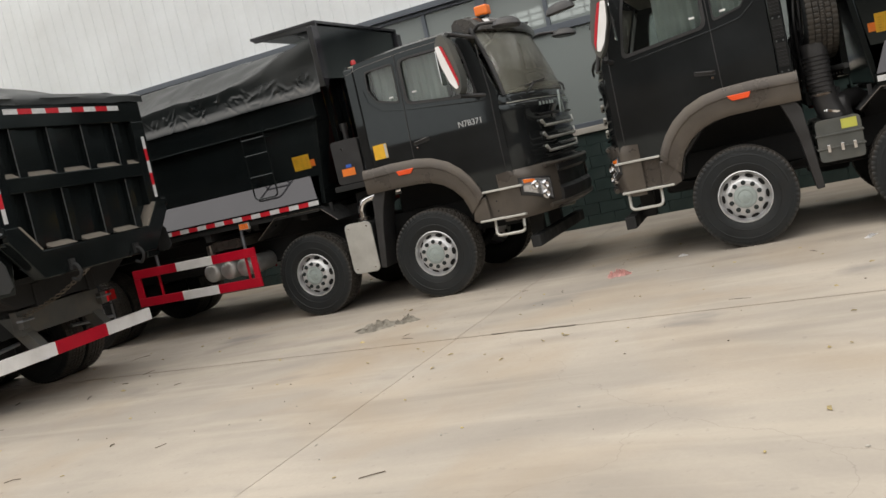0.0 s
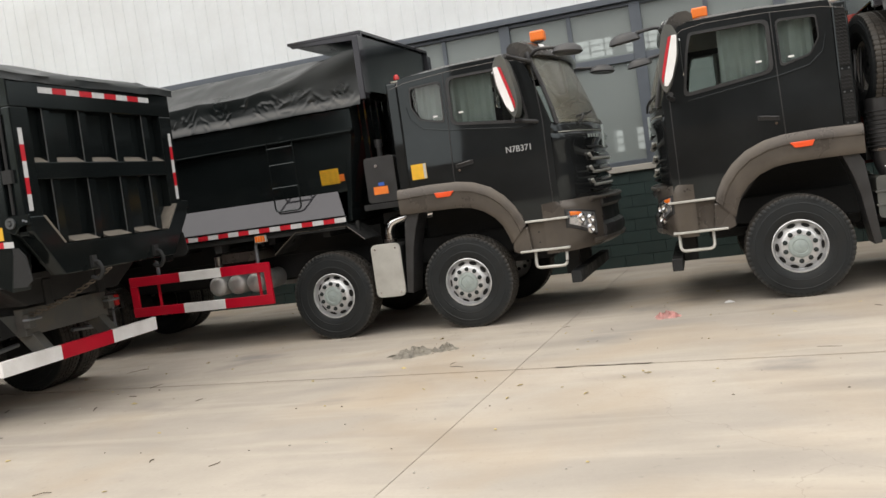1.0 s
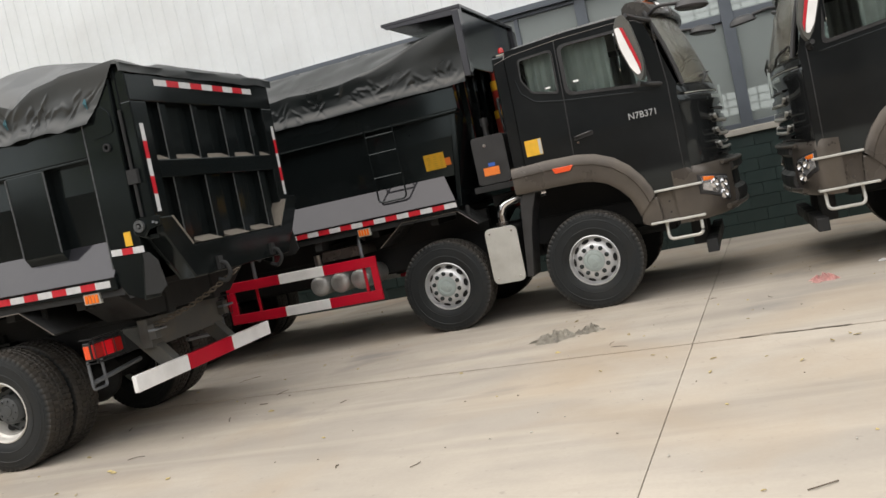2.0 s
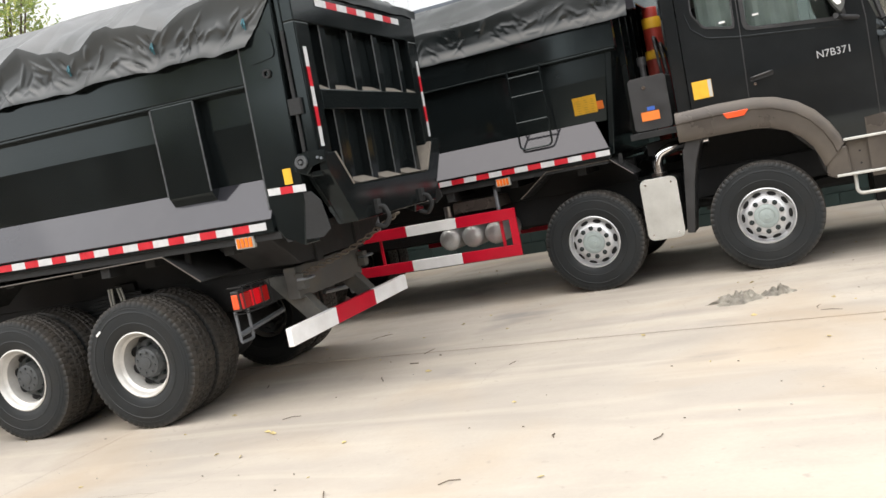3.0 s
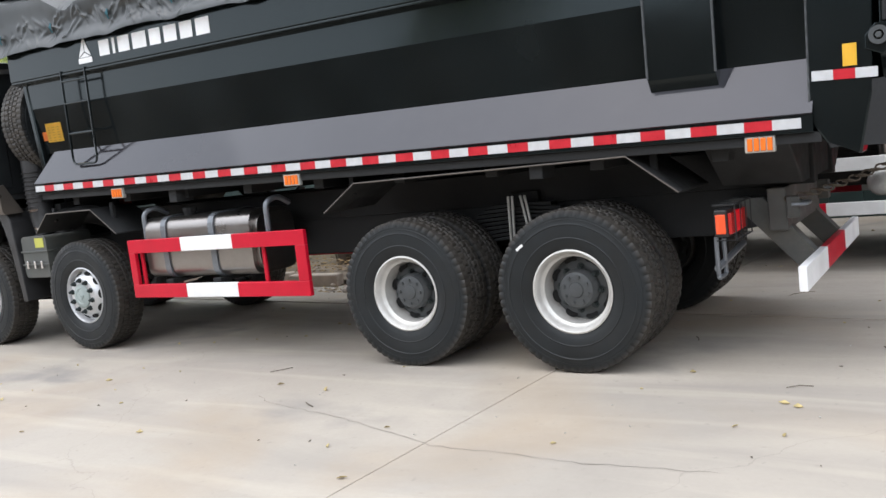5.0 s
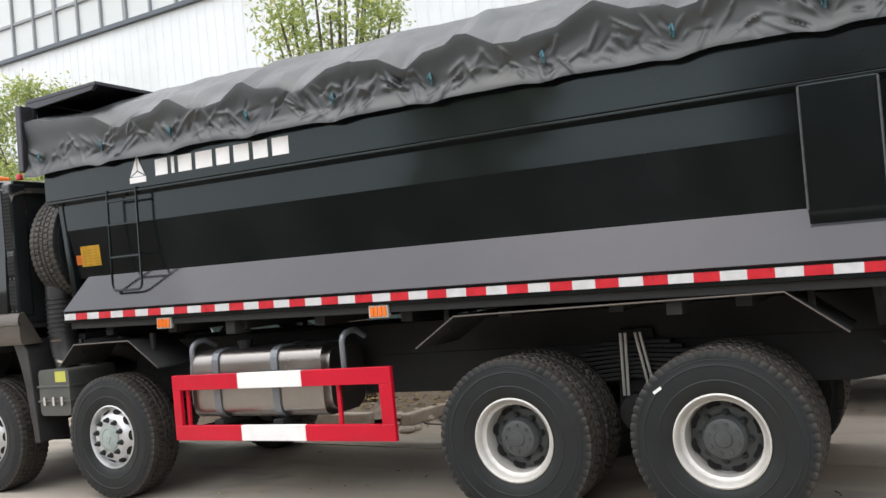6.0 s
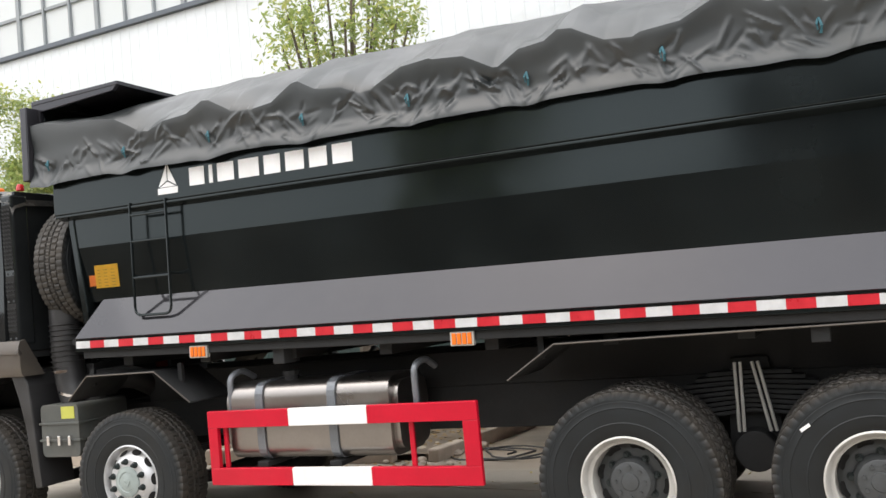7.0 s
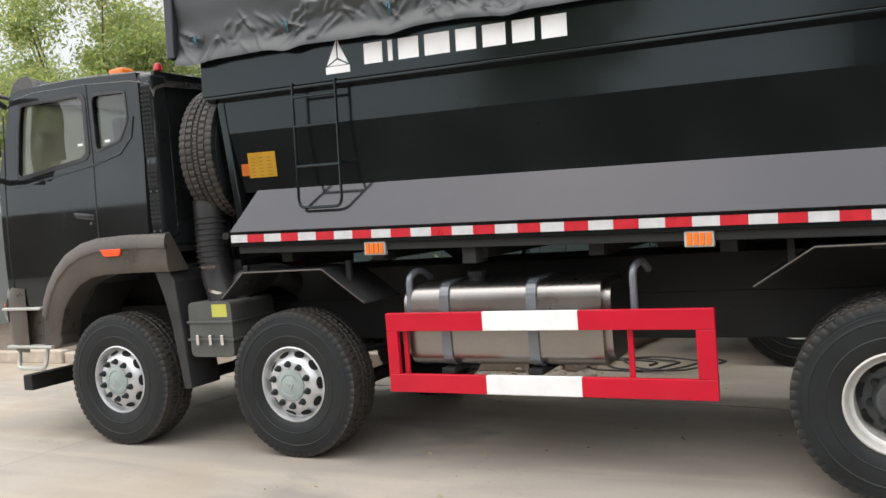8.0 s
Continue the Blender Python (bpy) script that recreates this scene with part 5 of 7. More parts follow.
        prism(bm, [(hood - 0.05, 2.96), (hood, 2.96), (hood, 3.71 - drop), (hood - 1.0, 3.73 - drop), (hood - 0.94, 3.68 - drop), (hood - 0.1, 3.63 - drop), (hood - 0.07, 2.96)], s * 1.14, s * 1.18)
        block("canopy_post", (hood - 0.075, hood + 0.004, min(s * 1.18, s * 1.3), max(s * 1.18, s * 1.3), 2.9, 3.66 - drop), APRON, body, bevel=0.008)
        part("canopy_side", bm, APRON, body, bevel=0.006)
    # headboard, canopy roof, floor
    bm = bmesh.new()
    prism(bm, [(-1.15, 3.0), (-1.15, 2.5), (-1.3, 1.46), (-1.36, 1.46), (-1.22, 2.5), (-1.22, 3.06), (hood - 0.1, 3.06), (hood - 0.1, 3.69 - drop), (hood - 0.04, 3.69 - drop), (hood - 0.04, 3.0)], -1.14, 1.14)
    part("headboard", bm, BOXBLACK, body, "black stepped headboard", bevel=0.01)
    bm = bmesh.new()
    prism(bm, [(hood, 3.695 - drop), (hood, 3.735 - drop), (hood - 1.0, 3.755 - drop), (hood - 1.0, 3.72 - drop)], -1.185, 1.185)
    part("canopy", bm, APRON, body, "black canopy plate over the front of the box", bevel=0.006)
    for y in (-0.8, -0.4, 0.0, 0.4, 0.8):
        block("headboard_rib", (-1.13, -1.06, y - 0.03, y + 0.03, 1.6, 2.98), BOXBLACK, body)
    block("box_floor", (-8.7, -1.36, -1.24, 1.24, 1.38, 1.44), CHASSIS, body)
    for k in range(9):
        x = -1.7 - 0.8 * k
        block("floor_beam", (x - 0.05, x + 0.05, -1.1, 1.1, 1.30, 1.38), CHASSIS, body)
    bm = bmesh.new()
    prism(bm, [(-1.12, 1.40), (-0.7, 1.12), (0.7, 1.12), (1.12, 1.40)], -8.5, -8.0, "x")
    part("rear_hopper", bm, CHASSIS, body, bevel=0.01)
    # tailgate
    gate = new("tailgate")
    gate.parent = body
    gate.matrix_basis = pose(0.1, 0, 0)
    tagged(gate, "black tailgate with welded ribs and dusty ledges")
    bm = bmesh.new()
    prism(bm, [(-1.22, 3.26), (1.22, 3.26), (1.22, 1.82), (0.86, 1.40), (-0.86, 1.40), (-1.22, 1.82)], -9.14, -9.10, "x")
    part("gate_plate", bm, BOXBLACK, gate, bevel=0.006)
    for z0, z1, w in ((2.96, 3.26, 1.22), (2.30, 2.46, 1.0)):
        block("gate_beam", (-9.24, -9.14, -w, w, z0, z1), BOXBLACK, gate, bevel=0.01)
    for s in (1, -1):
        block("gate_stile", (-9.24, -9.14, min(s * 1.0, s * 1.22), max(s * 1.0, s * 1.22), 1.8, 2.96), BOXBLACK, gate, bevel=0.01)
        plate_strip(gate, (-9.243, s * 1.14, 2.77), (-9.243, s * 1.14, 2.02), (0, 1, 0), (-1, 0, 0), 0.05, 5)
        bm = bmesh.new()
        prism(bm, [(s * 0.8, 1.70), (s * 1.02, 1.97), (s * 1.05, 1.96), (s * 0.83, 1.69)], -9.285, -9.14, "x")
        part("corner_ledge", bm, LEDGE, gate, "ledge under a coat of pale dust", bevel=0.004)
    plate_strip(gate, (-9.243, 0.84, 3.13), (-9.243, -0.84, 3.13), (0, 0, 1), (-1, 0, 0), 0.055, 9)
    bm = bmesh.new()
    prism(bm, [(1.22, 1.97), (1.22, 1.84), (0.88, 1.40), (-0.88, 1.40), (-1.22, 1.84), (-1.22, 1.97), (-1.05, 1.97), (-0.82, 1.69), (0.82, 1.69), (1.05, 1.97)], -9.29, -9.14, "x")
    part("gate_chute", bm, BOXBLACK, gate, "deep black lower frame of the tailgate", bevel=0.012)
    for y in (-0.75, -0.25, 0.25, 0.75):
        for z0, z1 in ((2.46, 2.96), (1.70, 2.30)):
            bm = bmesh.new()
            prism(bm, [(y - 0.06, z0), (y + 0.06, z0), (y + 0.045, z1), (y - 0.045, z1)], -9.22, -9.14, "x")
            part("gate_rib", bm, BOXBLACK, gate, bevel=0.012)
            bm = bmesh.new()
            tube(bm, [(-9.218 + 0.003 * (i % 2), y + 0.055, z0 + (z1 - z0) * i / 16) for i in range(17)], 0.006, 5)
            part("weld_bead", bm, HUBDARK, gate)
    for a, b in ((-1.0, -0.82), (-0.68, -0.32), (-0.18, 0.18), (0.32, 0.68), (0.82, 1.0)):
        for z, cut in ((2.46, 1.0), (1.70, 0.78)):
            a2, b2 = max(a, -cut), min(b, cut)
            if b2 - a2 < 0.05:
                continue
            bm = bmesh.new()
            prism(bm, [(-9.235 if z > 2 else -9.285, z), (-9.14, z + 0.055), (-9.14, z)], a2, b2)
            part("dusty_ledge", bm, LEDGE, gate, "ledge under a coat of pale dust", bevel=0.003)
    for y in (-0.5, 0.5):
        bm = bmesh.new()
        tube(bm, arc([(-9.26, y, 1.47), (-9.36, y, 1.48), (-9.4, y, 1.38), (-9.34, y, 1.3), (-9.26, y, 1.33)], 5, 0.4), 0.02, 8)
        box(bm, -9.32, -9.2, y - 0.035, y + 0.035, 1.42, 1.54)
        part("gate_hook", bm, CHASSIS, gate, "heavy black gate hook", smooth=True)
    return body


def cover(truck_m, pitch, back, hood, drop, seed, zig, name_label):
    """The cover: a sheet drawn over bows, with creased slopes, a dark drop under the eave and gathers along the hem."""
    hinge = pose(-9.0, 0, 1.4)
    m = truck_m @ pose(-back, 0, 0) @ hinge @ pose(0, 0, 0, 0, -pitch, 0) @ hinge.inverted()
    nx, side, slope, top = (860 if zig > 0.8 else 560), 32, 16, 8
    x0, x1 = hood - 0.08, -9.1

    def tri(u):
        u = u - math.floor(u)
        return 1 - abs(2 * u - 1)

    def ease(v):
        v = max(0.0, min(1.0, v))
        return v * v * (3 - 2 * v)

    # short random creases along the gathered band, kept in bins of 10 cm
    rng = random.Random(seed)
    creases = {}
    for s in (-1, 1):
        for i in range(260 if zig > 0.8 else 200):
            cx, cu = x0 + (x1 - x0) * rng.random(), rng.uniform(0.05, 0.27)
            tie = (cx + 1.1 + 0.425) / 0.85
            lean = 1 if tie - math.floor(tie) > 0.5 else -1
            a = lean * radians(rng.uniform(20, 70)) if rng.random() < 0.75 else radians(rng.uniform(-60, 60))
            one = (cx, cu, math.cos(a), math.sin(a), rng.uniform(0.04, 0.12), rng.uniform(0.009, 0.02), rng.choice((-0.9, 1.0, 1.0)) * rng.uniform(0.008, 0.019) * (0.55 + 0.45 * zig))
            for b in range(-2, 3):
                creases.setdefault((s, int(cx * 10) + b), []).append(one)

    bm = bmesh.new()
    grid = []
    for i in range(nx + 1):
        f = i / nx
        x = x0 + (x1 - x0) * f
        front, rear = 1 - ease((x0 - x) / 1.5), ease((x - (x1 + 1.3)) / -1.3)
        half = []
        for s in (-1, 1):
            warp = 0.35 * noise.noise((x * 0.55, seed + s * 7, 1.0))
            bay = x / 0.98 + warp + 0.21 * s
            zz = zig * (tri(bay) - 0.5 + 0.3 * (tri(bay * 2.3 + 0.4) - 0.5))
            eave = 3.2 + 0.15 * zz
            eave += (3.5 - drop - eave) * front + (3.30 - eave) * rear
            ridge = 3.57 + 0.014 * tri(bay * 1.0 + 0.2) * zig - 0.26 * rear - 0.5 * drop * front
            # the nearest tie gathers the sheet, lifts its hem and sends folds out from itself
            dx = (x + 1.1 + 0.425) / 0.85
            dx = (dx - math.floor(dx) - 0.5) * 0.85
            pinch = math.exp(-(dx / 0.1) ** 2) * zig
            hem = 2.845 + 0.02 * noise.noise((x * 1.4, seed, 5)) + 0.006 * noise.noise((x * 5, seed, 6 + s)) - 0.02 * pinch
            pts = []
            for k in range(side + 1):
                g = k / side
                z = hem + (eave - hem) * g
                up = z - hem
                y = 1.258 + 0.025 * ease((g - 0.55) / 0.45) + 0.045 * (1 - ease(up / 0.13)) - 0.008 * pinch * ease(up / 0.1) * (1 - ease((up - 0.14) / 0.1))
                band = ease((up + 0.02) / 0.08) * (1 - ease((up - 0.17 - 0.06 * noise.noise((x * 1.7, seed, 9))) / 0.12))
                if up < 0.42:
                    for cx, cu, ca, sa, length, width, amp in creases.get((s, int(x * 10)), ()):
                        along, off = (x - cx) * ca + (up - cu) * sa, (up - cu) * ca - (x - cx) * sa
                        if abs(along) < length and abs(off) < 2.4 * width:
                            y += amp * math.exp(-(off / width) ** 2) * (1 - (along / length) ** 2)
                y += (0.002 + 0.008 * zig) * noise.noise((x * 3.4, z * 5.0, seed + s)) * band
                y += (0.002 + 0.004 * zig) * noise.noise((x * 6.0, up * 9.0, 4 + s)) * (1 - ease(up / 0.12))
                long_fold = noise.noise((x * 1.5 - z * 2.6, z * 0.7, seed + s * 4))
                y += 0.05 * long_fold * g * (0.4 + front)
                pts.append((x + 0.36 * rear * (1 - g) * (1 if zig > 0.8 else 0), s * y, z))
            yr = 0.66
            for k in range(1, slope + 1):
                g = k / slope
                y = 1.275 + (yr - 1.275) * g
                z = eave + (ridge - eave) * (g ** 0.85)
                crease = tri(bay + 0.42 * (1 - g) + 0.1 * noise.noise((x * 1.2, g * 2, seed)))
                crease2 = tri(bay * 1.9 - 0.55 * (1 - g) + 0.3)
                bulge = math.sin(math.pi * min(1, g)) * zig * (1 - 0.7 * front)
                d = bulge * (0.075 * (crease - 0.5) + 0.03 * (crease2 - 0.5)) + 0.012 * noise.noise((x * 4, g * 3, seed + 3))
                pts.append((x, s * (y + 0.5 * d), z + 0.8 * d))
            half.append(pts)
        yl, zl = half[0][-1][1], half[0][-1][2]
        yr2, zr = half[1][-1][1], half[1][-1][2]
        mid = []
        for k in range(1, top):
            g = k / top
            mid.append((x, yl + (yr2 - yl) * g, zl + (zr - zl) * g + 0.06 * math.sin(math.pi * g) * (1 - rear) + 0.02 * noise.noise((x * 1.5, g * 3, seed))))
        line = half[0] + mid + list(reversed(half[1]))
        grid.append([bm.verts.new(p) for p in line])
    for a, b in zip(grid, grid[1:]):
        for k in range(len(a) - 1):
            bm.faces.new((a[k], a[k + 1], b[k + 1], b[k]))
    # flap hanging over the top of the tailgate
    keep = grid[-1][side - 2:-(side - 2)]
    prev = keep
    for step in range(1, 5):
        cur = [bm.verts.new((v.co.x - 0.06 * min(1, step / 2) - 0.025 * noise.noise((v.co.y * 3, step, seed)), v.co.y * 1.005, v.co.z + (3.245 - v.co.z) * min(1, step / 3) - (0.05 if step == 4 else 0) + 0.03 * noise.noise((v.co.y * 2.5, seed, 2)))) for v in keep]
        for k in range(len(cur) - 1):
            bm.faces.new((prev[k], prev[k + 1], cur[k + 1], cur[k]))
        prev = cur
    me = finish(bm, "tarpaulin", False)
    for p in me.polygons:
        p.use_smooth = True
    me.set_sharp_from_angle(angle=radians(46))
    tarp = part("tarpaulin", me, TARP if zig > 0.8 else TARPBLACK, None, at=m)
    tagged(tarp, name_label, "tarpaulin")
    for s in (-1, 1):
        for i in range(10 if zig > 0.8 else 0):
            x = -1.1 - 0.85 * i
            bm = bmesh.new()
            tube(bm, [(x, s * 1.262, 2.965), (x - 0.008, s * 1.282, 3.0), (x + 0.006, s * 1.265, 3.05)], 0.008, 6)
            tube(bm, [(x + 0.014, s * 1.265, 2.985), (x + 0.018, s * 1.278, 3.015), (x + 0.012, s * 1.262, 3.045)], 0.006, 6)
            part("tie_cord", bm, CORD, tarp, "blue-green tie cord")
    return tarp


def rear_end(truck):
    for s in (1, -1):
        # tail lamp on a bracket
        bm = bmesh.new()
        box(bm, -8.2, -8.12, min(s * 0.73, s * 1.14), max(s * 0.73, s * 1.14), 0.86, 1.03)
        lamp = part("tail_lamp", bm, PLASTIC, truck, "red and orange tail lamp on a bracket", bevel=0.01)
        for y0, y1, m in ((0.74, 0.86, REDLENS), (0.87, 1.0, TAILGLOW), (1.01, 1.13, REDLENS)):
            bm = bmesh.new()
            box(bm, -8.225, -8.2, min(s * y0, s * y1), max(s * y0, s * y1), 0.875, 1.005)
            part("lens", bm, m, lamp, bevel=0.006)
        for x0, x1, m in ((-8.19, -8.13, MARKER),):
            bm = bmesh.new()
            box(bm, x0, x1, min(s * 1.14, s * 1.15), max(s * 1.14, s * 1.15), 0.88, 1.0)
            part("lens", bm, m, lamp, bevel=0.005)
        bm = bmesh.new()
        for k in range(4):
            y = s * (0.74 + 0.135 * k)
            tube(bm, [(-8.13, y, 1.06), (-8.25, y, 1.06), (-8.25, y, 0.84), (-8.13, y, 0.84)], 0.005, 5)
        tube(bm, [(-8.25, s * 0.73, 1.06), (-8.25, s * 1.16, 1.06), (-8.12, s * 1.16, 1.06)], 0.007, 5)
        tube(bm, [(-8.25, s * 0.73, 0.84), (-8.25, s * 1.15, 0.84)], 0.006, 5)
        part("lamp_guard", bm, CHASSIS, lamp)
        bm = bmesh.new()
        tube(bm, [(-8.11, s * 0.4, 0.72), (-8.11, s * 1.1, 0.66)], 0.022, 8)
        tube(bm, arc([(-8.12, s * 1.12, 0.86), (-8.12, s * 1.12, 0.6), (-8.12, s * 0.94, 0.6), (-8.12, s * 0.94, 0.86)], 3, 0.15), 0.014, 6)
        part("lamp_bracket", bm, STRAP, lamp, "grey steel bracket")
        # arm of the rear guard
        bm = bmesh.new()
        prism(bm, [(-8.07, 1.04), (-8.29, 1.04), (-8.60, 0.665), (-8.594, 0.56), (-8.50, 0.56)], s * 0.44, s * 0.56)
        part("guard_arm", bm, DUSTYGREY, truck, "grey-black sloping guard arm", bevel=0.008)
    guard = new("rear_guard")
    guard.parent = truck
    tagged(guard, "white and red painted rear guard bar")
    for y0, y1, m in ((-1.19, -0.4, WHITE), (-0.4, 0.4, RED), (0.4, 1.19, WHITE)):
        block("bar", (-8.645, -8.595, y0, y1, 0.525, 0.675), m, guard, bevel=0.006)
    beam = block("tow_beam", (-8.45, -8.33, -0.62, 0.62, 0.82, 1.1), DUSTYGREY, truck, "dusty grey rear cross beam", bevel=0.01)
    for s in (1, -1):
        # shackle plates and a pin that hold the chains
        block("shackle_plate", (-8.53, -8.45, s * 0.6 - 0.045, s * 0.6 + 0.045, 0.9, 1.04), DUSTYGREY, beam, bevel=0.008)
        bm = bmesh.new()
        tube(bm, arc([(-8.49, s * 0.52, 0.99), (-8.58, s * 0.52, 0.99), (-8.58, s * 0.68, 0.99), (-8.49, s * 0.68, 0.99)], 4, 0.4), 0.012, 6)
        part("shackle", bm, STRAP, beam, smooth=True)
    # slack chain from the gate to the frame
    p, q = Vector((-9.41, 0.46, 1.38)), Vector((-8.47, 0.62, 1.02))
    for i in range(26):
        f = i / 25
        c = p.lerp(q, f) - Vector((0, 0, 0.045 * math.sin(f * math.pi)))
        bm = bmesh.new()
        ring = [(0.033 * math.cos(a), 0.018 * math.sin(a), 0) for a in [2 * math.pi * k / 10 for k in range(10)]]
        tube(bm, ring, 0.0065, 5, True)
        part("chain_link", bm, RUSTY, truck, at=Matrix.Translation(c) @ pose(0, 0, 0, 90 * (i % 2) + 20, 18 - 36 * f, 12))


def truck_wheels(truck):
    for s in (1, -1):
        for i, x in enumerate(FRONT_X):
            wheel(truck, x, s * 1.055, "front", 17 + 40 * i)
        for i, x in enumerate(REAR_X):
            wheel(truck, x, s * 1.14, "rear", 9 + 31 * i)
            w = wheel(truck, x, s * 0.79, "rear", 9 + 31 * i)


def tipper(m, pitch, back, hood, drop, label, reach=1.0, beacon_x=0.73, mirror_x=0.0, curtained=True):
    truck = thing("dump_truck", m, label, "dump truck", "parked dump trucks")
    truck_wheels(truck)
    bm = bmesh.new()
    box(bm, -0.03, 0.03, 1.292, 1.303, -0.009, 0.009)
    part("paper_tag", bm, WHITE, truck, "small white paper tag on a tyre", pose(REAR_X[1] + 0.345, 0, AXLE_Z + 0.315, 0, 34, 0))
    chassis(truck)
    cab(truck, reach, beacon_x, mirror_x, curtained)
    dump_box(truck, pitch, back, hood, drop)
    for s in (1, -1):
        fender(truck, s, [(-1.24, 1.23), (-1.46, 1.42), (-2.18, 1.42), (-2.52, 1.17)], 0.55, "black bent sheet wheel guard")
        fender(truck, s, [(-5.12, 1.21), (-5.45, 1.42), (-7.63, 1.42), (-7.95, 1.17)], 0.7, "long black bent sheet wheel guard")
        side_rail(truck, s)
    fuel_tank(truck, 1)
    air_intake(truck, 1)
    exhaust_side(truck, -1)
    spare_wheel(truck, 1)
    hoist(truck)
    rear_end(truck)
    return truck

# ---- the yard ----
CONCRETE = mat("worn_concrete", (0.42, 0.376, 0.318), 0.7, vary=0.13, scale=0.55, fine=35.0, bump=0.12, dirt=(0.29, 0.262, 0.228), dirt_amount=0.6, random_hue=0.22)


def weather(m):
    """Long grey drag marks along the yard, dark spots and thin wandering cracks on the concrete."""
    t = m.node_tree
    b = t.nodes["Principled BSDF"]
    col = b.inputs["Base Color"].links[0].from_socket
    co = t.nodes.new("ShaderNodeTexCoord").outputs["Object"]
    def layer(col, vector_scale, noise_scale, lo, hi, amount, colour, distort=0.0, detail=5.0):
        mp = t.nodes.new("ShaderNodeMapping")
        mp.inputs["Scale"].default_value = vector_scale
        mp.inputs["Rotation"].default_value = (0, 0, 0.12)
        n = t.nodes.new("ShaderNodeTexNoise")
        n.inputs["Scale"].default_value, n.inputs["Detail"].default_value, n.inputs["Distortion"].default_value = noise_scale, detail, distort
        r = t.nodes.new("ShaderNodeMapRange")
        for k, v in ((1, lo), (2, hi), (3, 0.0), (4, amount)):
            r.inputs[k].default_value = v
        x = t.nodes.new("ShaderNodeMix")
        x.data_type = "RGBA"
        x.inputs[7].default_value = (*colour, 1)
        t.links.new(co, mp.inputs[0]), t.links.new(mp.outputs[0], n.inputs["Vector"]), t.links.new(n.outputs[0], r.inputs[0])
        t.links.new(r.outputs[0], x.inputs[0]), t.links.new(col, x.inputs[6])
        return x.outputs[2]
    col = layer(col, (0.3, 1.0, 1), 1.1, 0.44, 0.70, 0.75, (0.25, 0.227, 0.2), 0.9, 7.0)
    col = layer(col, (0.2, 1.8, 1), 1.7, 0.52, 0.70, 0.3, (0.52, 0.46, 0.375), 0.8, 7.0)
    col = layer(col, (1, 1, 1), 0.5, 0.48, 0.68, 0.6, (0.34, 0.265, 0.185), 0.5, 8.0)
    col = layer(col, (0.7, 1.1, 1), 0.9, 0.60, 0.72, 0.7, (0.19, 0.18, 0.17), 0.3, 8.0)
    col = layer(col, (1, 1, 1), 14.0, 0.66, 0.8, 0.45, (0.2, 0.185, 0.165), 0.0, 2.0)
    warp = t.nodes.new("ShaderNodeTexNoise")
    warp.inputs["Scale"].default_value, warp.inputs["Detail"].default_value = 1.3, 6.0
    add = t.nodes.new("ShaderNodeMix")
    add.data_type, add.blend_type = "RGBA", "LINEAR_LIGHT"
    add.inputs[0].default_value = 0.45
    vor = t.nodes.new("ShaderNodeTexVoronoi")
    vor.feature = "DISTANCE_TO_EDGE"
    vor.inputs["Scale"].default_value = 0.17
    r = t.nodes.new("ShaderNodeMapRange")
    for k, v in ((1, 0.0), (2, 0.0009), (3, 0.26), (4, 0.0)):
        r.inputs[k].default_value = v
    x = t.nodes.new("ShaderNodeMix")
    x.data_type = "RGBA"
    x.inputs[7].default_value = (0.12, 0.105, 0.09, 1)
    t.links.new(co, warp.inputs["Vector"]), t.links.new(co, add.inputs[6]), t.links.new(warp.outputs[1], add.inputs[7])
    t.links.new(add.outputs[2], vor.inputs["Vector"]), t.links.new(vor.outputs["Distance"], r.inputs[0])
    t.links.new(r.outputs[0], x.inputs[0]), t.links.new(col, x.inputs[6]), t.links.new(x.outputs[2], b.inputs["Base Color"])


weather(CONCRETE)
JOINT = mat("joint_dirt", (0.26, 0.225, 0.19), 0.9, vary=0.3, scale=3.0)
CRACKDIRT = mat("dark_crack_dirt", (0.17, 0.15, 0.125), 0.9, vary=0.4, scale=20.0)
CLAD = mat("white_corrugated_cladding", (0.70, 0.73, 0.745), 0.45, vary=0.06, scale=0.6, fine=12.0, bump=0.03, dirt=(0.42, 0.4, 0.37), dirt_amount=0.25)
GREEN = mat("dark_green_block_paint", (0.018, 0.04, 0.038), 0.5, vary=0.25, scale=2.0, fine=40.0, bump=0.15, dirt=(0.1, 0.1, 0.09), dirt_amount=0.25, random_hue=0.5)
MORTAR = mat("dark_green_mortar", (0.03, 0.05, 0.048), 0.8, vary=0.2)
FRAME = mat("blue_grey_window_frame", (0.085, 0.1, 0.12), 0.45, vary=0.12, scale=3.0)
GREYFRAME = mat("grey_window_frame", (0.24, 0.26, 0.27), 0.45, vary=0.12, scale=3.0)
KERB = mat("pinkish_kerb_concrete", (0.47, 0.40, 0.33), 0.8, vary=0.2, scale=5.0, bump=0.3)
SILL = mat("pale_concrete_sill", (0.42, 0.40, 0.36), 0.7, vary=0.12, scale=3.0)
# pale films paint reflected daylight into both bands of hall glass
HALLGLASS = dusty(glass("hall_glass", (0.62, 0.68, 0.66), 0.03), 0.48, (0.32, 0.355, 0.35))
UPPERGLASS = dusty(glass("pale_upper_glass", (0.7, 0.74, 0.74), 0.05), 0.78, (0.74, 0.77, 0.77))
FARWALL = mat("dark_weathered_wall", (0.05, 0.05, 0.047), 0.8, vary=0.3, scale=0.6, fine=8.0, bump=0.1, dirt=(0.09, 0.08, 0.07), dirt_amount=0.4)
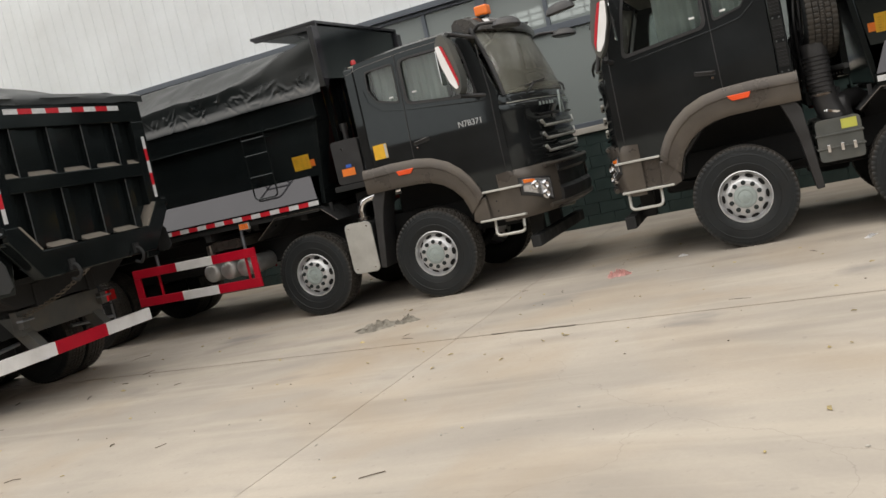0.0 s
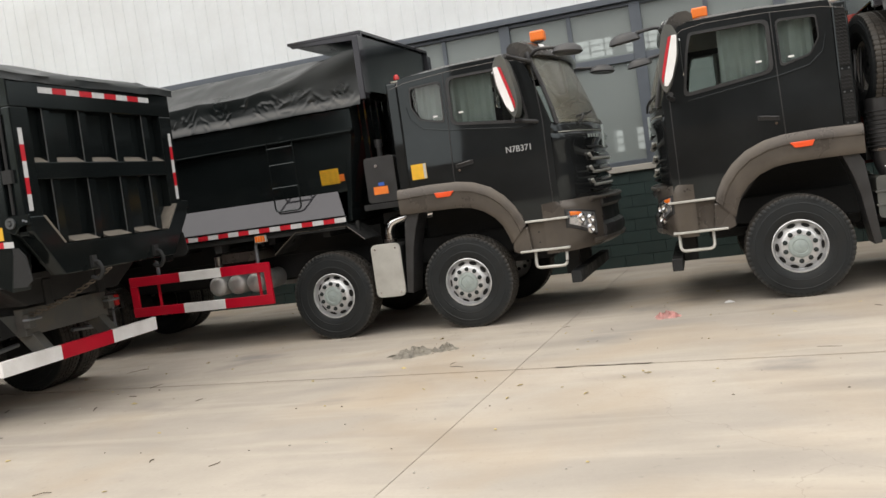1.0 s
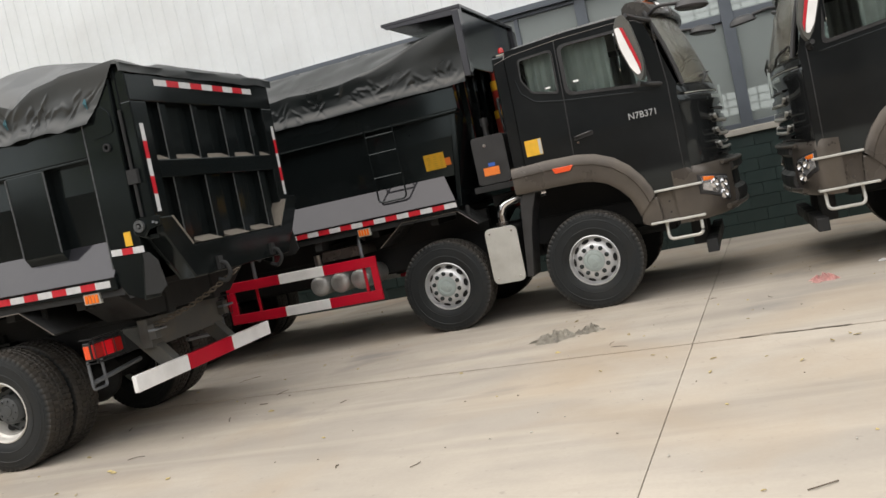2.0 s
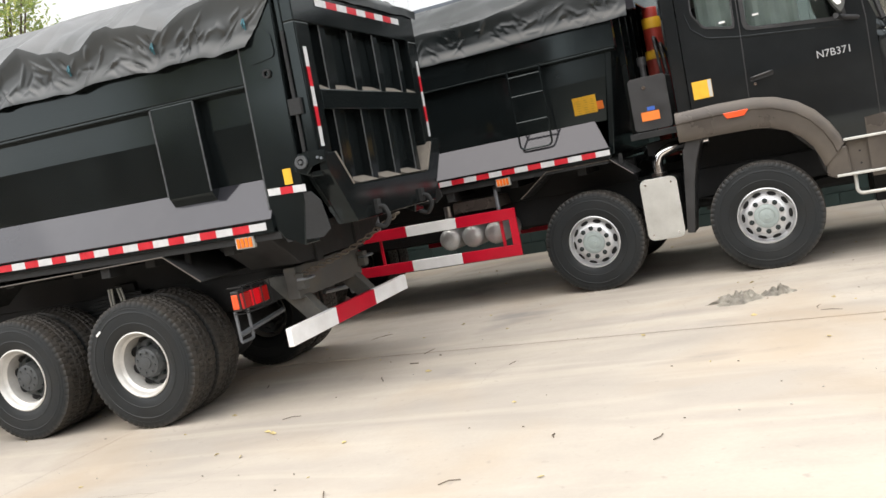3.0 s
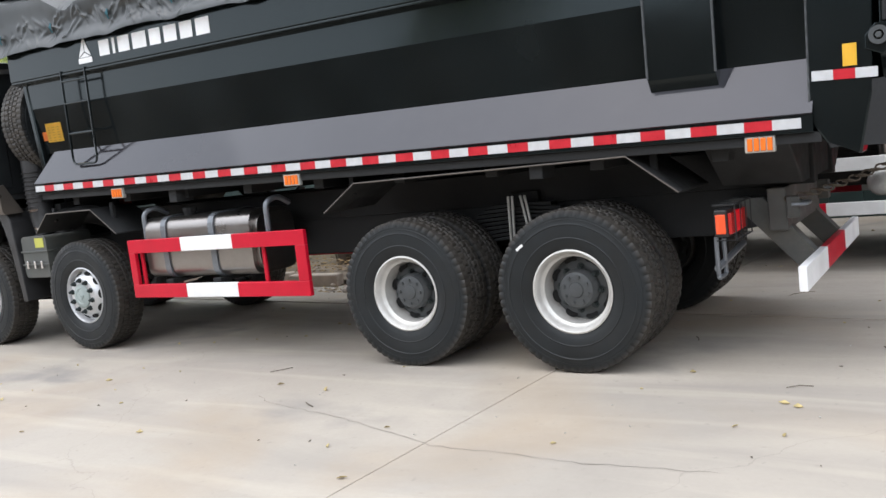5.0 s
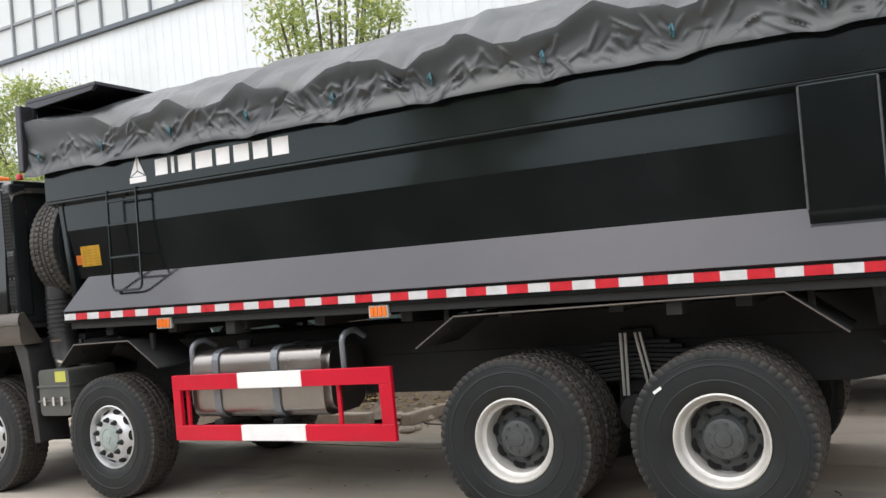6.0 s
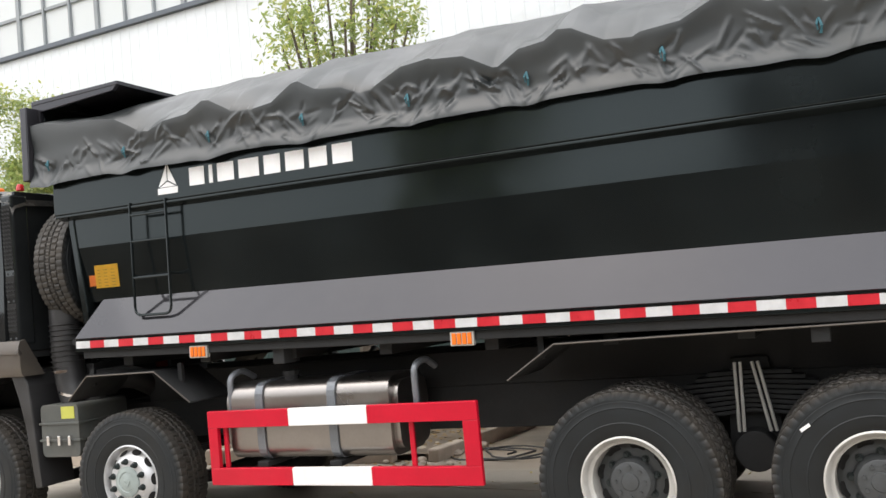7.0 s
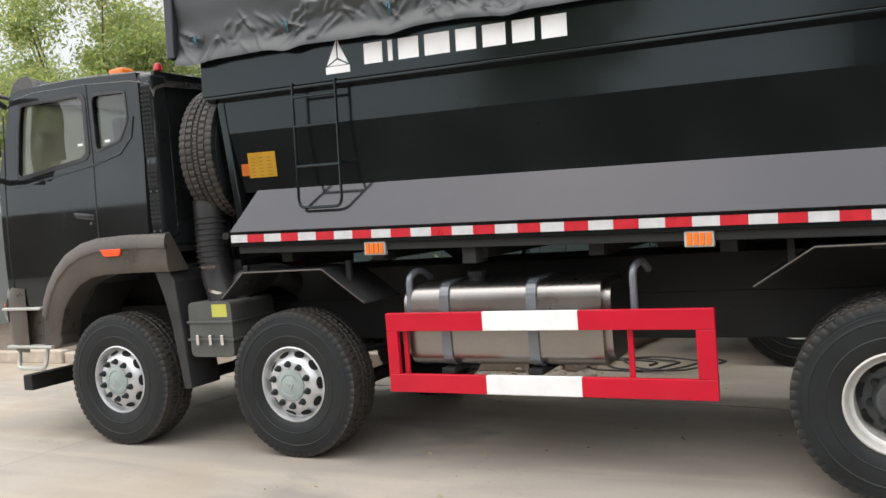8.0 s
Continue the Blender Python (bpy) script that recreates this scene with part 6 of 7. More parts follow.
BROWNWALL = mat("brown_weathered_wall", (0.11, 0.075, 0.05), 0.85, vary=0.3, scale=0.5, fine=6.0, bump=0.1, dirt=(0.1, 0.08, 0.06), dirt_amount=0.5)
PLASTER = mat("grey_hall_plaster", (0.42, 0.45, 0.45), 0.8, vary=0.1, scale=0.5)
BARK = mat("grey_bark", (0.12, 0.095, 0.07), 0.85, vary=0.3, scale=6.0, bump=0.4)
EARTH = mat("dry_earth", (0.2, 0.16, 0.12), 0.9, vary=0.3, scale=4.0, fine=30.0, bump=0.4)
DRYLEAF = mat("dry_leaf", (0.27, 0.18, 0.08), 0.7, vary=0.4, scale=9.0)
PALELEAF = mat("pale_dry_leaf", (0.44, 0.35, 0.16), 0.7, vary=0.4, scale=9.0)
TWIG = mat("dry_twig", (0.1, 0.075, 0.05), 0.8, vary=0.3)
RAG = mat("dirty_grey_cloth", (0.4, 0.37, 0.315), 0.9, vary=0.4, scale=14.0)
PINK = mat("pink_plastic_film", (0.72, 0.4, 0.37), 0.5, vary=0.2, scale=18.0)

WALL_Y = 14.4


def plain(name, dims, material, label, bevel=0.0):
    ob = block(name, dims, material, None, bevel=bevel)
    return tagged(ob, label, kind="structure")


def yard():
    bm = bmesh.new()
    box(bm, -900, 900, -900, 900, -0.6, -0.012)
    ground = part("ground", bm, JOINT, None)
    tagged(ground, "worn pale concrete yard laid in large slabs", kind="structure")
    # the joints run a little askew to the hall, and not quite square to one another
    size, gap = 6.15, 0.006
    def corner(u, v):
        return (-1.69 + u * 0.9935 + v * 0.072, 7.41 - u * 0.114 + v * 0.9974)
    bm = bmesh.new()
    for i in range(-14, 12):
        for j in range(-12, 8):
            near = -5 <= i <= 3 and -3 <= j <= 1
            target = bmesh.new() if near else bm
            x0, y0 = i * size - (1.35 if i < -1 else 0.0), j * size
            wide = size + (1.35 if i == -2 else 0.0)
            v = box(target, x0 + gap / 2, x0 + wide - gap / 2, y0 + gap / 2, y0 + size - gap / 2, -0.1, 0.0)
            for k in v:
                k.co.x, k.co.y = corner(k.co.x, k.co.y)
            if near:
                part("slab", target, CONCRETE, ground, at=pose(0, 0, 0.007 if j == 0 else 0.0), bevel=0.004)
    def crack(points, width, seed, z):
        """A wandering ribbon of dirt along a line."""
        rng = random.Random(seed)
        bm = bmesh.new()
        rows = []
        for p, q in zip(points, points[1:]):
            d = Vector(q) - Vector(p)
            n = max(2, int(d.length / 0.06))
            side = Vector((-d.y, d.x)).normalized()
            for k in range(n):
                c = Vector(p) + d * (k / n) + side * rng.uniform(-0.014, 0.014)
                w = width * rng.uniform(0.3, 1.3)
                rows.append([bm.verts.new((c.x + side.x * w * e, c.y + side.y * w * e, z)) for e in (-0.5, 0.5)])
        for a, b in zip(rows, rows[1:]):
            bm.faces.new((a[0], a[1], b[1], b[0]))
        part("crack", bm, CRACKDIRT, ground, "thin dark crack in the concrete")

    crack([(-9.83, 5.36), (-9.57, 5.21), (-8.85, 5.07), (-7.98, 4.78), (-7.63, 4.78), (-7.08, 4.76), (-6.37, 4.81)], 0.0042, 3, 0.002)
    crack([(-1.32, 7.375), (-0.98, 7.335), (-0.43, 7.27)], 0.02, 8, 0.009)
    far = part("far_slabs", bm, CONCRETE, ground)
    tagged(far, "pale concrete slabs further off", kind="stuff")
    return ground


def hall():
    """The factory hall behind the trucks: block plinth, window band, white cladding, upper windows."""
    x0, x1, y = -46.0, 30.0, WALL_Y
    plinth = plain("wall_plinth", (x0, x1, y + 0.04, y + 0.24, -0.05, 1.56), MORTAR, "dark green painted block plinth of the hall")
    plain("window_sill", (x0, x1, y - 0.06, y + 0.26, 1.56, 1.66), SILL, "pale concrete window sill", 0.01)
    # corrugated cladding
    bm = bmesh.new()
    pitch_, z0, z1 = 0.25, 4.36, 8.0
    n = int((x1 - x0) / pitch_)
    pts = []
    for i in range(n):
        x = x0 + i * pitch_
        pts += [(x, y), (x + 0.2, y), (x + 0.21, y - 0.01), (x + 0.24, y - 0.01)]
    lo = [[bm.verts.new((px, py + d, z)) for px, py in pts] for z in (z0, z1) for d in (0.0, 0.06)]
    for a, b in ((0, 2), (1, 3), (0, 1), (2, 3)):
        for k in range(len(pts) - 1):
            bm.faces.new((lo[a][k], lo[a][k + 1], lo[b][k + 1], lo[b][k]))
    clad = part("wall_cladding", bm, CLAD, None)
    tagged(clad, "white corrugated metal cladding of the hall", kind="structure")
    plain("trim_flashing", (x0, x1, y - 0.08, y + 0.1, 4.26, 4.36), FRAME, "blue-grey metal flashing under the cladding", 0.006)
    plain("trim_upper", (x0, x1, y - 0.1, y + 0.1, 8.0, 8.1), FRAME, "dark flashing under the upper windows", 0.006)
    plain("wall_parapet", (x0, x1, y - 0.02, y + 0.2, 11.2, 12.2), CLAD, "white upper wall of the hall")
    plain("roof", (x0, x1, y + 0.2, y + 24, 12.0, 12.2), CLAD, "metal hall roof")
    for nm, za, zb in (("low", 0, 2.28), ("mid", 3.22, 6.48), ("top", 7.28, 12.0)):
        plain("wall_back_" + nm, (x0, x1, y + 24, y + 24.2, za, zb), PLASTER, "grey plastered back wall of the hall")
    plain("wall_west", (x0 - 0.2, x0, y, y + 24.2, 0, 12.2), CLAD, "end wall of the hall")
    plain("wall_east", (x1, x1 + 0.2, y, y + 24.2, 0, 12.2), CLAD, "end wall of the hall")
    for za, zb in ((2.28, 3.22), (6.48, 7.28)):
        bm = bmesh.new()
        x = x0
        while x < x1:
            box(bm, x - 0.03, x + 0.03, y + 24.02, y + 24.1, za, zb)
            if int((x - x0) / 0.62 + 0.5) % 10 == 0:
                box(bm, x - 0.3, x + 0.3, y + 24.01, y + 24.12, za, zb)
            x += 0.62
        for f in (0.33, 0.67):
            z = za + (zb - za) * f
            box(bm, x0, x1, y + 24.04, y + 24.08, z - 0.025, z + 0.025)
        if za < 3:
            plain("wall_back_fill", (x0, -3.3, y + 23.98, y + 24.2, za, zb), PLASTER, "grey plastered back wall of the hall")
        tagged(part("back_window_bars", bm, FRAME, None), "grid bars of the far hall windows", kind="structure")
    # lower window band: mullions, transom, panes
    win = new("window_1")
    tagged(win, "long band of dark steel-framed hall windows", kind="structure")
    step = 2.15
    first = -0.62 - step * 21
    k = 0
    x = first
    while x < x1:
        wide = 0.09
        block("mullion", (x - wide, x + wide, y - 0.01, y + 0.14, 1.66, 4.26), FRAME, win, bevel=0.008)
        for za, zb, thin in ((1.66, 1.74, 0), (3.32, 3.44, 0), (4.2, 4.26, 0)):
            block("transom", (x + wide, x + step - wide, y + 0.01, y + 0.12, za, zb), FRAME, win, bevel=0.006)
        block("thin_bar", (x + step / 2 - 0.035, x + step / 2 + 0.035, y + 0.02, y + 0.11, 3.44, 4.2), FRAME, win, bevel=0.005)
        if -24 < x < 8:
            bm = bmesh.new()
            box(bm, x + wide, x + step - wide, y + 0.06, y + 0.066, 1.74, 3.32)
            ob = part("pane", bm, HALLGLASS, win)
            ob.visible_shadow = False
            bm = bmesh.new()
            box(bm, x + wide, x + step - wide, y + 0.06, y + 0.066, 3.44, 4.2)
            ob = part("pane", bm, HALLGLASS, win)
            ob.visible_shadow = False
        x += step
    # upper windows
    win = new("window_2")
    tagged(win, "upper band of hall windows with grey frames", kind="structure")
    x, k = -40.0, 0
    while x < 10:
        wide = 0.05 if k % 3 == 0 else 0.028
        block("mullion", (x - wide, x + wide, y - 0.02, y + 0.1, 8.1, 11.2), GREYFRAME, win, bevel=0.006)
        block("transom", (x + 0.05, x + 0.726, y - 0.005, y + 0.09, 8.88, 8.95), GREYFRAME, win, bevel=0.005)
        for za, zb in ((8.1, 8.88), (8.95, 11.2)):
            bm = bmesh.new()
            box(bm, x + wide, x + 0.74, y + 0.05, y + 0.056, za, zb)
            part("pane", bm, UPPERGLASS, win)
        x, k = x + 0.776, k + 1
    plain("floor_hall", (x0, x1, y + 0.24, y + 24, -0.02, 0.005), PLASTER, "grey hall floor")
    return plinth


def plinth_blocks(plinth):
    """Painted blocks of the plinth in running bond, each its own piece near the trucks."""
    L, H, g = 0.45, 0.195, 0.008
    def mesh():
        bm = bmesh.new()
        box(bm, 0, L - g, 0, 0.06, 0, H - g)
        bmesh.ops.bevel(bm, geom=[e for e in bm.edges], offset=0.006, segments=1)
        return finish(bm, "block")
    me = shared("plinth_block", mesh)
    for row in range(8):
        for k in range(36):
            part("block", me, GREEN, plinth, at=pose(-8.0 + k * L + (L / 2 if row % 2 else 0), WALL_Y - 0.012 + 0.004 * ((k * 7 + row * 3) % 3), row * H + 0.002))
    bm = bmesh.new()
    for row in range(8):
        for k in list(range(-60, 0)) + list(range(36, 60)):
            x = -8.0 + k * L + (L / 2 if row % 2 else 0)
            box(bm, x, x + L - g, WALL_Y - 0.01, WALL_Y + 0.05, row * H + 0.002, row * H + H - g)
    far = part("far_blocks", bm, GREEN, plinth)
    tagged(far, "dark green painted blocks", kind="stuff")


def leaf_material(name, colour):
    m = mat(name, colour, 0.45, vary=0.35, scale=1.2, fine=5.0, bump=0.0)
    t, b = m.node_tree, m.node_tree.nodes["Principled BSDF"]
    trans = t.nodes.new("ShaderNodeBsdfTranslucent")
    trans.inputs["Color"].default_value = (colour[0] * 2.2, colour[1] * 2.2, colour[2] * 1.3, 1)
    mix = t.nodes.new("ShaderNodeMixShader")
    mix.inputs[0].default_value = 0.4
    out = t.nodes["Material Output"]
    t.links.new(b.outputs[0], mix.inputs[1]), t.links.new(trans.outputs[0], mix.inputs[2]), t.links.new(mix.outputs[0], out.inputs["Surface"])
    return m


LEAF = leaf_material("green_leaf", (0.2, 0.25, 0.11))
LEAF2 = leaf_material("yellow_green_leaf", (0.34, 0.35, 0.16))


def tree(x, y, height, radius, seed, leaves, label, crown_base=0.35):
    """A forked tapered trunk with limbs; leaves in many small clumps with gaps between them."""
    rng = random.Random(seed)
    t = thing("tree", pose(x, y, 0), label, "tree", "trees round the yard")
    bm = bmesh.new()

    def limb(pts, r0, r1):
        rings = []
        for i, q in enumerate(pts):
            rr = r0 + (r1 - r0) * i / (len(pts) - 1)
            rings.append([bm.verts.new(q + Vector((rr * math.cos(a), rr * math.sin(a), 0))) for a in [2 * math.pi * k / 7 for k in range(7)]])
        for a, b in zip(rings, rings[1:]):
            for k in range(7):
                bm.faces.new((a[k], a[(k + 1) % 7], b[(k + 1) % 7], b[k]))

    fork = height * crown_base
    trunk = [Vector((0.06 * math.sin(k), 0.05 * math.cos(k * 1.7), -0.03 + fork * k / 5)) for k in range(6)]
    limb(trunk, 0.022 * height, 0.015 * height)
    clumps = []
    for k in range(26):
        a = k * 2.4 + rng.uniform(-0.4, 0.4)
        h = rng.random() ** 0.8
        reach = radius * (0.35 + 0.65 * math.sin(math.pi * (0.15 + 0.8 * h))) * rng.uniform(0.6, 1.0)
        tip = Vector((reach * math.cos(a), reach * math.sin(a), fork * 0.9 + (height - fork * 0.9) * (0.12 + 0.85 * h)))
        start = trunk[-1] if h > 0.3 else trunk[-2]
        bend = start.lerp(tip, 0.5) + Vector((0, 0, 0.12 * height * (0.6 - h)))
        pts = [start.lerp(bend, j / 3).lerp(bend.lerp(tip, j / 3), j / 3) for j in range(4)]
        limb(pts, 0.008 * height, 0.002 * height)
        clumps.append((tip, radius * rng.uniform(0.2, 0.38)))
        for j in range(3):
            off = Vector((rng.uniform(-1, 1), rng.uniform(-1, 1), rng.uniform(-0.8, 0.8))) * radius * 0.3
            clumps.append((pts[2].lerp(tip, rng.random()) + off, radius * rng.uniform(0.12, 0.3)))
    part("trunk", bm, BARK, t, "grey-brown tapered trunk with limbs", smooth=True)
    for nm, material, share in (("crown", LEAF, 0.72), ("young_leaves", LEAF2, 0.28)):
        verts, faces = [], []
        for k in range(int(leaves * share)):
            c, r = clumps[rng.randrange(len(clumps))]
            p = c + Vector((rng.gauss(0, 1), rng.gauss(0, 1), rng.gauss(0, 0.75))) * r * 0.5
            size = rng.uniform(0.032, 0.065)
            u = Vector((rng.gauss(0, 1), rng.gauss(0, 1), rng.gauss(-0.5, 0.7))).normalized()
            w = u.cross(Vector((rng.gauss(0, 1), rng.gauss(0, 1), rng.gauss(0, 1)))).normalized()
            n = u.cross(w)
            b = len(verts)
            verts += [p - u * size, p + w * size * 0.36 + n * size * 0.1, p + u * size, p - w * size * 0.36 + n * size * 0.1]
            faces += [(b, b + 1, b + 2), (b, b + 2, b + 3)]
        me = bpy.data.meshes.new(nm)
        me.from_pydata([tuple(v) for v in verts], [], faces)
        part(nm, me, material, t, "uneven clumps of small green leaves" if nm == "crown" else "paler yellow-green young leaves")
    return t


def litter():
    """Rags, film, twigs and fallen leaves lying about on the slabs."""
    def crumple(name, x, y, w, d, h, seed, material, label, category):
        bm = bmesh.new()
        n = 16
        rows = []
        for i in range(n + 1):
            row = []
            for j in range(n + 1):
                u, v = i / n - 0.5, j / n - 0.5
                edge = max(0.0, 1 - (abs(u) * 2) ** 3) * max(0.0, 1 - (abs(v) * 2) ** 3)
                z = 0.006 + h * edge * (abs(noise.noise((u * 5, v * 5, seed))) * 1.3 + abs(noise.noise((u * 13, v * 13, seed))) * 0.7)
                row.append(bm.verts.new((u * w * (1 + 0.5 * noise.noise((v * 4, seed, 1))), v * d * (1 + 0.6 * noise.noise((u * 4, seed, 2))), z)))
            rows.append(row)
        for a, b in zip(rows, rows[1:]):
            for k in range(n):
                bm.faces.new((a[k], a[k + 1], b[k + 1], b[k]))
        bmesh.ops.solidify(bm, geom=bm.faces, thickness=0.004)
        ob = part(name, bm, material, None, at=pose(x, y, 0.0, 0, 0, seed * 31 % 90), smooth=True)
        return tagged(ob, label, category)

    crumple("rag", -3.04, 8.47, 0.42, 0.32, 0.11, 4, RAG, "crumpled dirty grey-brown rag on the concrete", "rag")
    crumple("rag", -2.70, 8.58, 0.26, 0.18, 0.08, 9, RAG, "small torn end of a dirty rag", "rag")
    crumple("plastic_film", -0.42, 9.36, 0.26, 0.2, 0.08, 6, PINK, "crumpled pink plastic film on the concrete", "litter")
    crumple("paper_scrap", 0.22, 9.95, 0.1, 0.07, 0.03, 3, WHITE, "small white paper scrap on the concrete", "litter")
    crumple("paper_scrap", 2.1, 9.3, 0.2, 0.06, 0.03, 2, WHITE, "flat white paper strip on the concrete", "litter")
    rng = random.Random(5)
    for k in range(34):
        x, y = rng.uniform(-10.5, 2.5), rng.uniform(3.2, 9.3)
        length, a = rng.uniform(0.05, 0.19), rng.uniform(0, 6.28)
        bm = bmesh.new()
        tube(bm, [(0, 0, 0.006), (length * 0.5, 0.02 * rng.uniform(-1, 1), 0.009), (length, 0, 0.006)], rng.uniform(0.0025, 0.0045), 5)
        tagged(part("twig", bm, TWIG, None, at=pose(x, y, 0, 0, 0, math.degrees(a))), "thin dry twig lying on the concrete", "twig", "twigs on the ground")
    for nm, material, count, label in (("fallen_leaves", PALELEAF, 190, "scattered dry yellow-brown leaves"), ("pale_crumbs", SILL, 160, "scattered pale crumbs and paper bits"), ("dark_crumbs", TWIG, 110, "scattered dark crumbs of bark and soil")):
        bm = bmesh.new()
        for k in range(count):
            x, y = rng.uniform(-13, 3), rng.uniform(2.5, 13)
            s = rng.uniform(0.01, 0.03) if nm == "fallen_leaves" else rng.uniform(0.004, 0.012)
            a = rng.uniform(0, 6.28)
            c, q = math.cos(a) * s, math.sin(a) * s
            z = 0.004
            lift = rng.uniform(0.2, 0.7) * s
            v = [bm.verts.new(p) for p in ((x - c, y - q, z), (x + q * 0.5, y - c * 0.5, z + lift), (x + c, y + q, z + lift * 0.4), (x - q * 0.5, y + c * 0.5, z + 0.002))]
            top_ = [bm.verts.new(p.co + Vector((0, 0, 0.004))) for p in v]
            bm.faces.new(top_), bm.faces.new(v)
            for i in range(4):
                bm.faces.new((v[i], v[(i + 1) % 4], top_[(i + 1) % 4], top_[i]))
        tagged(part(nm, bm, material, None), label, kind="stuff")


def planting():
    """Kerb with earth, leaf litter and low shrubs at the foot of the hall, and a coil of cable."""
    rng = random.Random(21)
    kerb = new("kerb")
    tagged(kerb, "rough pale concrete kerb along a planted strip", kind="structure")
    def stone(x, y, turn, w):
        bm = bmesh.new()
        box(bm, 0, w - 0.02, 0, 0.14, 0, 0.17 + rng.uniform(-0.03, 0.03))
        part("kerb_stone", bm, KERB, kerb, at=pose(x, y + rng.uniform(-0.02, 0.02), 0, 0, 0, turn + rng.uniform(-2.5, 2.5)), bevel=0.02)
    x = -30.0
    while x < -13.0:
        w = rng.uniform(0.6, 0.9)
        stone(x, 9.62, 0, w)
        x += w
    y = 9.66
    while y < 13.6:
        w = rng.uniform(0.5, 0.85)
        stone(-12.0 + 0.17 * (y - 9.66), y, 80, w)
        y += w
    for k in range(26):
        bm = bmesh.new()
        r = rng.uniform(0.04, 0.11)
        bmesh.ops.create_icosphere(bm, subdivisions=2, radius=r)
        for v in bm.verts:
            v.co *= 1 + 0.35 * noise.noise(v.co * 9 + Vector((k, 0, 0)))
            v.co.z *= 0.6
        part("rubble_stone", bm, KERB, kerb, at=pose(rng.uniform(-13.3, -11.75), rng.uniform(9.25, 10.6), 0.03, 0, 0, rng.uniform(0, 360)))
    bm = bmesh.new()
    rows = []
    for i in range(120):
        rows.append([bm.verts.new((-30 + (17.9 + 0.17 * 4.55 * j / 15) * i / 119, 9.74 + 4.6 * j / 15, 0.09 + 0.09 * noise.noise((i * 0.4, j * 0.5, 2)))) for j in range(16)])
    for a, b in zip(rows, rows[1:]):
        for k in range(15):
            bm.faces.new((a[k], a[k + 1], b[k + 1], b[k]))
    tagged(part("earth_bed", bm, EARTH, None, smooth=True), "dry brown earth bed behind the kerb", kind="structure")
    verts, faces = [], []
    for k in range(5200):
        p = Vector((rng.uniform(-19, -11.7), rng.uniform(9.15, 14.3), 0.13 + rng.uniform(0, 0.07)))
        if p.y < 9.75 or p.x > -12.05 + 0.17 * (p.y - 9.66):
            p.z = 0.012
        s, a = rng.uniform(0.02, 0.05), rng.uniform(0, 6.28)
        b = len(verts)
        c, q = math.cos(a) * s, math.sin(a) * s
        verts += [p + Vector((-c, -q, 0)), p + Vector((q * 0.5, -c * 0.5, s * 0.4)), p + Vector((c, q, 0.01)), p + Vector((-q * 0.5, c * 0.5, 0.004))]
        faces += [(b, b + 1, b + 2), (b, b + 2, b + 3)]
    me = bpy.data.meshes.new("bed_leaves")
    me.from_pydata([tuple(v) for v in verts], [], faces)
    tagged(part("bed_leaves", me, DRYLEAF, None), "thick layer of dry brown leaves on the bed", kind="stuff")
    for sx, sy in ((-17.2, 12.8), (-15.9, 12.0), (-15.0, 11.5), (-14.35, 11.9), (-14.2, 12.9), (-16.6, 11.2), (-13.95, 11.35), (-14.5, 10.6)):
        t = thing("shrub", pose(sx, sy, 0.05), "low green shrub in the planted bed", "shrub", "shrubs by the hall")
        bm = bmesh.new()
        tips = []
        for k in range(9):
            a = rng.uniform(0, 6.28)
            tip = Vector((0.4 * math.cos(a) * rng.random(), 0.3 * math.sin(a) * rng.random(), rng.uniform(0.35, 0.75)))
            tube(bm, [(0, 0, 0), tuple(tip * 0.5 + Vector((0, 0, 0.05))), tuple(tip)], 0.008, 5)
            tips.append(tip)
        part("stem", bm, BARK, t)
        verts, faces = [], []
        for k in range(420):
            p = tips[k % 9] + Vector((rng.gauss(0, 0.13), rng.gauss(0, 0.11), rng.gauss(-0.06, 0.13)))
            p.z = max(0.02, p.z)
            s = rng.uniform(0.03, 0.06)
            u = Vector((rng.gauss(0, 1), rng.gauss(0, 1), rng.gauss(0, 0.6))).normalized()
            w = u.cross(Vector((rng.gauss(0, 1), rng.gauss(0, 1), rng.gauss(0, 1)))).normalized()
            b = len(verts)
            verts += [p - u * s, p + w * s * 0.4, p + u * s, p - w * s * 0.4]
            faces += [(b, b + 1, b + 2), (b, b + 2, b + 3)]
        me = bpy.data.meshes.new("foliage")
        me.from_pydata([tuple(v) for v in verts], [], faces)
        part("foliage", me, LEAF, t, "small dark green leaves")
    bm = bmesh.new()
    pts = []
    for k in range(60):
        a = k * 0.33
        pts.append((-11.75 + (0.42 + 0.08 * math.sin(k)) * math.cos(a) + 0.012 * k, 10.0 + (0.34 + 0.05 * math.cos(k * 0.7)) * math.sin(a), 0.016 + 0.012 * (k // 19)))
    tube(bm, pts, 0.011, 6)
    tagged(part("cable", bm, PLASTIC, None, smooth=True), "loose coil of black cable on the concrete", "cable")


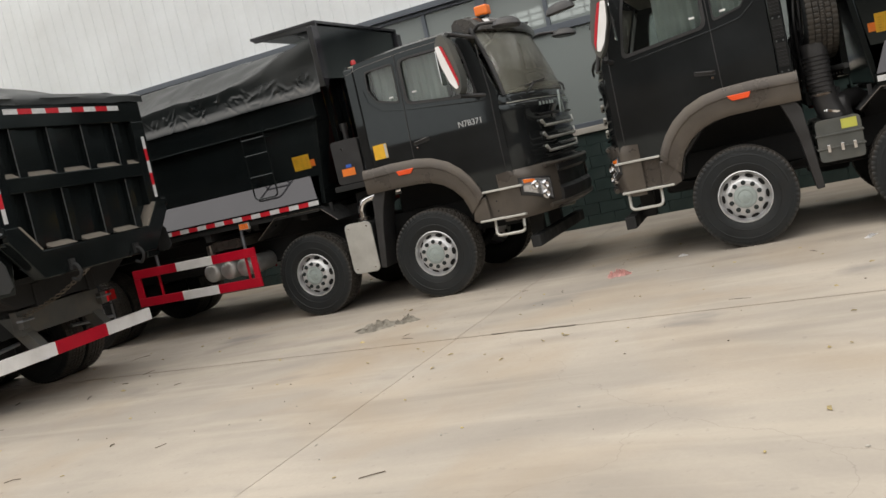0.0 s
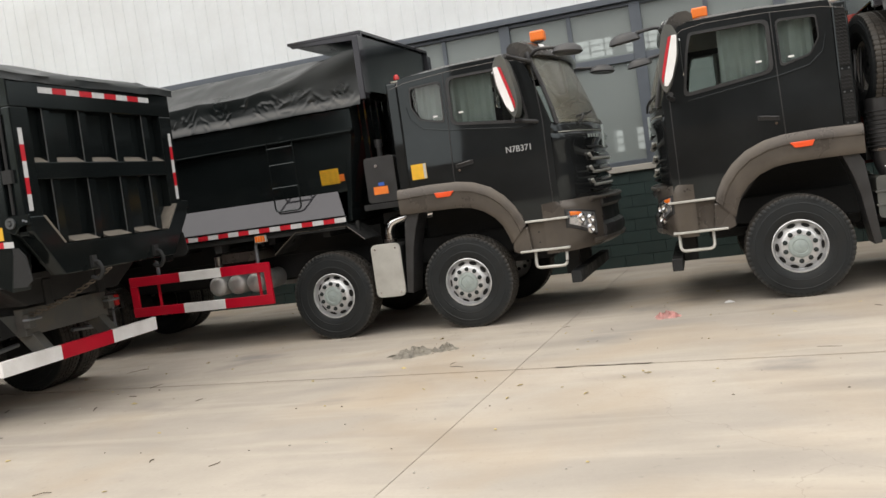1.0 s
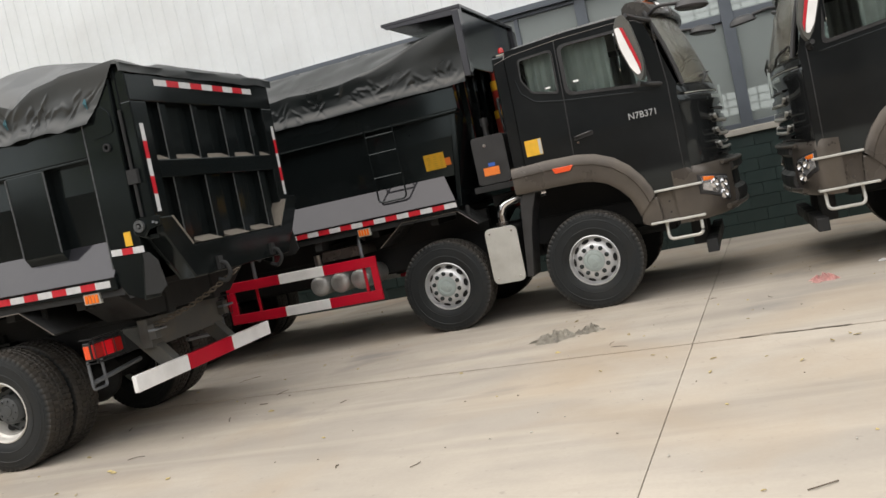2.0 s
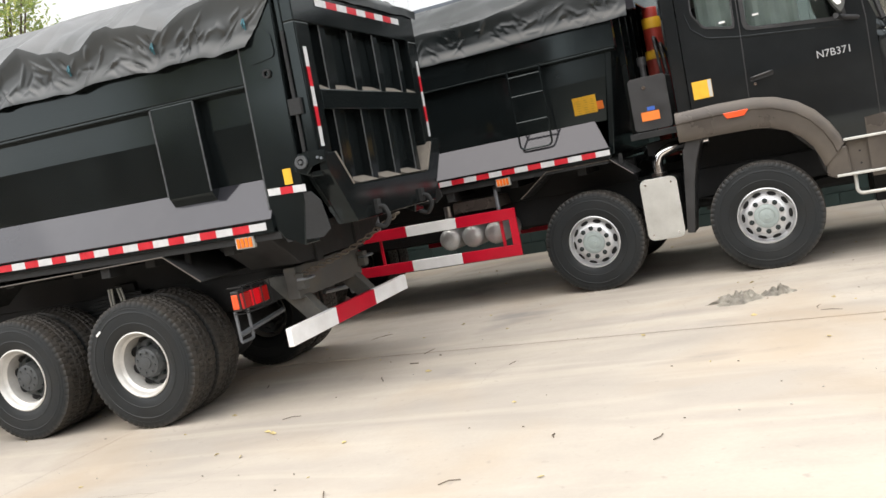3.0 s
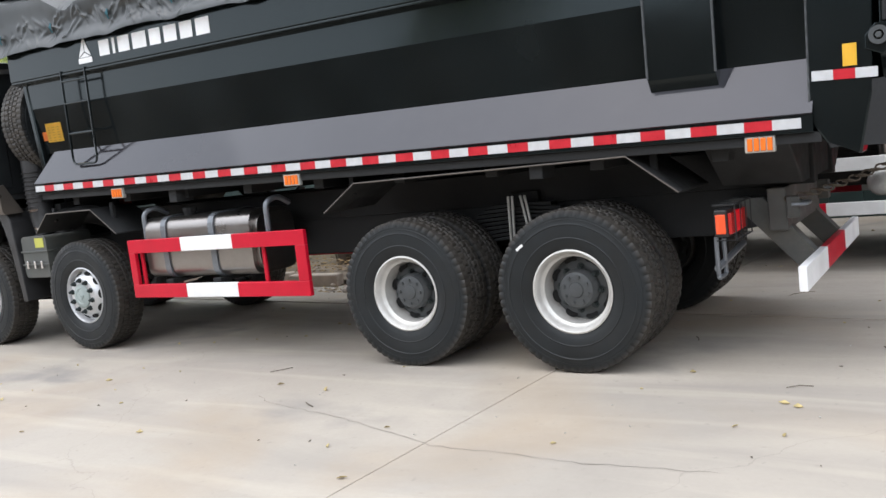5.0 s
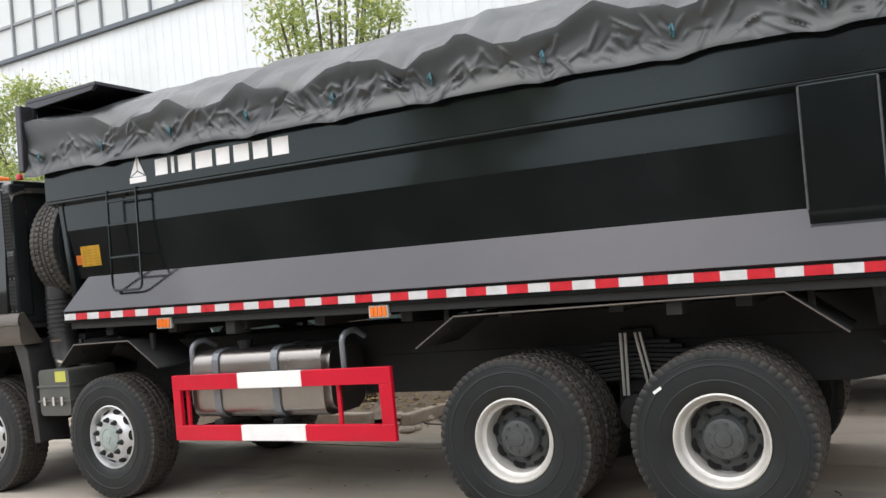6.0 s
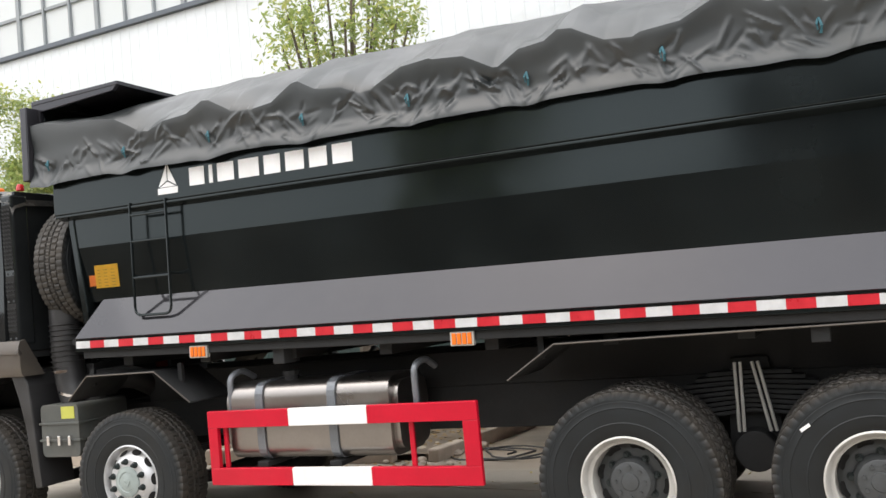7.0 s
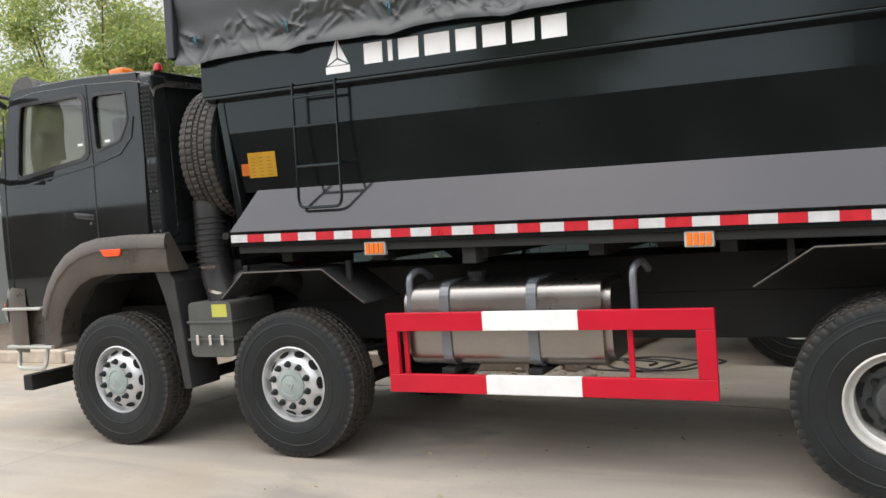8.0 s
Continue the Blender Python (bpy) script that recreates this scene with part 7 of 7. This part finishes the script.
def shed():
    """A low grey building with a slatted shutter beyond the parked trucks."""
    s = thing("shed", pose(-29.0, 13.2, 0), "grey shed with an overhanging dark roof and a slatted shutter", "building")
    block("wall", (-3, 3, -1.6, 1.0, 0, 5.0), PLASTER, s, bevel=0.01)
    block("roof", (-3.6, 3.6, -2.3, 1.1, 5.0, 5.3), FRAME, s, "dark overhanging roof", bevel=0.02)
    block("fascia", (-3.62, 3.62, -2.33, -2.3, 4.95, 5.38), CLAD, s, bevel=0.01)
    for k in range(34):
        bm = bmesh.new()
        prism(bm, [(-1.61, 0.1 + 0.12 * k), (-1.66, 0.12 + 0.12 * k), (-1.61, 0.215 + 0.12 * k)], -1.9, 2.4, "x")
        part("shutter_slat", bm, CLAD, s)


ground = yard()
plinth = hall()
A_M, B_M, C_M = pose(-14.92, 7.53, 0, 0, 0, 180), pose(-2.645, 11.03, 0, 0, 0, -2.5), pose(1.0, 11.03, 0, 0, 0, 180)
tipper(A_M, 1.35, 0.078, -0.83, 0.13, "black eight-wheel dump truck under a wrinkled dark cover", 1.0, 0.05, 0.0, False)
tipper(B_M, 0.0, 0.12, -0.81, 0.0, "black eight-wheel dump truck parked before the hall windows", 1.0, 1.14, -0.13)
tipper(C_M, 0.0, 0.12, -0.81, 0.0, "black eight-wheel dump truck nose to nose with another", 0.55, 0.73, 0.1)
cover(A_M, 1.35, 0.078, -0.83, 0.13, 3, 1.0, "wrinkled dark grey-green tarpaulin tied over a dump box")
cover(B_M, 0.0, 0.12, -0.81, 0.0, 8, 0.2, "dark tarpaulin stretched smoothly over a dump box")
cover(C_M, 0.0, 0.12, -0.81, 0.0, 5, 0.45, "dark tarpaulin over a dump box")
tree(-13.55, 11.0, 6.9, 1.15, 11, 8500, "slender tree with loose pale green leaves in the planted bed")
tree(-21.4, 12.2, 6.1, 2.0, 12, 52000, "broad leafy green tree beyond the cab")
# never in view: added for a dark patch reflected in the box side
tree(-15.3, -6.4, 8.6, 1.7, 14, 60000, "unseen dense leafy tree added across the yard for reflections", 0.15)
# unseen dark mass, added so the rear of the box reflects dark
plain("wall_south", (-9.8, 34, -10.4, -10.0, 0, 6.6), FARWALL, "unseen dark weathered wall added to close the yard")
# unseen low wall, added to darken the lower plates and brown the door reflections
plain("wall_yard", (-48, 34.0, -5.6, -5.2, 0, 3.3), BROWNWALL, "unseen brown weathered wall added to darken reflections")
plain("wall_east_yard", (30, 30.4, -10, 14.4, 0, 9.0), FARWALL, "unseen dark weathered wall added to close the yard")
shed()
planting()
litter()
plinth_blocks(plinth)
